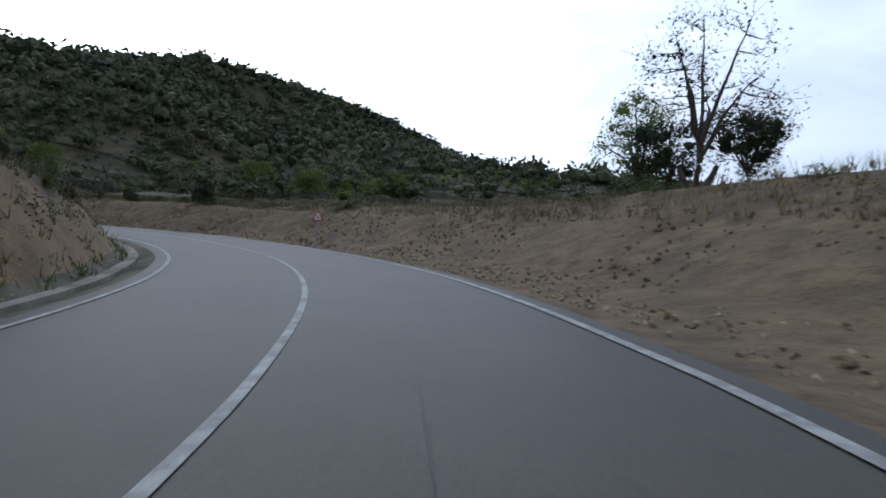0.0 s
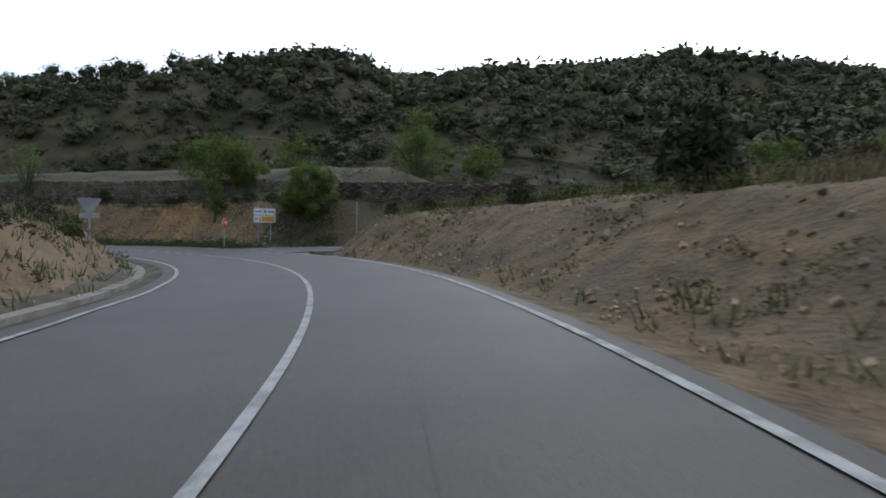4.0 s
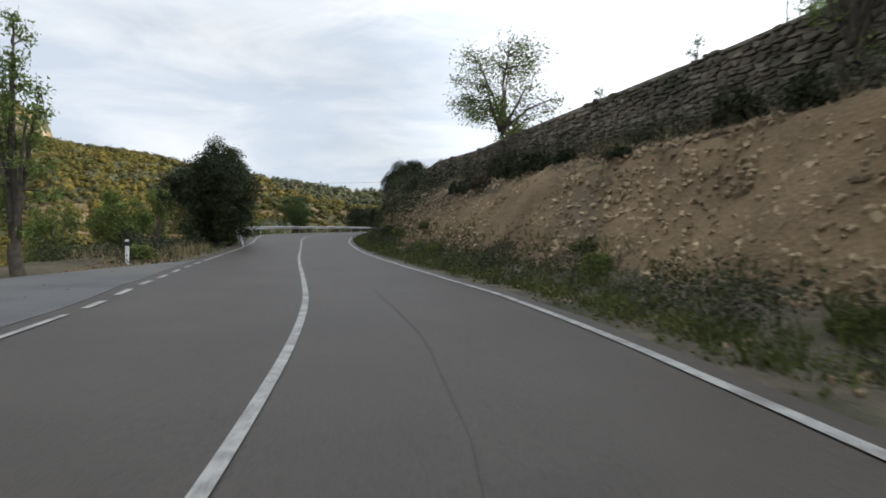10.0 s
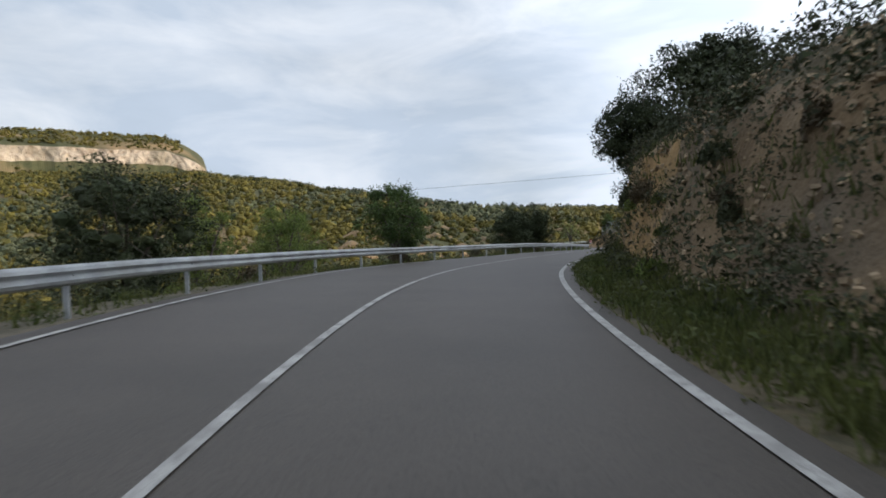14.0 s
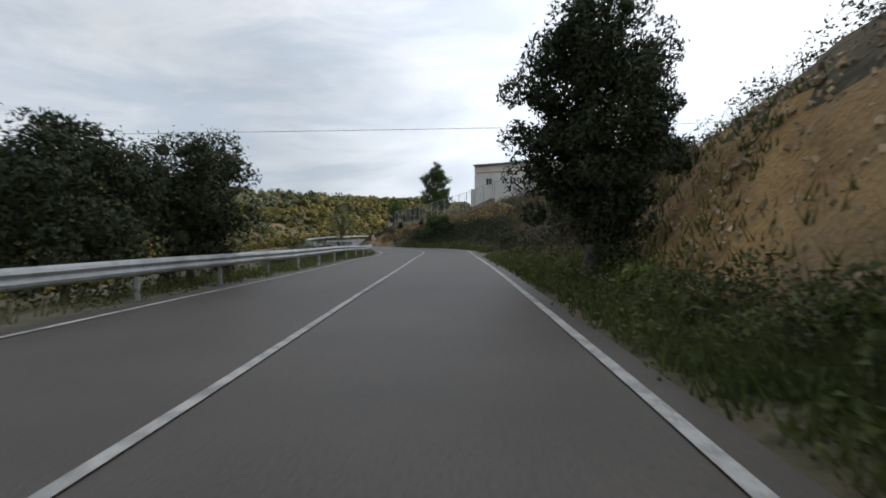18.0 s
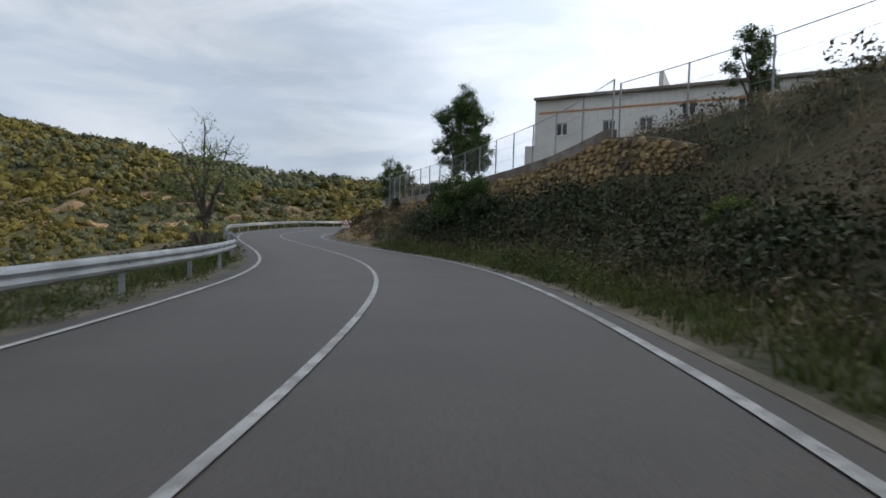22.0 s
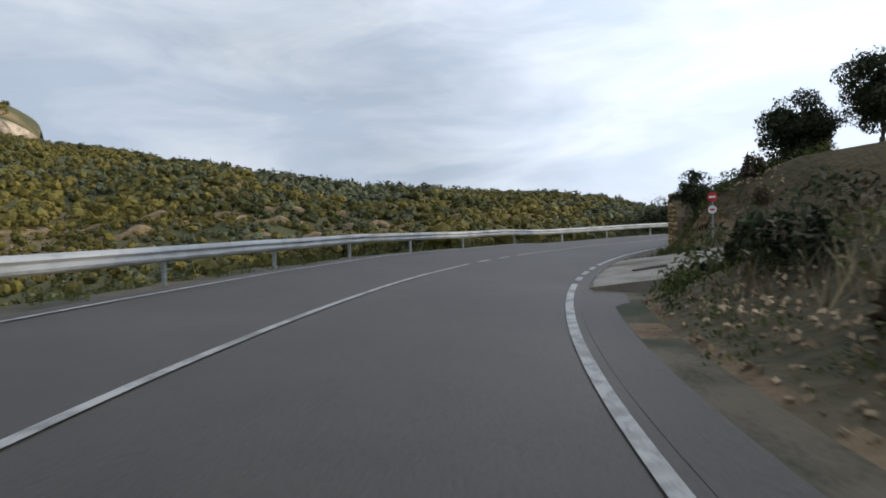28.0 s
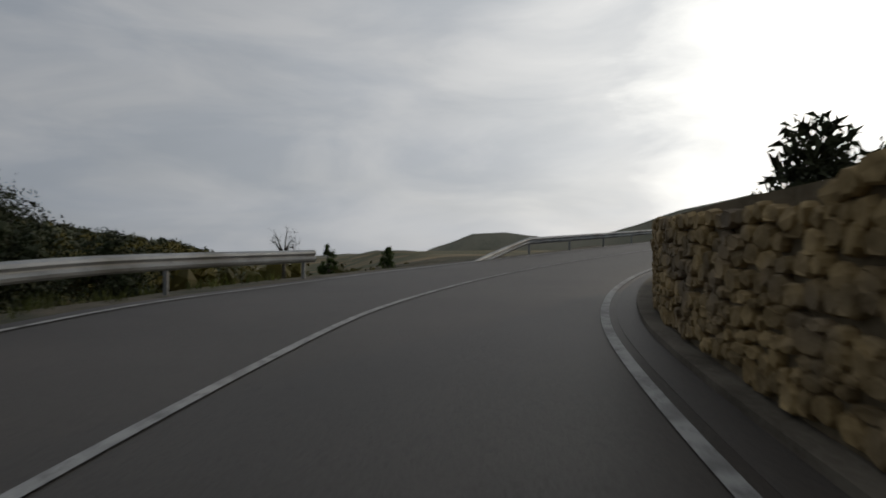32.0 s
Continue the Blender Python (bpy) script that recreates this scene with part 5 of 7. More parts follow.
strewn("loose_stones", ((5200, 8.3, 12.6, 5.8, 9.6), (2800, 12.6, 16.6, 5.2, 8.4), (1600, 16.6, 19.4, 5.9, 8.6), (420, 26.4, 28.0, 5.2, 8.5), (260, 30.3, 30.6, 6.0, 8.5), (260, 4.5, 6.9, 4.6, 8.0)), 0.10, ROCK, "angular pale stones set in the cutting", 0.35)
strewn("bank_stones", ((1500, 26.2, 29.1, 4.6, 8.0), (500, 16.6, 19.6, 5.4, 7.6), (700, -2.0, 6.8, 4.4, 6.4)), 0.055, ROCK, "small pale stones on the earth bank", 0.3)
strewn("field_clods", ((3200, -2.0, 6.7, 5.0, 12.0), (500, -2.0, 9.5, -6.6, -4.9), (600, 11.2, 13.0, -6.5, -4.4)), 0.085, EARTH, "clods and small stones on the earth bank", 0.0)
strewn("kerb_stones", ((700, -2.0, 6.9, 4.3, 5.4), (400, -2.0, 9.8, -5.2, -4.4), (350, 8.2, 13.5, 4.3, 5.0), (250, 26.4, 29.0, 5.0, 5.6)), 0.06, ROCK, "small pale stones along the asphalt's edge", 0.3)

# ---- walls of stone ----
def stone_wall(name, label, rows, mat, size=(0.36, 0.24), core=None, nearest=None, seed=3, out=-1, jit=0.35, proud=0.02):
    """rows: seconds, distance right of the centre, foot and top heights. Courses of single stones before a solid core."""
    r = np.random.default_rng(seed)
    k = np.array(rows)
    t0, t1 = k[0, 0], k[-1, 0]
    ts = steps(t0, t1, 0.5)
    us, zf, zt = [np.interp(ts, k[:, 0], k[:, i]) for i in (1, 2, 3)]
    back = 0.5
    A, B, C, D = on(ts, us - 0.06, zf - 0.5), on(ts, us - 0.04, zt), on(ts, us + back, zt), on(ts, us + back, zf - 0.5)
    P = np.stack([A, B, C, D, A], 1)
    n = len(ts)
    faces = grid_faces(n, 5).tolist() + [(0, 1, 2, 3), ((n - 1) * 5, (n - 1) * 5 + 3, (n - 1) * 5 + 2, (n - 1) * 5 + 1)]
    ob = tagged(mesh(name, P.reshape(-1, 3), faces, core or mat), label, "wall", kind="structure")
    s0, s1 = np.interp([t0, t1], AT, AS)
    stones = []
    z = float(zf.min()) - 0.1
    while z < zt.max():
        h = size[1] * r.uniform(0.7, 1.3)
        s = s0 + r.uniform(0, size[0])
        while s < s1:
            w = size[0] * r.uniform(0.55, 1.55)
            tau = float(np.interp(s + w / 2, AS, AT))
            lo, hi = np.interp(tau, k[:, 0], k[:, 2]), np.interp(tau, k[:, 0], k[:, 3])
            if z + h * 0.4 > lo and z + h * 0.75 < hi:
                stones.append((tau, float(np.interp(tau, k[:, 0], k[:, 1])), z + h / 2 + r.normal(0, 0.2 * size[1]), w, h * r.uniform(0.7, 1.25)))
            s += w
        z += h
    # rough rounded blocks: an uneven eight-sided face, a wider shoulder and a back
    quads = [tuple(range(7, -1, -1))] + [(k, (k + 1) % 8, 8 + (k + 1) % 8, 8 + k) for k in range(8)] + [(8 + k, 8 + (k + 1) % 8, 16 + (k + 1) % 8, 16 + k) for k in range(8)]
    kinds = []
    for i in range(14):
        th = (np.arange(8) + 0.5) * np.pi / 4 + r.normal(0, 0.10, 8)
        ex = 0.5 / np.maximum(np.abs(np.cos(th)), np.abs(np.sin(th))) * (1 - 0.22 * jit * r.uniform(0, 1.4, 8))
        ring_xy = np.stack([np.cos(th) * ex, np.sin(th) * ex], -1)
        v = np.concatenate([np.c_[ring_xy[:, 0] * k, np.full(8, y) + r.normal(0, 0.03, 8) * (y < -0.3), ring_xy[:, 1] * k] for k, y in ((0.80, -0.5), (0.98, -0.38), (0.98, 0.5))])
        me = bpy.data.meshes.new("stone")
        me.from_pydata(v.tolist(), [], quads)
        me.materials.append(mat)
        kinds.append((me, v))
    lim = nearest or (t0, t1)
    rest, count = [], 0
    for tau, u, zc, w, h in stones:
        me, v = kinds[int(r.integers(14))]
        m = spot(tau, u - 0.02 + r.normal(0, 0.025), zc, r.normal(0, 3)) @ Matrix.Rotation(radians(90 + r.normal(0, 2)), 4, "Z") @ Matrix.Rotation(r.normal(0, 0.05), 4, "Y") @ Matrix.Diagonal((w * 1.09, 0.30, h * 1.10, 1))
        if out < 0:
            m = spot(tau, u + proud + r.normal(0, 0.010), zc, r.normal(0, 2)) @ Matrix.Rotation(radians(-90), 4, "Z") @ Matrix.Rotation(r.normal(0, 0.05), 4, "Y") @ Matrix.Diagonal((w * 1.09, 0.30, h * 1.10, 1))
        if lim[0] <= tau <= lim[1] and count < 300:
            s = new("stone", me)
            s.parent = ob
            s.matrix_world = m
            count += 1
        else:
            M = np.array(m)
            rest.append((v @ M[:3, :3].T + M[:3, 3], quads))
    if rest:
        j = mesh("stonework", *join(rest), mat, ob)
        j["kind"] = "stuff"
    return ob

# ---- crash barriers ----
def guardrail(t0, t1, u, label, start=True, end=True):
    ob = empty("guardrail", spot(t0, u, 0), label, "guardrail", "guardrails on the valley side")
    inv = ob.matrix_world.inverted()
    ts = steps(t0, t1, 0.8)
    # W-shaped beam facing the road
    prof = [(0.0, 0.31), (0.055, 0.27), (0.075, 0.22), (0.02, 0.165), (0.02, 0.145), (0.075, 0.09), (0.055, 0.04), (0.0, 0.0)]
    prof = prof + [(x - 0.012, z) for x, z in prof[::-1]] + [prof[0]]
    n = len(ts)
    drop = np.zeros(n)
    side = np.zeros(n)
    s = np.interp(ts, AT, AS)
    if start:
        k = np.clip((s - s[0]) / 5.5, 0, 1)
        drop, side = -(1 - k) * 0.7, (1 - k) * 0.7
    if end:
        k = np.clip((s[-1] - s) / 3.0, 0, 1)
        drop = drop - (1 - k) * 0.05
    P = np.stack([on(ts, u + side + x, 0.42 + z + drop) for x, z in prof], 1)
    P = np.array([[inv @ Vector(q) for q in row] for row in P])
    m = len(prof)
    mesh("beam", P.reshape(-1, 3), grid_faces(n, m), GALV, ob, "galvanised W-profile beam")
    ps = steps(t0 + (0.18 if start else 0.03), t1 - 0.03, 4.0)
    me = None
    for t in ps:
        d = float(np.interp(t, ts, drop))
        sd = float(np.interp(t, ts, side))
        if me is None:
            bm = boxed((0.09, 0.055, 1.45), (0, 0, -0.10), 0.008)
            post = part("post", bm, GALV, ob, "galvanised steel post")
            me = post.data
        else:
            post = new("post", me)
            post.parent = ob
            post["label"] = "galvanised steel post"
        post.matrix_world = spot(t, u + sd - 0.09, 0.05 + d)
        blt = new("bolt", BOLT)
        blt.parent = post
        blt.matrix_world = spot(t, u + sd + 0.03, 0.575 + d)
    return ob


bmb = boxed((0.03, 0.04, 0.04), (0, 0, 0), 0.006)
BOLT = bpy.data.meshes.new("bolt")
bmb.to_mesh(BOLT)
bmb.free()
BOLT.materials.append(GALV)
guardrail(13.52, 24.35, -4.15, "long galvanised guardrail above the valley")
guardrail(24.75, 33.45, -4.15, "galvanised guardrail along the outer bend", start=False)
guardrail(34.2, 40.0, -4.15, "galvanised guardrail past the bend")

# ---- road signs ----
def plate(points, depth, y):
    """A flat plate in the x-z plane with its back at y."""
    bm = bmesh.new()
    vs = [bm.verts.new((x, y, z)) for x, z in points]
    f = bm.faces.new(vs)
    r = bmesh.ops.extrude_face_region(bm, geom=[f])
    bmesh.ops.translate(bm, vec=(0, -depth, 0), verts=[v for v in r["geom"] if isinstance(v, bmesh.types.BMVert)])
    bmesh.ops.recalc_face_normals(bm, faces=bm.faces)
    return bm


def polygon(n, r, z0, start):
    return [(r * math.cos(start + 2 * math.pi * k / n), z0 + r * math.sin(start + 2 * math.pi * k / n)) for k in range(n)]


def rounded(points, r, seg=4):
    out = []
    n = len(points)
    for i in range(n):
        p, a, b = Vector(points[i]), Vector(points[i - 1]), Vector(points[(i + 1) % n])
        s, e = p + (a - p).normalized() * r, p + (b - p).normalized() * r
        for k in range(seg + 1):
            t = k / seg
            q = s * (1 - t) ** 2 + p * 2 * t * (1 - t) + e * t ** 2
            out.append((q.x, q.y))
    return out


def bar(x0, x1, z0, z1, y, d=0.003):
    return plate([(x0, z0), (x1, z0), (x1, z1), (x0, z1)], d, y)


def ring(cx, cz, r, w, y, n=14):
    bm = bmesh.new()
    a = [bm.verts.new((cx + r * math.cos(2 * math.pi * k / n), y, cz + r * math.sin(2 * math.pi * k / n))) for k in range(n)]
    b = [bm.verts.new((cx + (r - w) * math.cos(2 * math.pi * k / n), y, cz + (r - w) * math.sin(2 * math.pi * k / n))) for k in range(n)]
    for k in range(n):
        bm.faces.new((a[k], a[(k + 1) % n], b[(k + 1) % n], b[k]))
    return bm


def sign_post(ob, high, x=0.0, w=0.08):
    return part("post", boxed((w, 0.05, high + 0.5), (x, 0.035, (high - 0.5) / 2), 0.006), GALV, ob, "galvanised square post")


def triangle_sign(m, label, size, centre, under=False, back=False, flip=False, symbol=True):
    ob = empty("road_sign", m, label, "road sign")
    sign_post(ob, centre + size * 0.35)
    s = -1 if flip else 1
    tri = lambda k: rounded([(x * s, centre + z * s) for x, z in ((-size / 2 * k, -size * 0.289 * k), (size / 2 * k, -size * 0.289 * k), (0, size * 0.577 * k))], size * 0.06 * k)
    pl = part("plate", plate(tri(1.0), 0.02, 0.0 if not back else 0.0), GALV if back else RED, ob, "bare grey back of the plate" if back else "red triangular border")
    if not back:
        part("face", plate(tri(0.70), 0.004, -0.0201), WHITE, pl, "white field")
        if symbol:
            for cx in (-0.13, 0.13):
                part("wheel", ring(cx * size, centre - 0.09 * size, 0.075 * size, 0.02 * size, -0.0285), BLACK, pl)
            part("frame", bar(-0.13 * size, 0.13 * size, centre - 0.06 * size, centre - 0.03 * size, -0.0255), BLACK, pl)
            part("upright", bar(-0.06 * size, 0.02 * size, centre - 0.03 * size, centre + 0.14 * size, -0.0255), BLACK, pl)
        else:
            part("mark", bar(-0.14 * size, 0.14 * size, centre - 0.12 * size, centre - 0.02 * size, -0.0255), BLACK, pl)
            part("mark", bar(-0.07 * size, 0.05 * size, centre - 0.02 * size, centre + 0.07 * size, -0.0255), BLACK, pl)
    if under:
        up = part("lower_plate", plate(rounded([(-0.3, centre - size * 0.29 - 0.22), (0.3, centre - size * 0.29 - 0.22), (0.3, centre - size * 0.29 - 0.05), (-0.3, centre - size * 0.29 - 0.05)], 0.03), 0.02, 0.0), GALV if back else WHITE, ob, "small rectangular plate below")
        if not back:
            part("print", bar(-0.22, 0.22, centre - size * 0.29 - 0.16, centre - size * 0.29 - 0.11, -0.0205), BLACK, up)
    return ob


triangle_sign(spot(3.45, 5.9, 0.12, 4), "red and white triangular warning sign with a cycle symbol", 0.74, 1.36)
triangle_sign(spot(6.4, -5.9, 0.5, 8), "grey back of a triangular give-way sign and its plate", 0.74, 1.75, under=True, back=True, flip=True)
triangle_sign(spot(14.75, -4.75, -0.35, 0) @ Matrix.Rotation(radians(-6), 4, "Y"), "leaning grey back of a triangular sign behind the guardrail", 0.5, 1.2, back=True)
triangle_sign(spot(26.85, 4.95, -0.1, 0), "red and white triangular warning sign with a plate below", 0.62, 1.45, under=True, symbol=False)


def letters(text, size, m, mat, parent):
    c = bpy.data.curves.new("lettering", "FONT")
    c.body, c.size, c.align_x, c.align_y, c.extrude = text, size, "CENTER", "CENTER", 0.002
    tmp = bpy.data.objects.new("lettering", c)
    me = bpy.data.meshes.new_from_object(tmp)
    bpy.data.objects.remove(tmp)
    me.materials.append(mat)
    ob = new("lettering", me)
    ob.parent = parent
    ob.matrix_local = m
    return ob


stop = empty("stop_sign", spot(8.25, 4.35, -0.02, 38), "red octagonal stop sign on a grey post", "road sign")
sign_post(stop, 1.65)
pl = part("plate", plate(polygon(8, 0.37, 1.66, math.pi / 8), 0.02, 0.0), WHITE, stop, "white-rimmed octagonal plate")
part("face", plate(polygon(8, 0.345, 1.66, math.pi / 8), 0.004, -0.0201), RED, pl, "red field")
letters("STOP", 0.25, Matrix.Translation((0, -0.027, 1.66)) @ Matrix.Rotation(radians(90), 4, "X"), WHITE, pl)

board = empty("direction_sign", spot(8.3, 7.65, 0.42, 4), "white two-panel direction board on two grey posts", "road sign")
for x in (-0.5, 0.52):
    part("post", boxed((0.09, 0.06, 3.6), (x, 0.06, 0.8), 0.006), GALV, board, "galvanised square post")
for k, z in enumerate((2.05, 1.53)):
    rect = lambda g: rounded([(-0.9 + g, z - 0.255 + g), (0.9 - g, z - 0.255 + g), (0.9 - g, z + 0.255 - g), (-0.9 + g, z + 0.255 - g)], 0.06)
    pn = part("panel", plate(rect(0), 0.03, 0.03), WHITE, board, "white panel with black rim")
    part("rim", plate(rect(0.025), 0.003, -0.0003), BLACK, pn)
    part("field", plate(rect(0.04), 0.003, -0.0036), WHITE, pn)
    if k == 0:
        for a, b in ((-0.80, -0.25), (0.25, 0.80)):
            part("print", bar(a, b, z - 0.05, z + 0.05, -0.0068), GREYP, pn)
        part("emblem", plate([(-0.13, z), (0, z - 0.15), (0.13, z), (0, z + 0.15)], 0.003, -0.0068), GREYP, pn)
    else:
        part("arrow_shaft", bar(-0.76, -0.55, z - 0.02, z + 0.02, -0.0068), BLACK, pn)
        part("arrow_head", plate([(-0.82, z), (-0.70, z - 0.09), (-0.70, z + 0.09)], 0.003, -0.0068), BLACK, pn)
        part("orange_field", bar(-0.26, 0.80, z - 0.16, z + 0.16, -0.0068), YELLOW, pn)
        part("icon_frame", bar(-0.48, -0.28, z - 0.16, z + 0.16, -0.0068), BLACK, pn)
        part("icon_field", bar(-0.465, -0.295, z - 0.145, z + 0.145, -0.0100), WHITE, pn)
        part("icon", bar(-0.41, -0.35, z - 0.08, z + 0.08, -0.0134), BLACK, pn)

mark = empty("marker_post", spot(7.55, 9.5, 1.55), "thin grey-white marker post on the bank", "post")
part("shaft", boxed((0.07, 0.07, 2.6), (0, 0, 0.1), 0.01), GALV, mark)
part("cap", boxed((0.08, 0.08, 0.06), (0, 0, 1.41), 0.01), GALV, mark)
for tau, u in ((12.25, -5.6),):
    d = empty("delineator", spot(tau, u, ground_at(tau, u)), "white roadside delineator post with a dark band", "post", "delineators")
    part("shaft", boxed((0.12, 0.06, 0.95), (0, 0, 0.35), 0.02), WHITE, d)
    part("band", boxed((0.126, 0.066, 0.16), (0, 0, 0.68), 0.01), BLACK, d)
red = empty("driveway_sign", spot(30.25, 6.5, 0.25, -10), "small red and white round sign on a thin post", "road sign")
sign_post(red, 1.9, w=0.05)
rp = part("disc", plate(polygon(24, 0.15, 1.78, 0), 0.02, 0.0), RED, red, "red round plate")
part("bar", bar(-0.10, 0.10, 1.75, 1.81, -0.0203), WHITE, rp)
wp = part("disc", plate(polygon(24, 0.13, 1.38, 0), 0.02, 0.0), WHITE, red, "white round plate")
part("bar", bar(-0.07, 0.07, 1.35, 1.41, -0.0203), RED, wp)

# ---- pylons, masts and the wire ----
def lattice(name, x, y, z, high, foot, head, label, arms=0):
    ob = empty(name, pose(x, y, z, 0, 0, 20), label, "pylon")
    w = lambda h: foot + (head - foot) * h / high
    for sx, sy in ((-1, -1), (1, -1), (1, 1), (-1, 1)):
        part("leg", rod((sx * foot / 2, sy * foot / 2, -0.8), (sx * head / 2, sy * head / 2, high), 0.045, n=6), GALV, ob)
    n = int(high / (foot * 1.3)) + 2
    for k in range(n):
        a, b = k * high / n, (k + 1) * high / n
        for i in range(4):
            c = [(-1, -1), (1, -1), (1, 1), (-1, 1)]
            p, q = c[i], c[(i + 1) % 4]
            if k % 2:
                p, q = q, p
            part("brace", rod((p[0] * w(a) / 2, p[1] * w(a) / 2, a), (q[0] * w(b) / 2, q[1] * w(b) / 2, b), 0.022, n=5), GALV, ob)
    for k in range(arms):
        part("arm", rod((-0.9, 0, high - 0.3 - k * 0.9), (0.9, 0, high - 0.3 - k * 0.9), 0.05, n=6), GALV, ob)
        for s in (-0.85, 0.85):
            part("insulator", rod((s, 0, high - 0.3 - k * 0.9), (s, 0, high - 0.65 - k * 0.9), 0.06, 0.04, n=8), BLACK, ob)
    return ob


lattice("pylon", -203.6, 19.4, 7.86, 9.6, 0.6, 0.35, "grey lattice pylon on the hillside above the road", 2)
lattice("pylon", -145.6, -175.4, float(land(np.array([-145.6]), np.array([-175.4]))[0]) - 1, 9.86 - float(land(np.array([-145.6]), np.array([-175.4]))[0]) + 1, 1.1, 0.5, "grey lattice pylon down in the valley", 1)
lattice("mast", -196.0, 141.0, float(land(np.array([-196.0]), np.array([141.0]))[0]) - 1, 13.0, 1.2, 0.8, "grey lattice mast on the wooded ridge", 0)
pole = empty("utility_pole", pose(-149.6, 60.6, float(land(np.array([-149.6]), np.array([60.6]))[0]) - 0.5), "thin utility pole with a crossbar on the hillside", "pole")
ph = 30.2 - pole.location.z
part("shaft", rod((0, 0, -1), (0, 0, ph), 0.11, 0.07), GALV, pole)
part("crossbar", boxed((1.3, 0.12, 0.14), (0, 0, ph - 0.1), 0.01), GALV, pole)
pa, pb = Vector((-203.6, 19.4, 12.76)), Vector((-145.6, -175.4, 9.56))
pts = [pa.lerp(pb, k / 24) - Vector((0, 0, 0.5 * (1 - (2 * k / 24 - 1) ** 2))) for k in range(25)]
pts = [pa + (pa - pb) * 0.6 + Vector((0, 0, 3))] + pts
tagged(mesh("overhead_wire", *tube([tuple(p) for p in pts], [0.022] * len(pts), 5), BLACK), "thin dark overhead wire across the road", "wire")

# ---- stone walls, kerbs and driveways ----
stone_wall("wall_bend", "ochre stone retaining wall on the inside of the bend", [(30.42, 5.3, 0.15, 1.4), (30.5, 4.95, 0.1, 2.2), (30.65, 4.65, 0.1, 2.2), (31.0, 4.47, 0.1, 2.0), (31.5, 4.36, 0.1, 1.85), (32.0, 4.26, 0.1, 1.65), (32.4, 4.2, 0.1, 1.48), (33.0, 4.25, 0.1, 1.33), (33.4, 4.45, 0.1, 1.25), (33.7, 4.75, 0.1, 0.95)], STONE, (0.22, 0.14), core=MORTAR, seed=3, nearest=(30.5, 31.1), jit=0.6, proud=0.032)
stone_wall("wall_plot", "ochre stone retaining wall under the fenced plot", [(23.75, 10.2, 2.8, 3.8), (24.0, 9.9, 2.4, 4.5), (24.2, 9.7, 2.2, 4.75), (24.6, 9.55, 2.1, 4.1), (25.2, 9.5, 2.3, 3.7), (26.0, 9.2, 2.2, 3.1), (27.2, 8.7, 1.9, 2.8)], STONE, (0.34, 0.2), core=MORTAR, seed=4, nearest=(23.7, 24.7), jit=0.6)
stone_wall("wall_terrace", "dark dry-stone terrace wall above the cutting", [(8.6, 14.6, 4.6, 5.4), (9.2, 12.2, 4.3, 5.6), (9.8, 11.2, 4.0, 5.7), (11.0, 10.6, 3.9, 5.9), (12.2, 10.0, 4.0, 5.6), (13.2, 9.6, 4.2, 5.4), (14.0, 9.2, 4.3, 5.6), (14.6, 9.0, 4.5, 5.3)], DRYSTONE, (0.34, 0.13), seed=5, nearest=(9.6, 10.6), jit=0.5)
stone_wall("wall_junction", "dark dry-stone terrace wall behind the junction", [(7.35, 23.5, 1.6, 4.6), (7.6, 21.5, 1.6, 4.9), (7.95, 18.2, 1.6, 5.0), (8.3, 14.2, 1.6, 5.0)], DRYSTONE, (0.4, 0.15), seed=6, nearest=(7.8, 8.2), jit=0.5)
for k, (u, t0, t1) in enumerate(((34, 4.0, 14.5), (40, 5.2, 13.0), (46, 3.2, 15.0), (53, 3.0, 12.5), (60, 2.6, 15.0), (68, 2.4, 13.0), (76, 2.5, 14.0), (88, 2.5, 13.0))):
    ts = steps(t0, t1, 1.2)
    pr = on(ts, u + 2.5 * wave(np.stack([ts, 0 * ts], -1), 1.4, k))
    zz = land(pr[:, 0], pr[:, 1])
    h = 0.55 + 0.5 * wave(np.stack([ts, 0 * ts + k], -1), 0.8, 2.0 * k)
    nrm = np.stack([np.cos(np.interp(ts, AT, AH)), np.sin(np.interp(ts, AT, AH)), 0 * ts], -1)
    P = np.stack([np.c_[pr[:, :2], zz - 0.8], np.c_[pr[:, :2], zz + np.maximum(0.05, h)] + nrm * 0.12, np.c_[pr[:, :2], zz + np.maximum(0.05, h)] + nrm * 0.6, np.c_[pr[:, :2], zz - 0.8] + nrm * 0.6], 1)
    tagged(mesh("terrace_wall", P.reshape(-1, 3), grid_faces(len(ts), 4), DRYSTONE), "low dry-stone terrace wall on the hillside", "wall", kind="structure")

# coping, fence
def coping(rows):
    k = np.array(rows)
    ts = steps(k[0, 0], k[-1, 0], 0.6)
    u, z = np.interp(ts, k[:, 0], k[:, 1]), np.interp(ts, k[:, 0], k[:, 2])
    P = np.stack([on(ts, u - 0.05, z - 0.02), on(ts, u - 0.05, z + 0.38), on(ts, u + 0.35, z + 0.38), on(ts, u + 0.35, z - 0.02), on(ts, u - 0.05, z - 0.02)], 1)
    n = len(ts)
    tagged(mesh("coping", P.reshape(-1, 3), grid_faces(n, 5).tolist() + [(0, 1, 2, 3), ((n - 1) * 5, (n - 1) * 5 + 3, (n - 1) * 5 + 2, (n - 1) * 5 + 1)], CONCRETE), "pale concrete coping on the retaining wall", "wall", kind="structure")


coping([(24.2, 9.7, 4.72), (24.6, 9.55, 4.1), (25.2, 9.5, 3.7), (26.0, 9.2, 3.1), (27.2, 8.7, 2.8)])


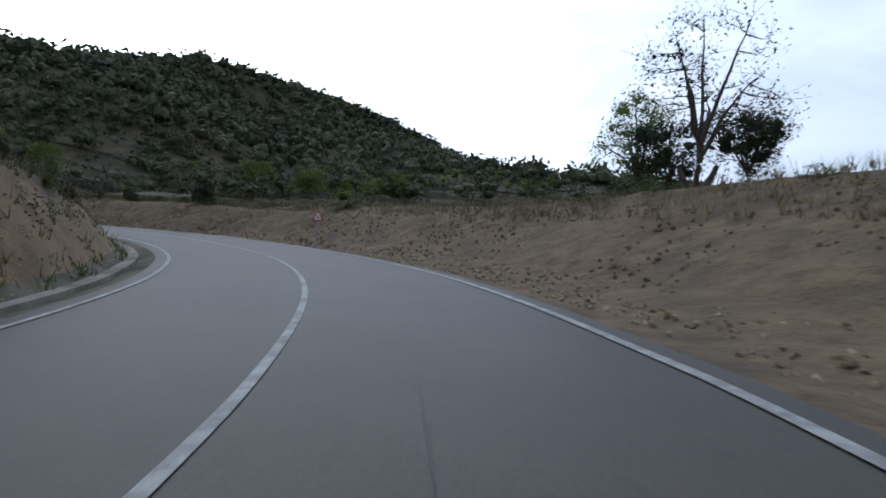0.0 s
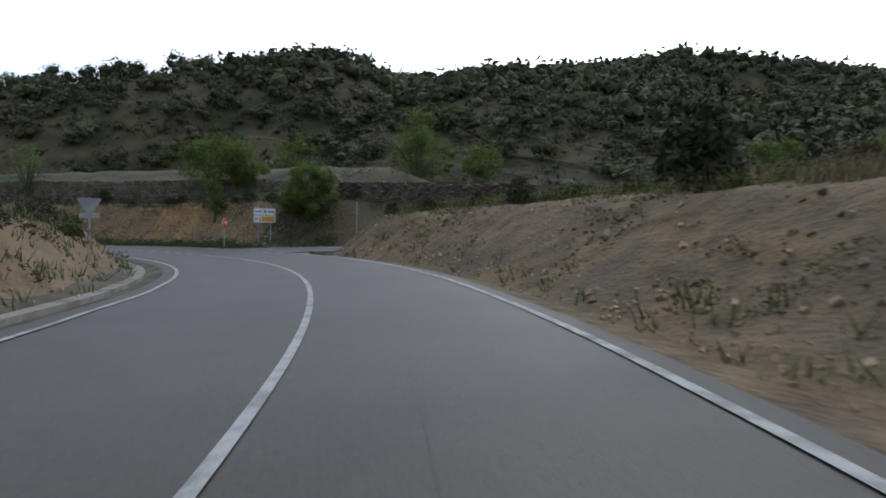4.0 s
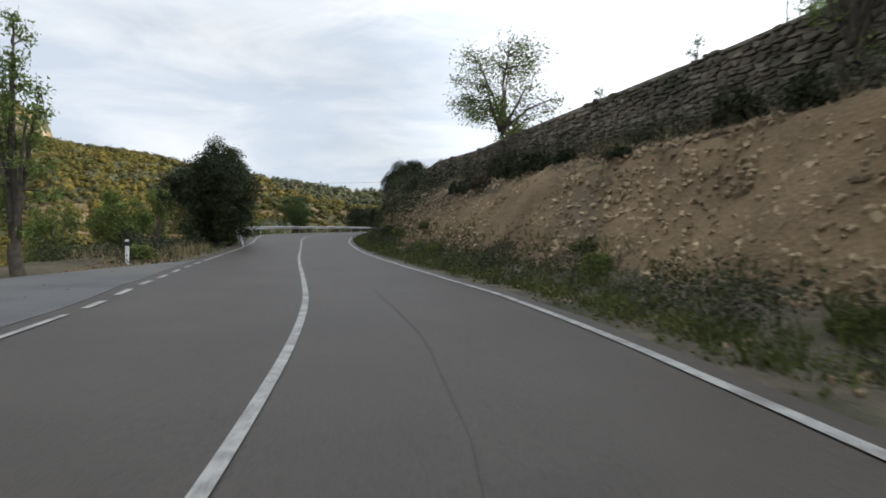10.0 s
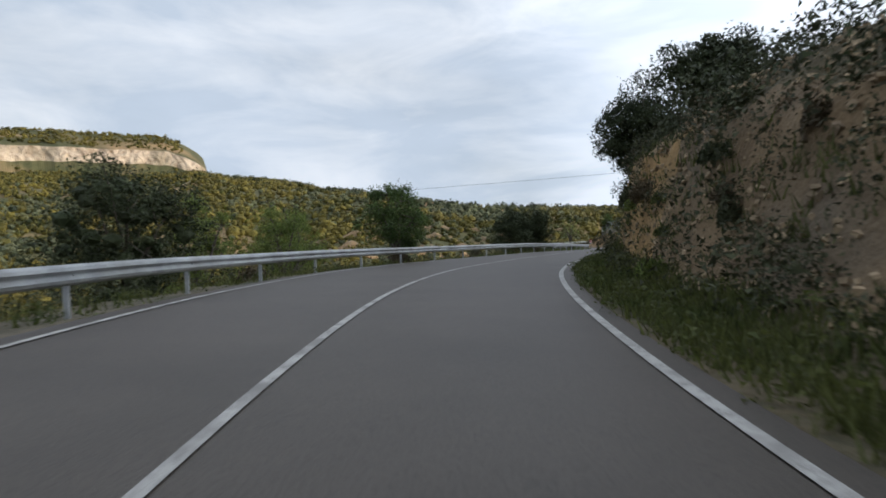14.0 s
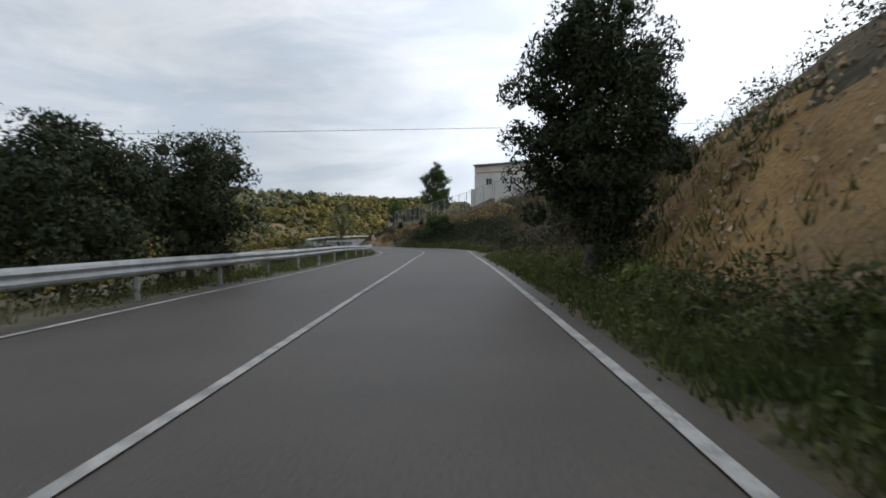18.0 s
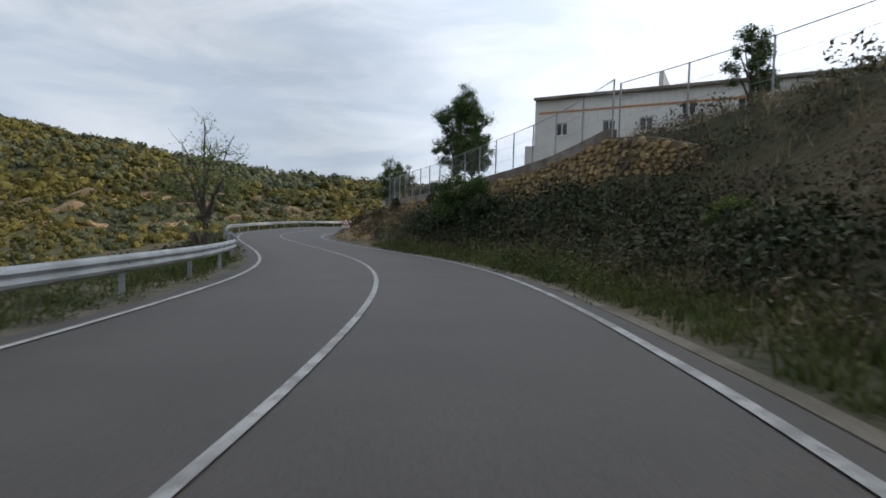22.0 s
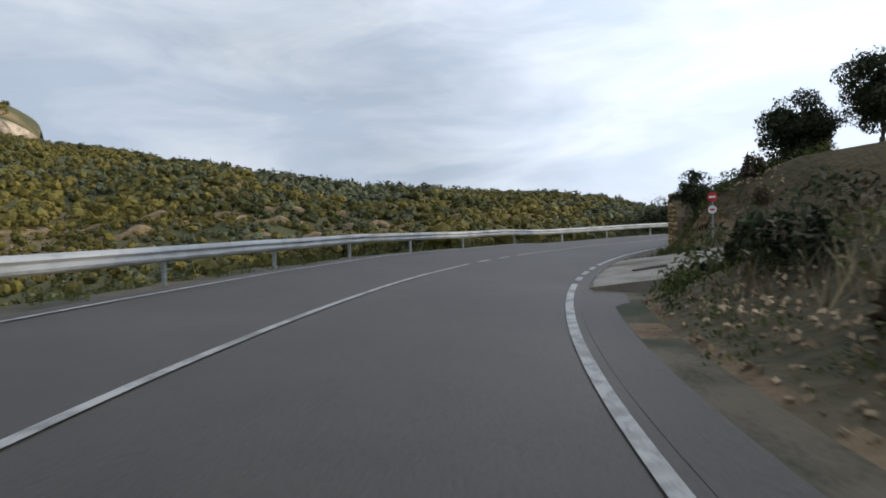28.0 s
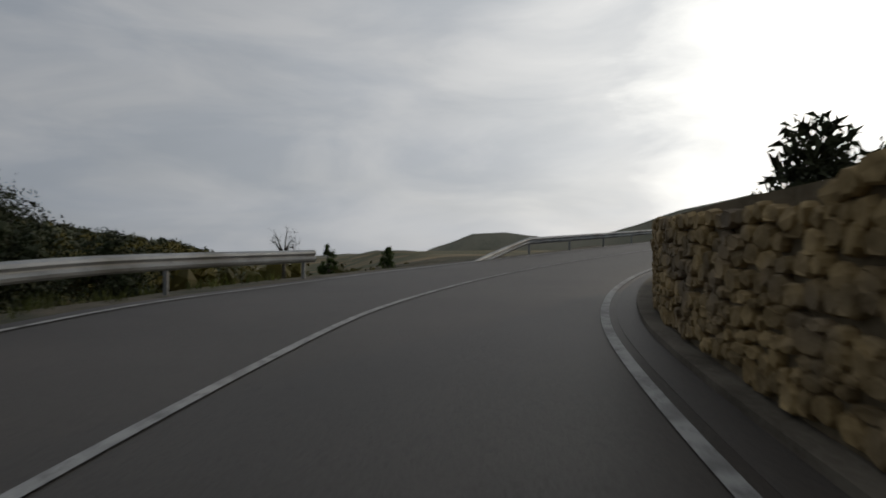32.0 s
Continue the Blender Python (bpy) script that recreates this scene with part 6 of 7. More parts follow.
def fence(rows, label, high=1.9, gap=2.2):
    k = np.array(rows)
    ts = steps(k[0, 0], k[-1, 0], gap)
    ob = empty("fence", spot(ts[0], float(k[0, 1]), float(k[0, 2])), label, "fence", "fences round the plot")
    inv = ob.matrix_world.inverted()
    me = None
    tops = []
    for t in ts:
        u, z = float(np.interp(t, k[:, 0], k[:, 1])), float(np.interp(t, k[:, 0], k[:, 2]))
        if me is None:
            p = part("post", rod((0, 0, -0.3), (0, 0, high), 0.035, n=8), GALV, ob)
            me = p.data
        else:
            p = new("post", me)
            p.parent = ob
        p.matrix_world = spot(t, u, z)
        tops.append((t, u, z))
    for h, r in ((high - 0.02, 0.018), (high * 0.66, 0.006), (high * 0.33, 0.006), (0.08, 0.006)):
        pts = [inv @ Vector(on(t, u, z + h)) for t, u, z in tops]
        mesh("rail" if r > 0.01 else "wire", *tube([tuple(p) for p in pts], [r] * len(pts), 5), GALV, ob)
    # woven wire, as crossing strands
    st = []
    for (ta, ua, za), (tb, ub, zb) in zip(tops[:-1], tops[1:]):
        A, B = Vector(on(ta, ua, za)), Vector(on(tb, ub, zb))
        n = 9
        for i in range(n):
            for s in (1, -1):
                a, b = (i / n, (i + 0.9) / n) if s > 0 else ((i + 0.9) / n, i / n)
                p, q = inv @ (A.lerp(B, a) + Vector((0, 0, 0.08))), inv @ (A.lerp(B, b) + Vector((0, 0, high - 0.03)))
                st.append(tube([tuple(p), tuple((p + q) / 2), tuple(q)], [0.0035] * 3, 3))
    w = mesh("netting", *join(st), GALV, ob, "thin wire netting")
    return ob


fence([(24.2, 9.85, 5.08), (24.6, 9.7, 4.45), (25.2, 9.65, 4.05), (26.0, 9.35, 3.45), (27.2, 8.85, 3.15), (28.05, 8.9, 2.6)], "wire fence on galvanised posts along the wall's top", gap=1.9)
fence([(22.0, 17.0, ground_at(22.0, 17.0)), (22.6, 16.0, ground_at(22.6, 16.0)), (23.2, 14.4, ground_at(23.2, 14.4)), (23.7, 11.8, ground_at(23.7, 11.8)), (24.18, 10.0, 4.9)], "wire fence on galvanised posts up the scrubby slope", gap=2.4)

# gutters and kerbs of concrete
def kerb(t0, t1, u0, u1, z, label):
    ribbon("gutter", t0, t1, u0, u1, z, CONCRETE, label, 0.6, "gutter", thick=0.3)


ribbon("gutter", 30.15, 33.8, 3.92, 4.75, 0.07, GUTTER, "dirt-covered gutter at the wall's foot", 0.6, "gutter", thick=0.3)
ribbon("road_shoulder", 30.2, 41.0, 3.62, 3.94, 0.004, ASPHALT, "asphalt shoulder past the edge line", 0.6, "road", thick=0.3)
ribbon("road_shoulder", 25.0, 29.2, 3.62, 4.42, 0.004, ASPHALT, "asphalt shoulder past the edge line", 0.6, "road", thick=0.3)
ribbon("gutter", 21.95, 24.2, 3.82, 4.02, -0.005, GUTTER, "narrow worn concrete edge beside the asphalt", 0.6, "gutter", thick=0.3)
kerb(-2.0, 9.6, -4.75, -4.25, 0.0, "pale concrete ditch beside the asphalt")
kerb(12.9, 13.6, 4.3, 5.2, 0.02, "patch of concrete at the cutting's foot")


def slab(name, t0, t1, us, z, mat, label, cat, rise=0.0, k0=0.0, k1=0.0, rough=0.0):
    """Paved patch from t0 to t1; k0 and k1 slant its two ends, rough frays them; its rim reaches into the ground."""
    u = np.array(us)
    far = np.abs(u) - np.abs(u).min()
    w0, w1 = wave(np.stack([u * 2.2, 0 * u], -1), 1.0, 4.0), wave(np.stack([u * 2.2, 0 * u], -1), 1.0, 9.0)
    a, b = t0 + k0 * far + rough * w0, t1 + k1 * far + rough * w1
    v = np.linspace(0, 1, 24)
    v = np.concatenate([[0], v, [1]])
    u, a, b, far = [np.concatenate([q[:1], q, q[-1:]]) for q in (u, a, b, far)]
    drop = np.zeros((len(v), len(u)))
    drop[0], drop[-1], drop[:, 0], drop[:, -1] = 0.45, 0.45, 0.45, 0.45
    P = on(a[None, :] + (b - a)[None, :] * v[:, None], u[None, :] + 0 * v[:, None], z + rise * far[None, :] - drop)
    return tagged(mesh(name, P.reshape(-1, 3), grid_faces(len(v), len(u)), mat), label, cat, kind="structure")


slab("side_road", 7.28, 8.02, np.linspace(3.65, 15, 10), 0.010, ASPHALT_OLD, "grey asphalt side road at the junction", "road", 0.012)
slab("side_road", 10.6, 12.4, -np.linspace(3.65, 9.5, 12)[::-1], 0.010, ASPHALT_OLD, "pale cracked side road on the valley side", "road", 0.0, 0.0, -0.24, 0.02)
slab("driveway", 21.36, 21.9, np.linspace(3.7, 9.4, 24), 0.004, GRAVEL, "worn gravel driveway with broken concrete", "driveway", 0.018, 0.07, 0.03, 0.03)
slab("driveway", 29.28, 30.15, np.linspace(3.75, 14, 8), 0.015, CONCRETE, "pale concrete driveway", "driveway", 0.16, 0.0, 0.0, 0.015)
gr = empty("drain_grate", spot(29.59, 5.0, 0.232) @ Matrix.Rotation(radians(-9.1), 4, "Y") @ Matrix.Rotation(radians(20), 4, "Z"), "rusty iron drain grate in the concrete driveway", "drain grate")
part("frame", boxed((0.78, 0.30, 0.04), (0, 0, 0), 0.005), CRACK, gr)
for k in range(9):
    part("bar", boxed((0.045, 0.24, 0.02), (-0.34 + k * 0.085, 0, 0.025), 0.003), BARK, gr)
# culvert at the junction
cv = empty("culvert", spot(7.16, 4.9, -0.35), "concrete culvert head with a pipe mouth with its inner shade painted black", "culvert")
part("headwall", boxed((1.3, 0.25, 0.75), (0.2, 0.1, 0.0), 0.02), CONCRETE, cv)
# solid rod without a bore; black colour gives the shade inside the pipe
part("pipe", rod((0.1, -0.10, 0.0), (0.1, 0.3, 0.0), 0.24, n=18), BLACK, cv, "pipe mouth with its inner shade painted black")
part("slab", boxed((1.5, 0.4, 0.12), (0.2, 0.2, 0.36), 0.02), CONCRETE, cv)
for t, u in ((7.62, 9.0), (7.72, 9.0), (7.82, 9.0)):
    ribbon("stop_bar", t, t + 0.035, u - 0.9, u + 1.1, 0.088, PAINT, "white road marking on the side road", 0.4)

# broken joint between the driveway and the asphalt
ts = steps(29.3, 30.13, 0.2)
uc = 3.78 + 0.05 * wave(np.stack([ts * 10, 0 * ts], -1), 0.5, 3.0)
wd = 0.018 + 0.03 * np.maximum(0, wave(np.stack([ts * 10, 0 * ts], -1), 0.35, 6.0))
P = np.stack([on(ts, uc - wd, 0.034), on(ts, uc + wd, 0.044)], 1)
tagged(mesh("driveway_joint", P.reshape(-1, 3), grid_faces(len(ts), 2), CRACK), "dark broken joint along the driveway's edge", "crack", kind="structure")

# tar seam and cracks in the lane
ts = steps(-2.0, 13.0, 0.35)
uc = 1.25 + 0.16 * wave(np.stack([ts, 0 * ts], -1), 0.7) + 0.05 * wave(np.stack([ts, 0 * ts], -1), 0.08, 2.0)
wd = 0.002 + 0.011 * np.maximum(0, wave(np.stack([ts, 0 * ts], -1), 0.25, 5.0))
P = np.stack([on(ts, uc - wd, 0.012), on(ts, uc + wd, 0.012)], 1)
tagged(mesh("tar_seam", P.reshape(-1, 3), grid_faces(len(ts), 2), CRACK), "thin dark crack along the lane", "crack", kind="structure")
for t0, u0, t1, u1 in ((24.72, 1.5, 25.0, 1.9), (25.0, 1.9, 25.5, 1.6)):
    tt = np.linspace(0, 1, 14)
    a, b = t0 + (t1 - t0) * tt, u0 + (u1 - u0) * tt + 0.08 * np.sin(tt * 19)
    P = np.stack([on(a - 0.002, b - 0.012, 0.012), on(a + 0.002, b + 0.012, 0.012)], 1)
    tagged(mesh("road_crack", P.reshape(-1, 3), grid_faces(14, 2), CRACK), "dark crack across the asphalt", "crack", kind="structure")

# ---- the building over the road ----
bl = empty("building", Matrix.Translation((-229.7, -0.3, 6.46)) @ Matrix.Rotation(radians(72), 4, "Z"), "low white industrial building with an orange band", "building")


def wall_with(name, length, high, holes, m, mat):
    """A wall 0.3 m thick with rectangular openings cut through."""
    xs = sorted({0.0, length, *[h[0] for h in holes], *[h[1] for h in holes]})
    zs = sorted({-2.5, high, *[h[2] for h in holes], *[h[3] for h in holes]})
    v, f = [], []
    for i in range(len(xs) - 1):
        for j in range(len(zs) - 1):
            cx, cz = (xs[i] + xs[i + 1]) / 2, (zs[j] + zs[j + 1]) / 2
            if any(h[0] < cx < h[1] and h[2] < cz < h[3] for h in holes):
                continue
            k = len(v)
            v += [(x, y, z) for y in (0, 0.3) for x, z in ((xs[i], zs[j]), (xs[i + 1], zs[j]), (xs[i + 1], zs[j + 1]), (xs[i], zs[j + 1]))]
            f += [(k, k + 1, k + 2, k + 3), (k + 7, k + 6, k + 5, k + 4), (k, k + 4, k + 5, k + 1), (k + 1, k + 5, k + 6, k + 2), (k + 2, k + 6, k + 7, k + 3), (k + 3, k + 7, k + 4, k)]
    bm = bmesh.new()
    vs = [bm.verts.new(p) for p in v]
    for q in f:
        bm.faces.new([vs[i] for i in q])
    bmesh.ops.remove_doubles(bm, verts=bm.verts[:], dist=0.001)
    ob = part(name, bm, mat, bl)
    ob.matrix_local = m
    return ob


wins = [(x - 0.5, x + 0.5, z, z + 1.0) for x, z in ((2.0, 2.9), (5.75, 2.9), (8.5, 2.9), (11.4, 3.9), (15.0, 3.9))]
W = wall_with("wall", 23, 5.75, wins, Matrix(), PLASTER)
wall_with("wall", 12, 5.75, [(3.0, 4.0, 3.1, 4.1)], Matrix.Rotation(radians(90), 4, "Z"), PLASTER)
wall_with("wall", 12, 5.75, [], Matrix.Translation((23.3, 0, 0)) @ Matrix.Rotation(radians(90), 4, "Z"), PLASTER)
wall_with("wall", 23, 5.75, [], Matrix.Translation((0, 12, 0)), PLASTER)
for x0, x1, z0, z1 in wins:
    wd = part("window", boxed((1.0, 0.04, 1.0), ((x0 + x1) / 2, 0.16, (z0 + z1) / 2)), DARKGLASS, bl, "dark window pane")
    for a, b, c, d in ((x0, x0 + 0.07, z0, z1), (x1 - 0.07, x1, z0, z1), (x0, x1, z0, z0 + 0.07), (x0, x1, z1 - 0.07, z1), ((x0 + x1) / 2 - 0.03, (x0 + x1) / 2 + 0.03, z0, z1)):
        part("frame", boxed((b - a, 0.08, d - c), ((a + b) / 2, 0.10, (c + d) / 2), 0.005), WHITE, wd)
    part("sill", boxed((1.15, 0.14, 0.05), ((x0 + x1) / 2, -0.03, z0 - 0.03), 0.008), PLASTER, wd)
part("band", boxed((22.9, 0.03, 0.16), (11.5, -0.016, 4.75)), surface("orange_band", (0.42, 0.20, 0.09), (0.52, 0.27, 0.13), 2, 0.8, 0.0, 20), bl, "faded orange painted band")
part("roof", boxed((23.8, 12.8, 0.22), (11.6, 6.0, 5.86), 0.02), CONCRETE, bl, "thin flat roof edge")
bm = bmesh.new()
vs = [bm.verts.new(p) for p in ((9.3, -0.02, 5.7), (9.3, 4.5, 5.7), (9.3, -0.02, 7.1))]
fc = bm.faces.new(vs)
r = bmesh.ops.extrude_face_region(bm, geom=[fc])
bmesh.ops.translate(bm, vec=(0.3, 0, 0), verts=[v for v in r["geom"] if isinstance(v, bmesh.types.BMVert)])
bmesh.ops.recalc_face_normals(bm, faces=bm.faces)
part("fin_wall", bm, PLASTER, bl, "slanted white fin wall on the roof")
part("annex", boxed((3.0, 4.0, 5.2), (-1.6, 6.0, 0.2), 0.02), PLASTER, bl, "low white side room")

# ---- woods and rock bands on the slopes ----
def clumps(name, xs, ys, size, mat, label, per=46, zs=None, leaf=0.30, squash=0.75, lobes=1, core=0.74, loose=0.6):
    """Trees or bushes past counting: each a few lobes of leaves round dense hearts."""
    n = len(xs)
    z = land(xs, ys) if zs is None else zs
    s = size * RNG.uniform(0.5, 1.5, n) ** 1.15
    c = np.stack([xs, ys, z + s * 0.55], -1)
    if lobes > 1:
        c = np.repeat(c, lobes, 0) + np.repeat(s, lobes)[:, None] * RNG.normal(0, 1, (n * lobes, 3)) * np.array([0.42, 0.42, 0.26])
        s = np.repeat(s, lobes) * RNG.uniform(0.5, 0.85, n * lobes)
        n = n * lobes
    d = RNG.normal(size=(n, per, 3))
    d[:, :, 2] += 0.25
    d /= np.linalg.norm(d, axis=2)[:, :, None]
    p = c[:, None, :] + d * RNG.uniform(0.7, 1.12, (n, per, 1)) * s[:, None, None] * np.array([1, 1, squash])
    foliage = leaves(p.reshape(-1, 3), np.repeat(s * leaf * 1.6, per), 1.3, d.reshape(-1, 3), loose)
    if core:
        foliage = stack(hearts(c, s * core, squash), foliage)
    return tagged(mesh(name, *foliage, mat), label, "woods", kind="stuff")


def clear_of_road(x, y, d):
    q = AX[::10]
    ok = np.ones(len(x), bool)
    for i in range(0, len(x), 2000):
        a = np.hypot(x[i:i + 2000, None] - q[None, :, 0], y[i:i + 2000, None] - q[None, :, 1]).min(1)
        ok[i:i + 2000] = a > d
    return ok


# hill above the junction
x, y = RNG.uniform(-330, 90, 15000), RNG.uniform(40, 320, 15000)
best, top = ridge(x, y)
hh = land(x, y)
dens = 0.22 + 0.95 * np.clip((hh - 6) / 30, 0, 1) + 0.3 * wave(np.stack([x, y], -1), 14, 6.0)
keep = (RNG.uniform(0, 1, 15000) < dens) & clear_of_road(x, y, 36) & (best < 170) & (hh > 3)
x, y, hh = x[keep], y[keep], hh[keep]
big = RNG.uniform(0, 1, len(x)) < 0.6
nigh = ~clear_of_road(x, y, 105)
clumps("hill_oaks", x[big & nigh], y[big & nigh], 2.3, WOOD_NEAR, "dark holm oak woods on the hillside", per=52, leaf=0.16, lobes=3, squash=0.8, core=0.55, loose=0.8)
clumps("hilltop_oaks", x[big & ~nigh], y[big & ~nigh], 2.5, WOOD_NEAR, "dark holm oak woods on the hilltop", per=17, leaf=0.29, lobes=1, squash=0.85, core=0.62, loose=0.8)
clumps("hill_scrub", x[~big], y[~big], 0.9, SHRUB, "grey-green scrub on the terraced hillside", per=12, leaf=0.32, core=0.4)
x, y = RNG.uniform(-200, 60, 5200), RNG.uniform(50, 170, 5200)
k = clear_of_road(x, y, 33) & (land(x, y) < 32)
clumps("terrace_scrub", x[k], y[k], 0.45, GORSE, "low dry scrub and grass on the terraces", per=16, leaf=0.3, core=0)
x, y = RNG.uniform(-160, 20, 420), RNG.uniform(60, 150, 420)
k = clear_of_road(x, y, 34) & (land(x, y) < 30)
clumps("hill_almonds", x[k][:90], y[k][:90], 1.7, ALMOND, "light green almond trees on the terraces", per=110, leaf=0.10, lobes=3, core=0.5)
# valley and far slopes
az, r = np.radians(RNG.uniform(78, 200, 30000)), 130 + 1200 * RNG.uniform(0, 1, 30000) ** 1.5
x, y = -180 - np.sin(az) * r, np.cos(az) * r
oak = wave(np.stack([x, y], -1), 60, 2.0) + RNG.normal(0, 0.35, 30000) > 0.45
k = clear_of_road(x, y, 34) & (r < 1.04 * np.interp(np.degrees(az), AZS, RDS)) & ((r > 360) | (RNG.uniform(0, 1, 30000) < 0.75)) & (RNG.uniform(0, 1, 30000) < 0.80 + 0.5 * wave(np.stack([x, y], -1), 70, 8.0))
x, y, r, oak = x[k], y[k], r[k], oak[k]
near = r < 420
close = near & ~clear_of_road(x, y, 130)
clumps("valley_trees", x[close], y[close], 1.9, WOOD_FAR, "olive green trees below the road", per=21, leaf=0.205, lobes=2, squash=0.95)
close = near & ~close
clumps("valley_woods", x[close & ~oak], y[close & ~oak], 2.3, WOOD_FAR, "olive green woods in the valley", per=19, leaf=0.265, squash=0.95)
clumps("valley_oaks", x[close & oak], y[close & oak], 2.2, WOOD_NEAR, "dark oaks among the valley woods", per=34, leaf=0.20, squash=0.9)
clumps("far_woods", x[~near & ~oak], y[~near & ~oak], 3.3, WOOD_FAR, "sunlit olive green pine woods on the far slope", per=9, leaf=0.38, squash=0.95, core=0.85)
clumps("far_oaks", x[~near & oak], y[~near & oak], 3.2, WOOD_NEAR, "dark oak woods on the far slope", per=12, leaf=0.34, squash=0.9, core=0.85)
# skyline trees on the far ridge
az = np.radians(RNG.uniform(80, 150, 700))
R = np.interp(np.degrees(az), AZS, RDS) * RNG.uniform(0.95, 1.02, 700)
clumps("ridge_trees", -180 - np.sin(az) * R, np.cos(az) * R, 3.6, WOOD_NEAR, "dark trees along the far skyline", per=24, leaf=0.34, squash=1.1)


def rock_band(name, a0, a1, r0, high, mat, label, seed, zoff=0.0):
    az = np.radians(np.arange(a0, a1, 0.18 if r0 < 600 else 0.1))
    deg = np.degrees(az)
    R = r0 * (1 + 0.03 * wave(np.stack([deg, 0 * deg], -1), 6.0, seed) + 0.004 * wave(np.stack([deg, 0 * deg], -1), 0.5, seed + 1))
    x, y = -180 - np.sin(az) * R, np.cos(az) * R
    z = land(x, y) + zoff
    h = high * np.clip(0.05 + 0.9 * wave(np.stack([deg, 0 * deg], -1), 1.3, seed + 2) + 0.2 * wave(np.stack([deg, 0 * deg], -1), 0.3, seed + 3), -0.3, 1.2)
    rows = []
    for f, back in ((-0.6, -0.4), (0.0, 0), (0.35, 0.15), (0.4, 0.5), (0.8, 0.7), (1.0, 1.0), (0.9, 3.0), (-0.6, 6.0)):
        q = R + back * high * 0.6 + (wave(np.stack([deg, 0 * deg + f * 3], -1), 0.4, seed) * high * 0.15)
        rows.append(np.stack([-180 - np.sin(az) * q, np.cos(az) * q, z + f * h], -1))
    P = np.stack(rows, 1)
    tagged(mesh(name, P.reshape(-1, 3), grid_faces(len(az), len(rows)), mat), label, "rock", kind="structure")


rock_band("rock_band", 92, 152, 330, 5.5, CLIFF, "low sunlit ochre rock band in the valley", 1.0)
rock_band("rock_band", 96, 150, 410, 4.5, CLIFF, "low sunlit ochre rock band among the woods", 5.0)
rock_band("rock_band", 118, 150, 560, 5.0, CLIFF, "low ochre rock outcrop on the far slope", 9.0)
# flat-topped mountain
az = np.radians(np.arange(145.5, 185.0, 0.12))
deg = np.degrees(az)
prof = [(1290, 6.2), (1350, 8.1), (1356, 8.5), (1360, 8.75), (1368, 9.05), (1372, 9.3), (1452, 9.95), (1560, 10.45), (1800, 9.6), (1980, 4.0)]
P = []
for r0, el in prof:
    fade = np.clip((deg - 145.5) / 3.2, 0, 1) ** 0.55
    e = el * (0.80 + 0.20 * fade) - np.clip(deg - 156, 0, 30) * 0.03 + (0.10 if el < 8.2 else 0.05) * wave(np.stack([deg, 0 * deg], -1), 0.7, 3.0 if el < 8.2 else 6.0)
    R = r0 * (1 + 0.01 * wave(np.stack([deg, 0 * deg], -1), 1.3, 2.0) + 0.004 * wave(np.stack([deg, 0 * deg + el], -1), 0.28, 4.0))
    P.append(np.stack([-180 - np.sin(az) * R, np.cos(az) * R, np.tan(np.radians(e)) * R], -1))
P = np.stack(P, 1)
fa = grid_faces(len(az), len(prof))
mesa = mesh("mesa", P.reshape(-1, 3), fa, FARSOIL)
mesa.data.materials.append(MESA_ROCK)
mesa.data.polygons.foreach_set("material_index", np.array([1 if (i % (len(prof) - 1)) in (1, 2, 3, 4) else 0 for i in range(len(fa))], dtype=np.int32))
tagged(mesa, "distant flat-topped mountain with a sunlit cliff band", "mountain", kind="structure")
kk = RNG.uniform(0, 1, (2600, 2))
az = np.radians(147.5 + kk[:, 0] * 32)
R = np.where(kk[:, 1] < 0.5, 1060 + 560 * kk[:, 1], 1386 + 420 * (kk[:, 1] - 0.5))
el = np.interp(R, [p[0] for p in prof], [p[1] for p in prof]) * (0.80 + 0.20 * np.clip((np.degrees(az) - 145.5) / 3.2, 0, 1) ** 0.55) - np.clip(np.degrees(az) - 156, 0, 30) * 0.03
xm, ym = -180 - np.sin(az) * R, np.cos(az) * R
zm = np.where(R < 1290, land(xm, ym), np.tan(np.radians(el)) * R)
clumps("mesa_woods", xm, ym, 3.9, WOOD_FAR, "woods on the flat-topped mountain", per=8, zs=zm, leaf=0.4)
# distant hills past the last bend, with the haze mixed into their colour
for prof, r0, lab in ((((28, 5.0), (36, 4.8), (42, 3.6), (46, 2.2), (50, 1.2), (53, 1.3), (57, 1.85), (60, 1.8), (61.5, 1.2), (64, 0.3), (66.5, -0.6)), 2600, "flat-topped hill past the bend, haze in its colour"),
                      (((60, -0.4), (65.5, 0.2), (69, 0.25), (70.5, 0.0), (73, -0.1), (76, -0.5), (80, -0.5), (83.5, 0.0), (86, -0.3), (90, -0.6)), 3600, "low hills on the horizon, haze in their colour")):
    deg = np.arange(prof[0][0], prof[-1][0], 0.2)
    az = np.radians(deg)
    e = np.interp(deg, [p[0] for p in prof], [p[1] for p in prof]) + 0.06 * wave(np.stack([deg, 0 * deg], -1), 0.9, r0)
    P = np.stack([np.stack([-270 - np.sin(az) * q, -20 + np.cos(az) * q, np.tan(np.radians(e)) * q * k - (1 - k) * 90 + 3], -1) for q, k in ((r0 * 0.85, 0), (r0 * 0.95, 0.6), (r0, 1.0), (r0 * 1.15, 0.9))], 1)
    tagged(mesh("distant_hill", P.reshape(-1, 3), grid_faces(len(az), 4), surface("haze_tinted_slope", (0.13, 0.135, 0.10), (0.20, 0.19, 0.14), 0.01, 0.95, 0.0, 0.1), smooth=True), lab, "hill", kind="structure")


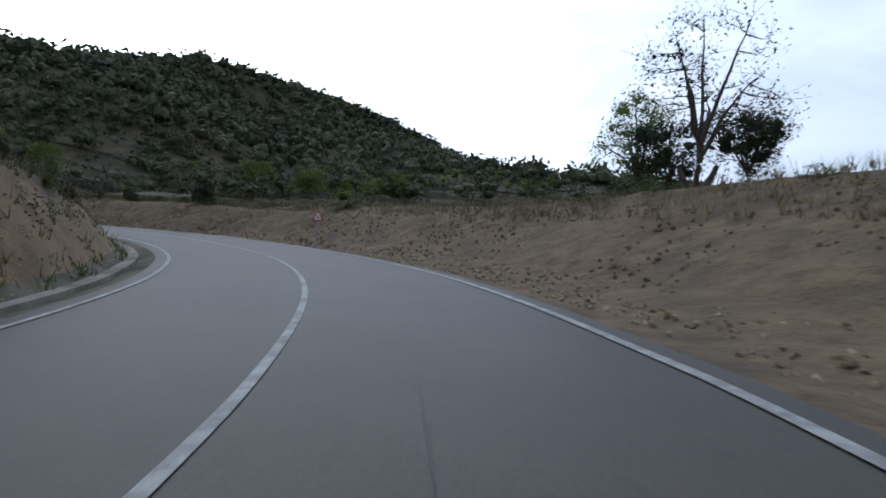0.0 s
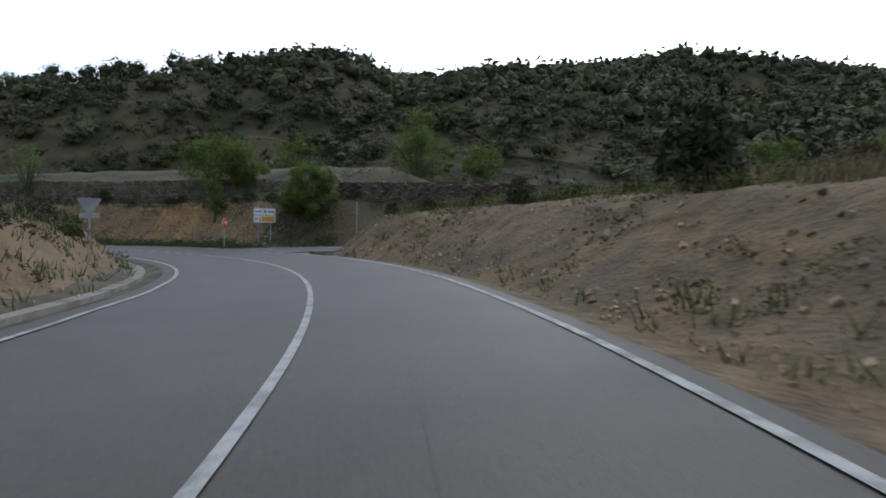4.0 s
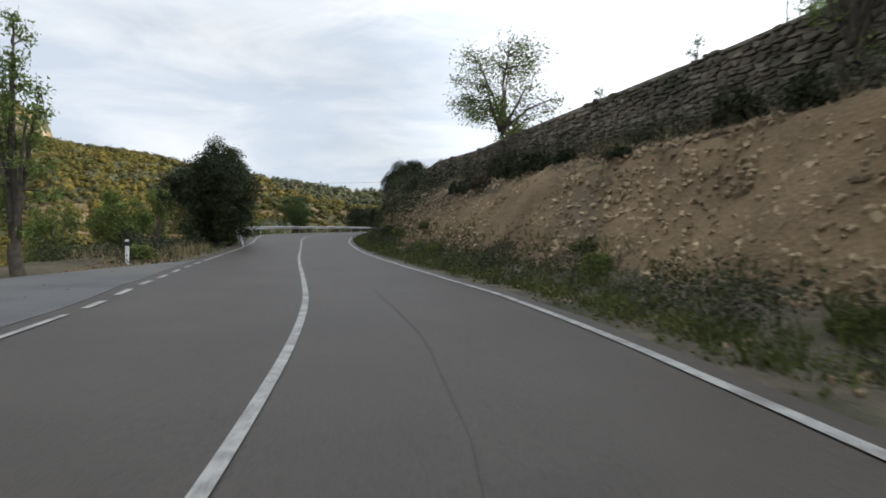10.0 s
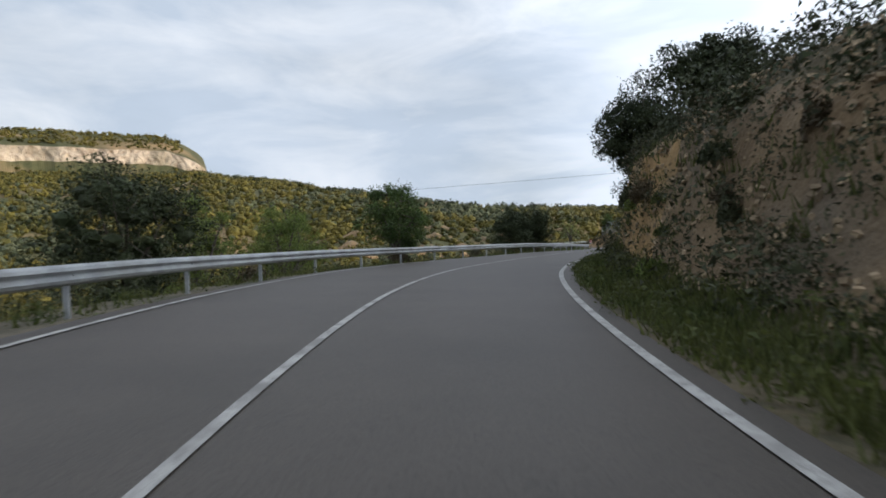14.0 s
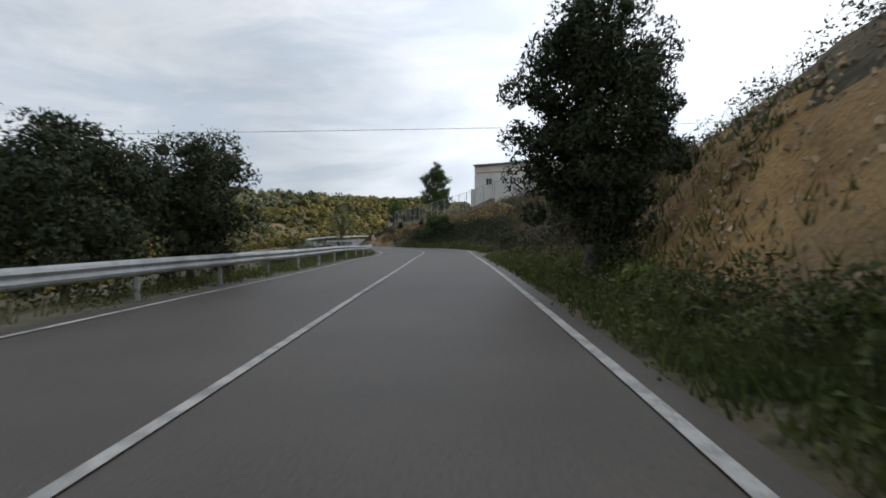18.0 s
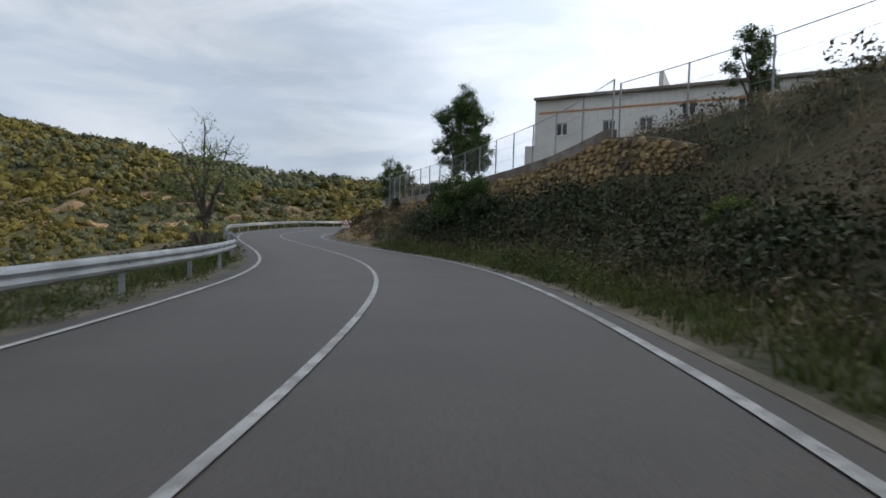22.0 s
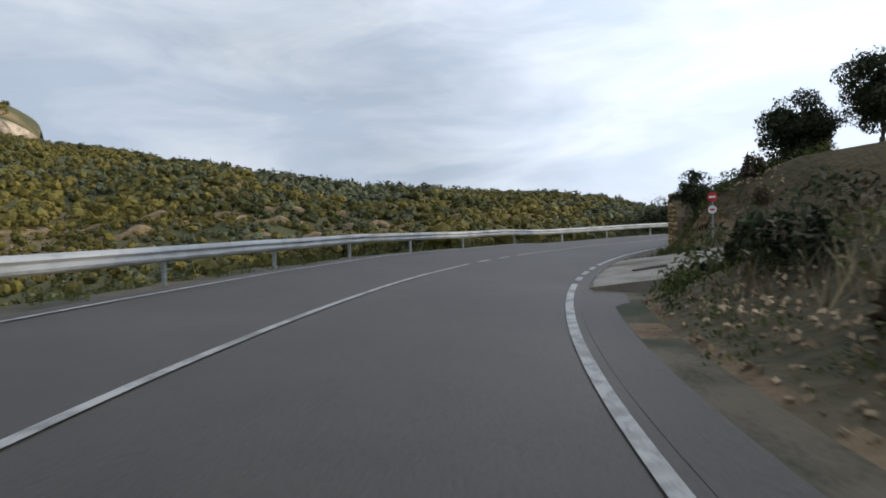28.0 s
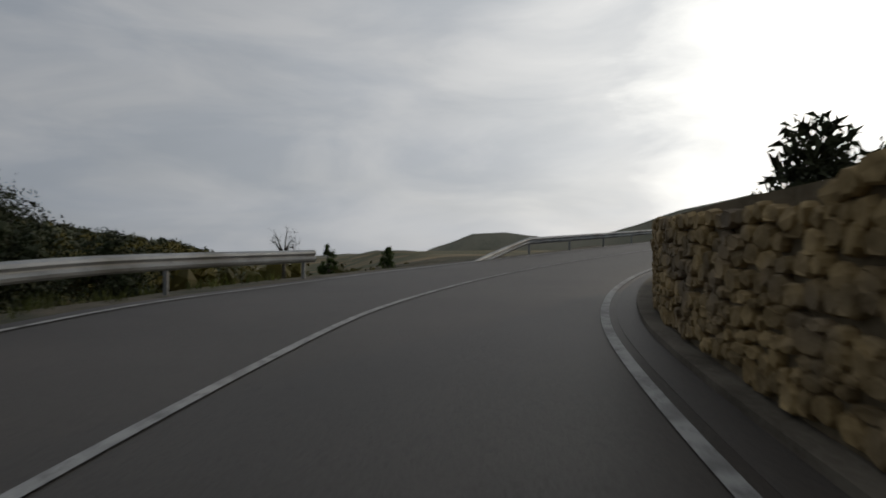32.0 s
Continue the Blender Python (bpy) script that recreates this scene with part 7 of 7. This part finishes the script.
# ochre terrace banks on the far side of the valley
for off, a0, a1, ph in ((0, 112, 152, 1.0), (26, 116, 150, 5.0), (60, 112, 146, 8.0)):
    deg = np.arange(a0, a1, 0.25)
    q = np.interp(deg, (113, 149), (392, 325)) + off + 5 * wave(np.stack([deg, 0 * deg], -1), 3.0, ph)
    high = np.clip(1.2 + 4.2 * wave(np.stack([deg, 0 * deg], -1), 1.6, ph + 2) + 0.8 * wave(np.stack([deg, 0 * deg], -1), 0.4, ph), -1.0, 4.6)
    az = np.radians(deg)
    rows = []
    for back, up in ((-1.5, -1.0), (-0.4, 0.45), (0.6, 1.0), (4.0, 1.02)):
        x, y = -180 - np.sin(az) * (q + back), np.cos(az) * (q + back)
        rows.append(np.stack([x, y, land(x, y) + (high * up if up > 0 else -1.2)], -1))
    P = np.stack(rows, 1)
    tagged(mesh("terrace_bank", P.reshape(-1, 3), grid_faces(len(deg), 4), EARTH), "bare ochre earth terrace bank across the valley", "bank", kind="structure")


# ---- thickets along the banks ----
def thicket(name, rows, mat, label, size=0.55, per=105, leaf=0.10):
    """rows: how many, seconds from and to, metres from the centre from and to; heaped low scrub that follows the bank."""
    taus, us = many(*rows)
    p = on(taus, us, np.array([ground_at(a, b) for a, b in zip(taus, us)]))
    return clumps(name, p[:, 0], p[:, 1], size, mat, label, per=int(per * 1.3), zs=p[:, 2] - 0.15, leaf=leaf * 0.84, squash=0.85, core=0, loose=0.9)


thicket("dark_thicket", ((70, 20.3, 21.25, 5.6, 10.5), (130, 22.2, 25.9, 5.6, 7.8), (80, 13.6, 16.4, 5.3, 8.0), (50, 24.3, 25.6, 5.8, 7.8)), SHRUB, "dark dense scrub covering the bank", 0.58)
thicket("oak_scrub", ((110, 23.5, 25.4, 7.4, 9.3), (28, 20.4, 21.2, 6.6, 11.5), (50, 22.6, 25.7, 6.0, 7.8), (55, 13.3, 16.8, 6.8, 9.6), (50, 24.5, 25.6, 6.4, 7.8)), OAK, "dark holm oak scrub on the bank", 0.7)
thicket("brown_scrub", ((120, 19.6, 21.2, 4.8, 9.5), (300, 21.9, 24.0, 5.0, 11.0), (170, 24.0, 26.6, 5.0, 8.0), (22, 13.0, 16.4, 5.2, 7.4), (36, 25.6, 27.2, 5.4, 8.0), (30, 27.0, 29.0, 6.4, 11.0)), GORSE, "dry brown scrub and brambles on the bank", 0.42)
thicket("foot_scrub", ((70, 9.8, 12.6, 4.7, 6.0), (60, 14.6, 16.6, 5.6, 6.8), (190, 8.2, 12.9, 4.9, 6.2), (120, 13.0, 16.6, 4.9, 6.0), (80, 16.8, 19.4, 4.7, 5.8)), SHRUB, "low green-grey scrub at the cutting's foot", 0.34, 120, 0.09)
thicket("rim_scrub", ((70, 17.4, 19.6, 8.4, 10.2), (40, 11.2, 13.0, 9.4, 11.0), (330, 8.4, 13.4, 8.7, 10.4), (110, 13.4, 16.6, 7.4, 9.2), (60, 3.6, 6.9, 8.5, 12.0), (40, 30.4, 33.2, 5.0, 7.0), (16, 26.5, 28.9, 5.2, 7.6), (30, 30.4, 30.8, 5.6, 7.4)), SHRUB, "scrub along the cutting's rim", 0.42, 100, 0.09)
thicket("rim_grass", ((280, 5.0, 7.05, 8.4, 10.8), (60, 6.4, 7.0, 6.6, 9.0), (40, 4.6, 7.0, 5.2, 8.0), (260, 3.8, 6.9, 8.8, 12.5), (240, -2.0, 4.2, 11.8, 15.0), (130, 30.08, 30.5, 5.6, 10.0), (160, 6.9, 8.6, 15.0, 28.0)), GRASS, "green and grey grass on the bank's top", 0.26, 70, 0.13)
thicket("sign_herbs", ((60, 8.02, 8.35, 5.5, 12.0), (40, 8.3, 8.7, 4.3, 6.5)), GRASS, "green herbs at the sign posts' feet", 0.3, 80, 0.12)
thicket("junction_scrub", ((90, 6.9, 8.7, 15.0, 28.0), (26, 7.9, 8.4, 8.2, 12.0)), SHRUB, "scrub above the junction", 0.6, 100, 0.1)
thicket("foot_herbs", ((150, 16.6, 20.2, 4.4, 5.9), (14, 28.6, 29.2, 4.8, 6.6), (60, 23.2, 25.2, 4.2, 5.0), (60, 23.4, 25.0, 4.6, 6.4)), GRASS, "green bushes and herbs at the bank's foot", 0.38, 90, 0.12)
thicket("valley_scrub", ((120, 12.2, 13.6, -9.0, -5.4), (340, 13.8, 24.2, -9.5, -5.6), (300, 24.9, 33.0, -10.0, -5.6)), SHRUB, "olive scrub below the guardrail", 0.5, 80, 0.11)
thicket("left_bank_scrub", ((260, -2.0, 9.8, -8.8, -5.8), (110, 9.5, 10.42, -8.0, -4.5), (60, -2.0, 9.5, -6.6, -5.0)), SHRUB, "low scrub on the earth bank's top", 0.3, 120, 0.1)
thicket("verge_scrub", ((200, 23.0, 25.4, 3.85, 4.8), (420, 13.2, 21.2, 3.9, 4.7), (620, 13.2, 21.2, 4.1, 5.6), (160, 21.2, 21.4, 4.5, 8.0), (50, 26.0, 29.1, 4.55, 5.3), (60, 9.8, 10.45, -4.6, -3.8), (380, 22.1, 25.2, 4.4, 6.2), (420, 8.2, 13.0, 4.0, 5.4), (200, 17.6, 21.1, 4.3, 6.0), (80, 30.3, 30.6, 5.4, 7.5)), GRASS, "low dark grass and herbs along the asphalt's edge", 0.22, 40, 0.172)
thicket("rail_scrub", ((260, 13.8, 24.0, -5.4, -3.95), (300, 19.5, 25.6, -5.4, -3.85), (150, 24.8, 33.0, -5.4, -4.1)), GRASS, "low green herbs under the guardrail", 0.2, 54, 0.15)
thicket("slope_scrub", ((260, 20.8, 24.2, 8.5, 20.0), (50, 26.6, 29.2, 5.2, 9.0), (120, 16.8, 20.8, 9.5, 16.0)), GORSE, "dry olive-brown scrub on the slope", 0.42, 80, 0.12)
thicket("slope_bushes", ((150, 20.8, 24.2, 9.0, 20.0), (26, 27.0, 29.2, 5.4, 12.0), (90, 16.8, 20.8, 9.5, 16.0)), SHRUB, "dark green bushes scattered on the slope", 0.5, 90, 0.12)
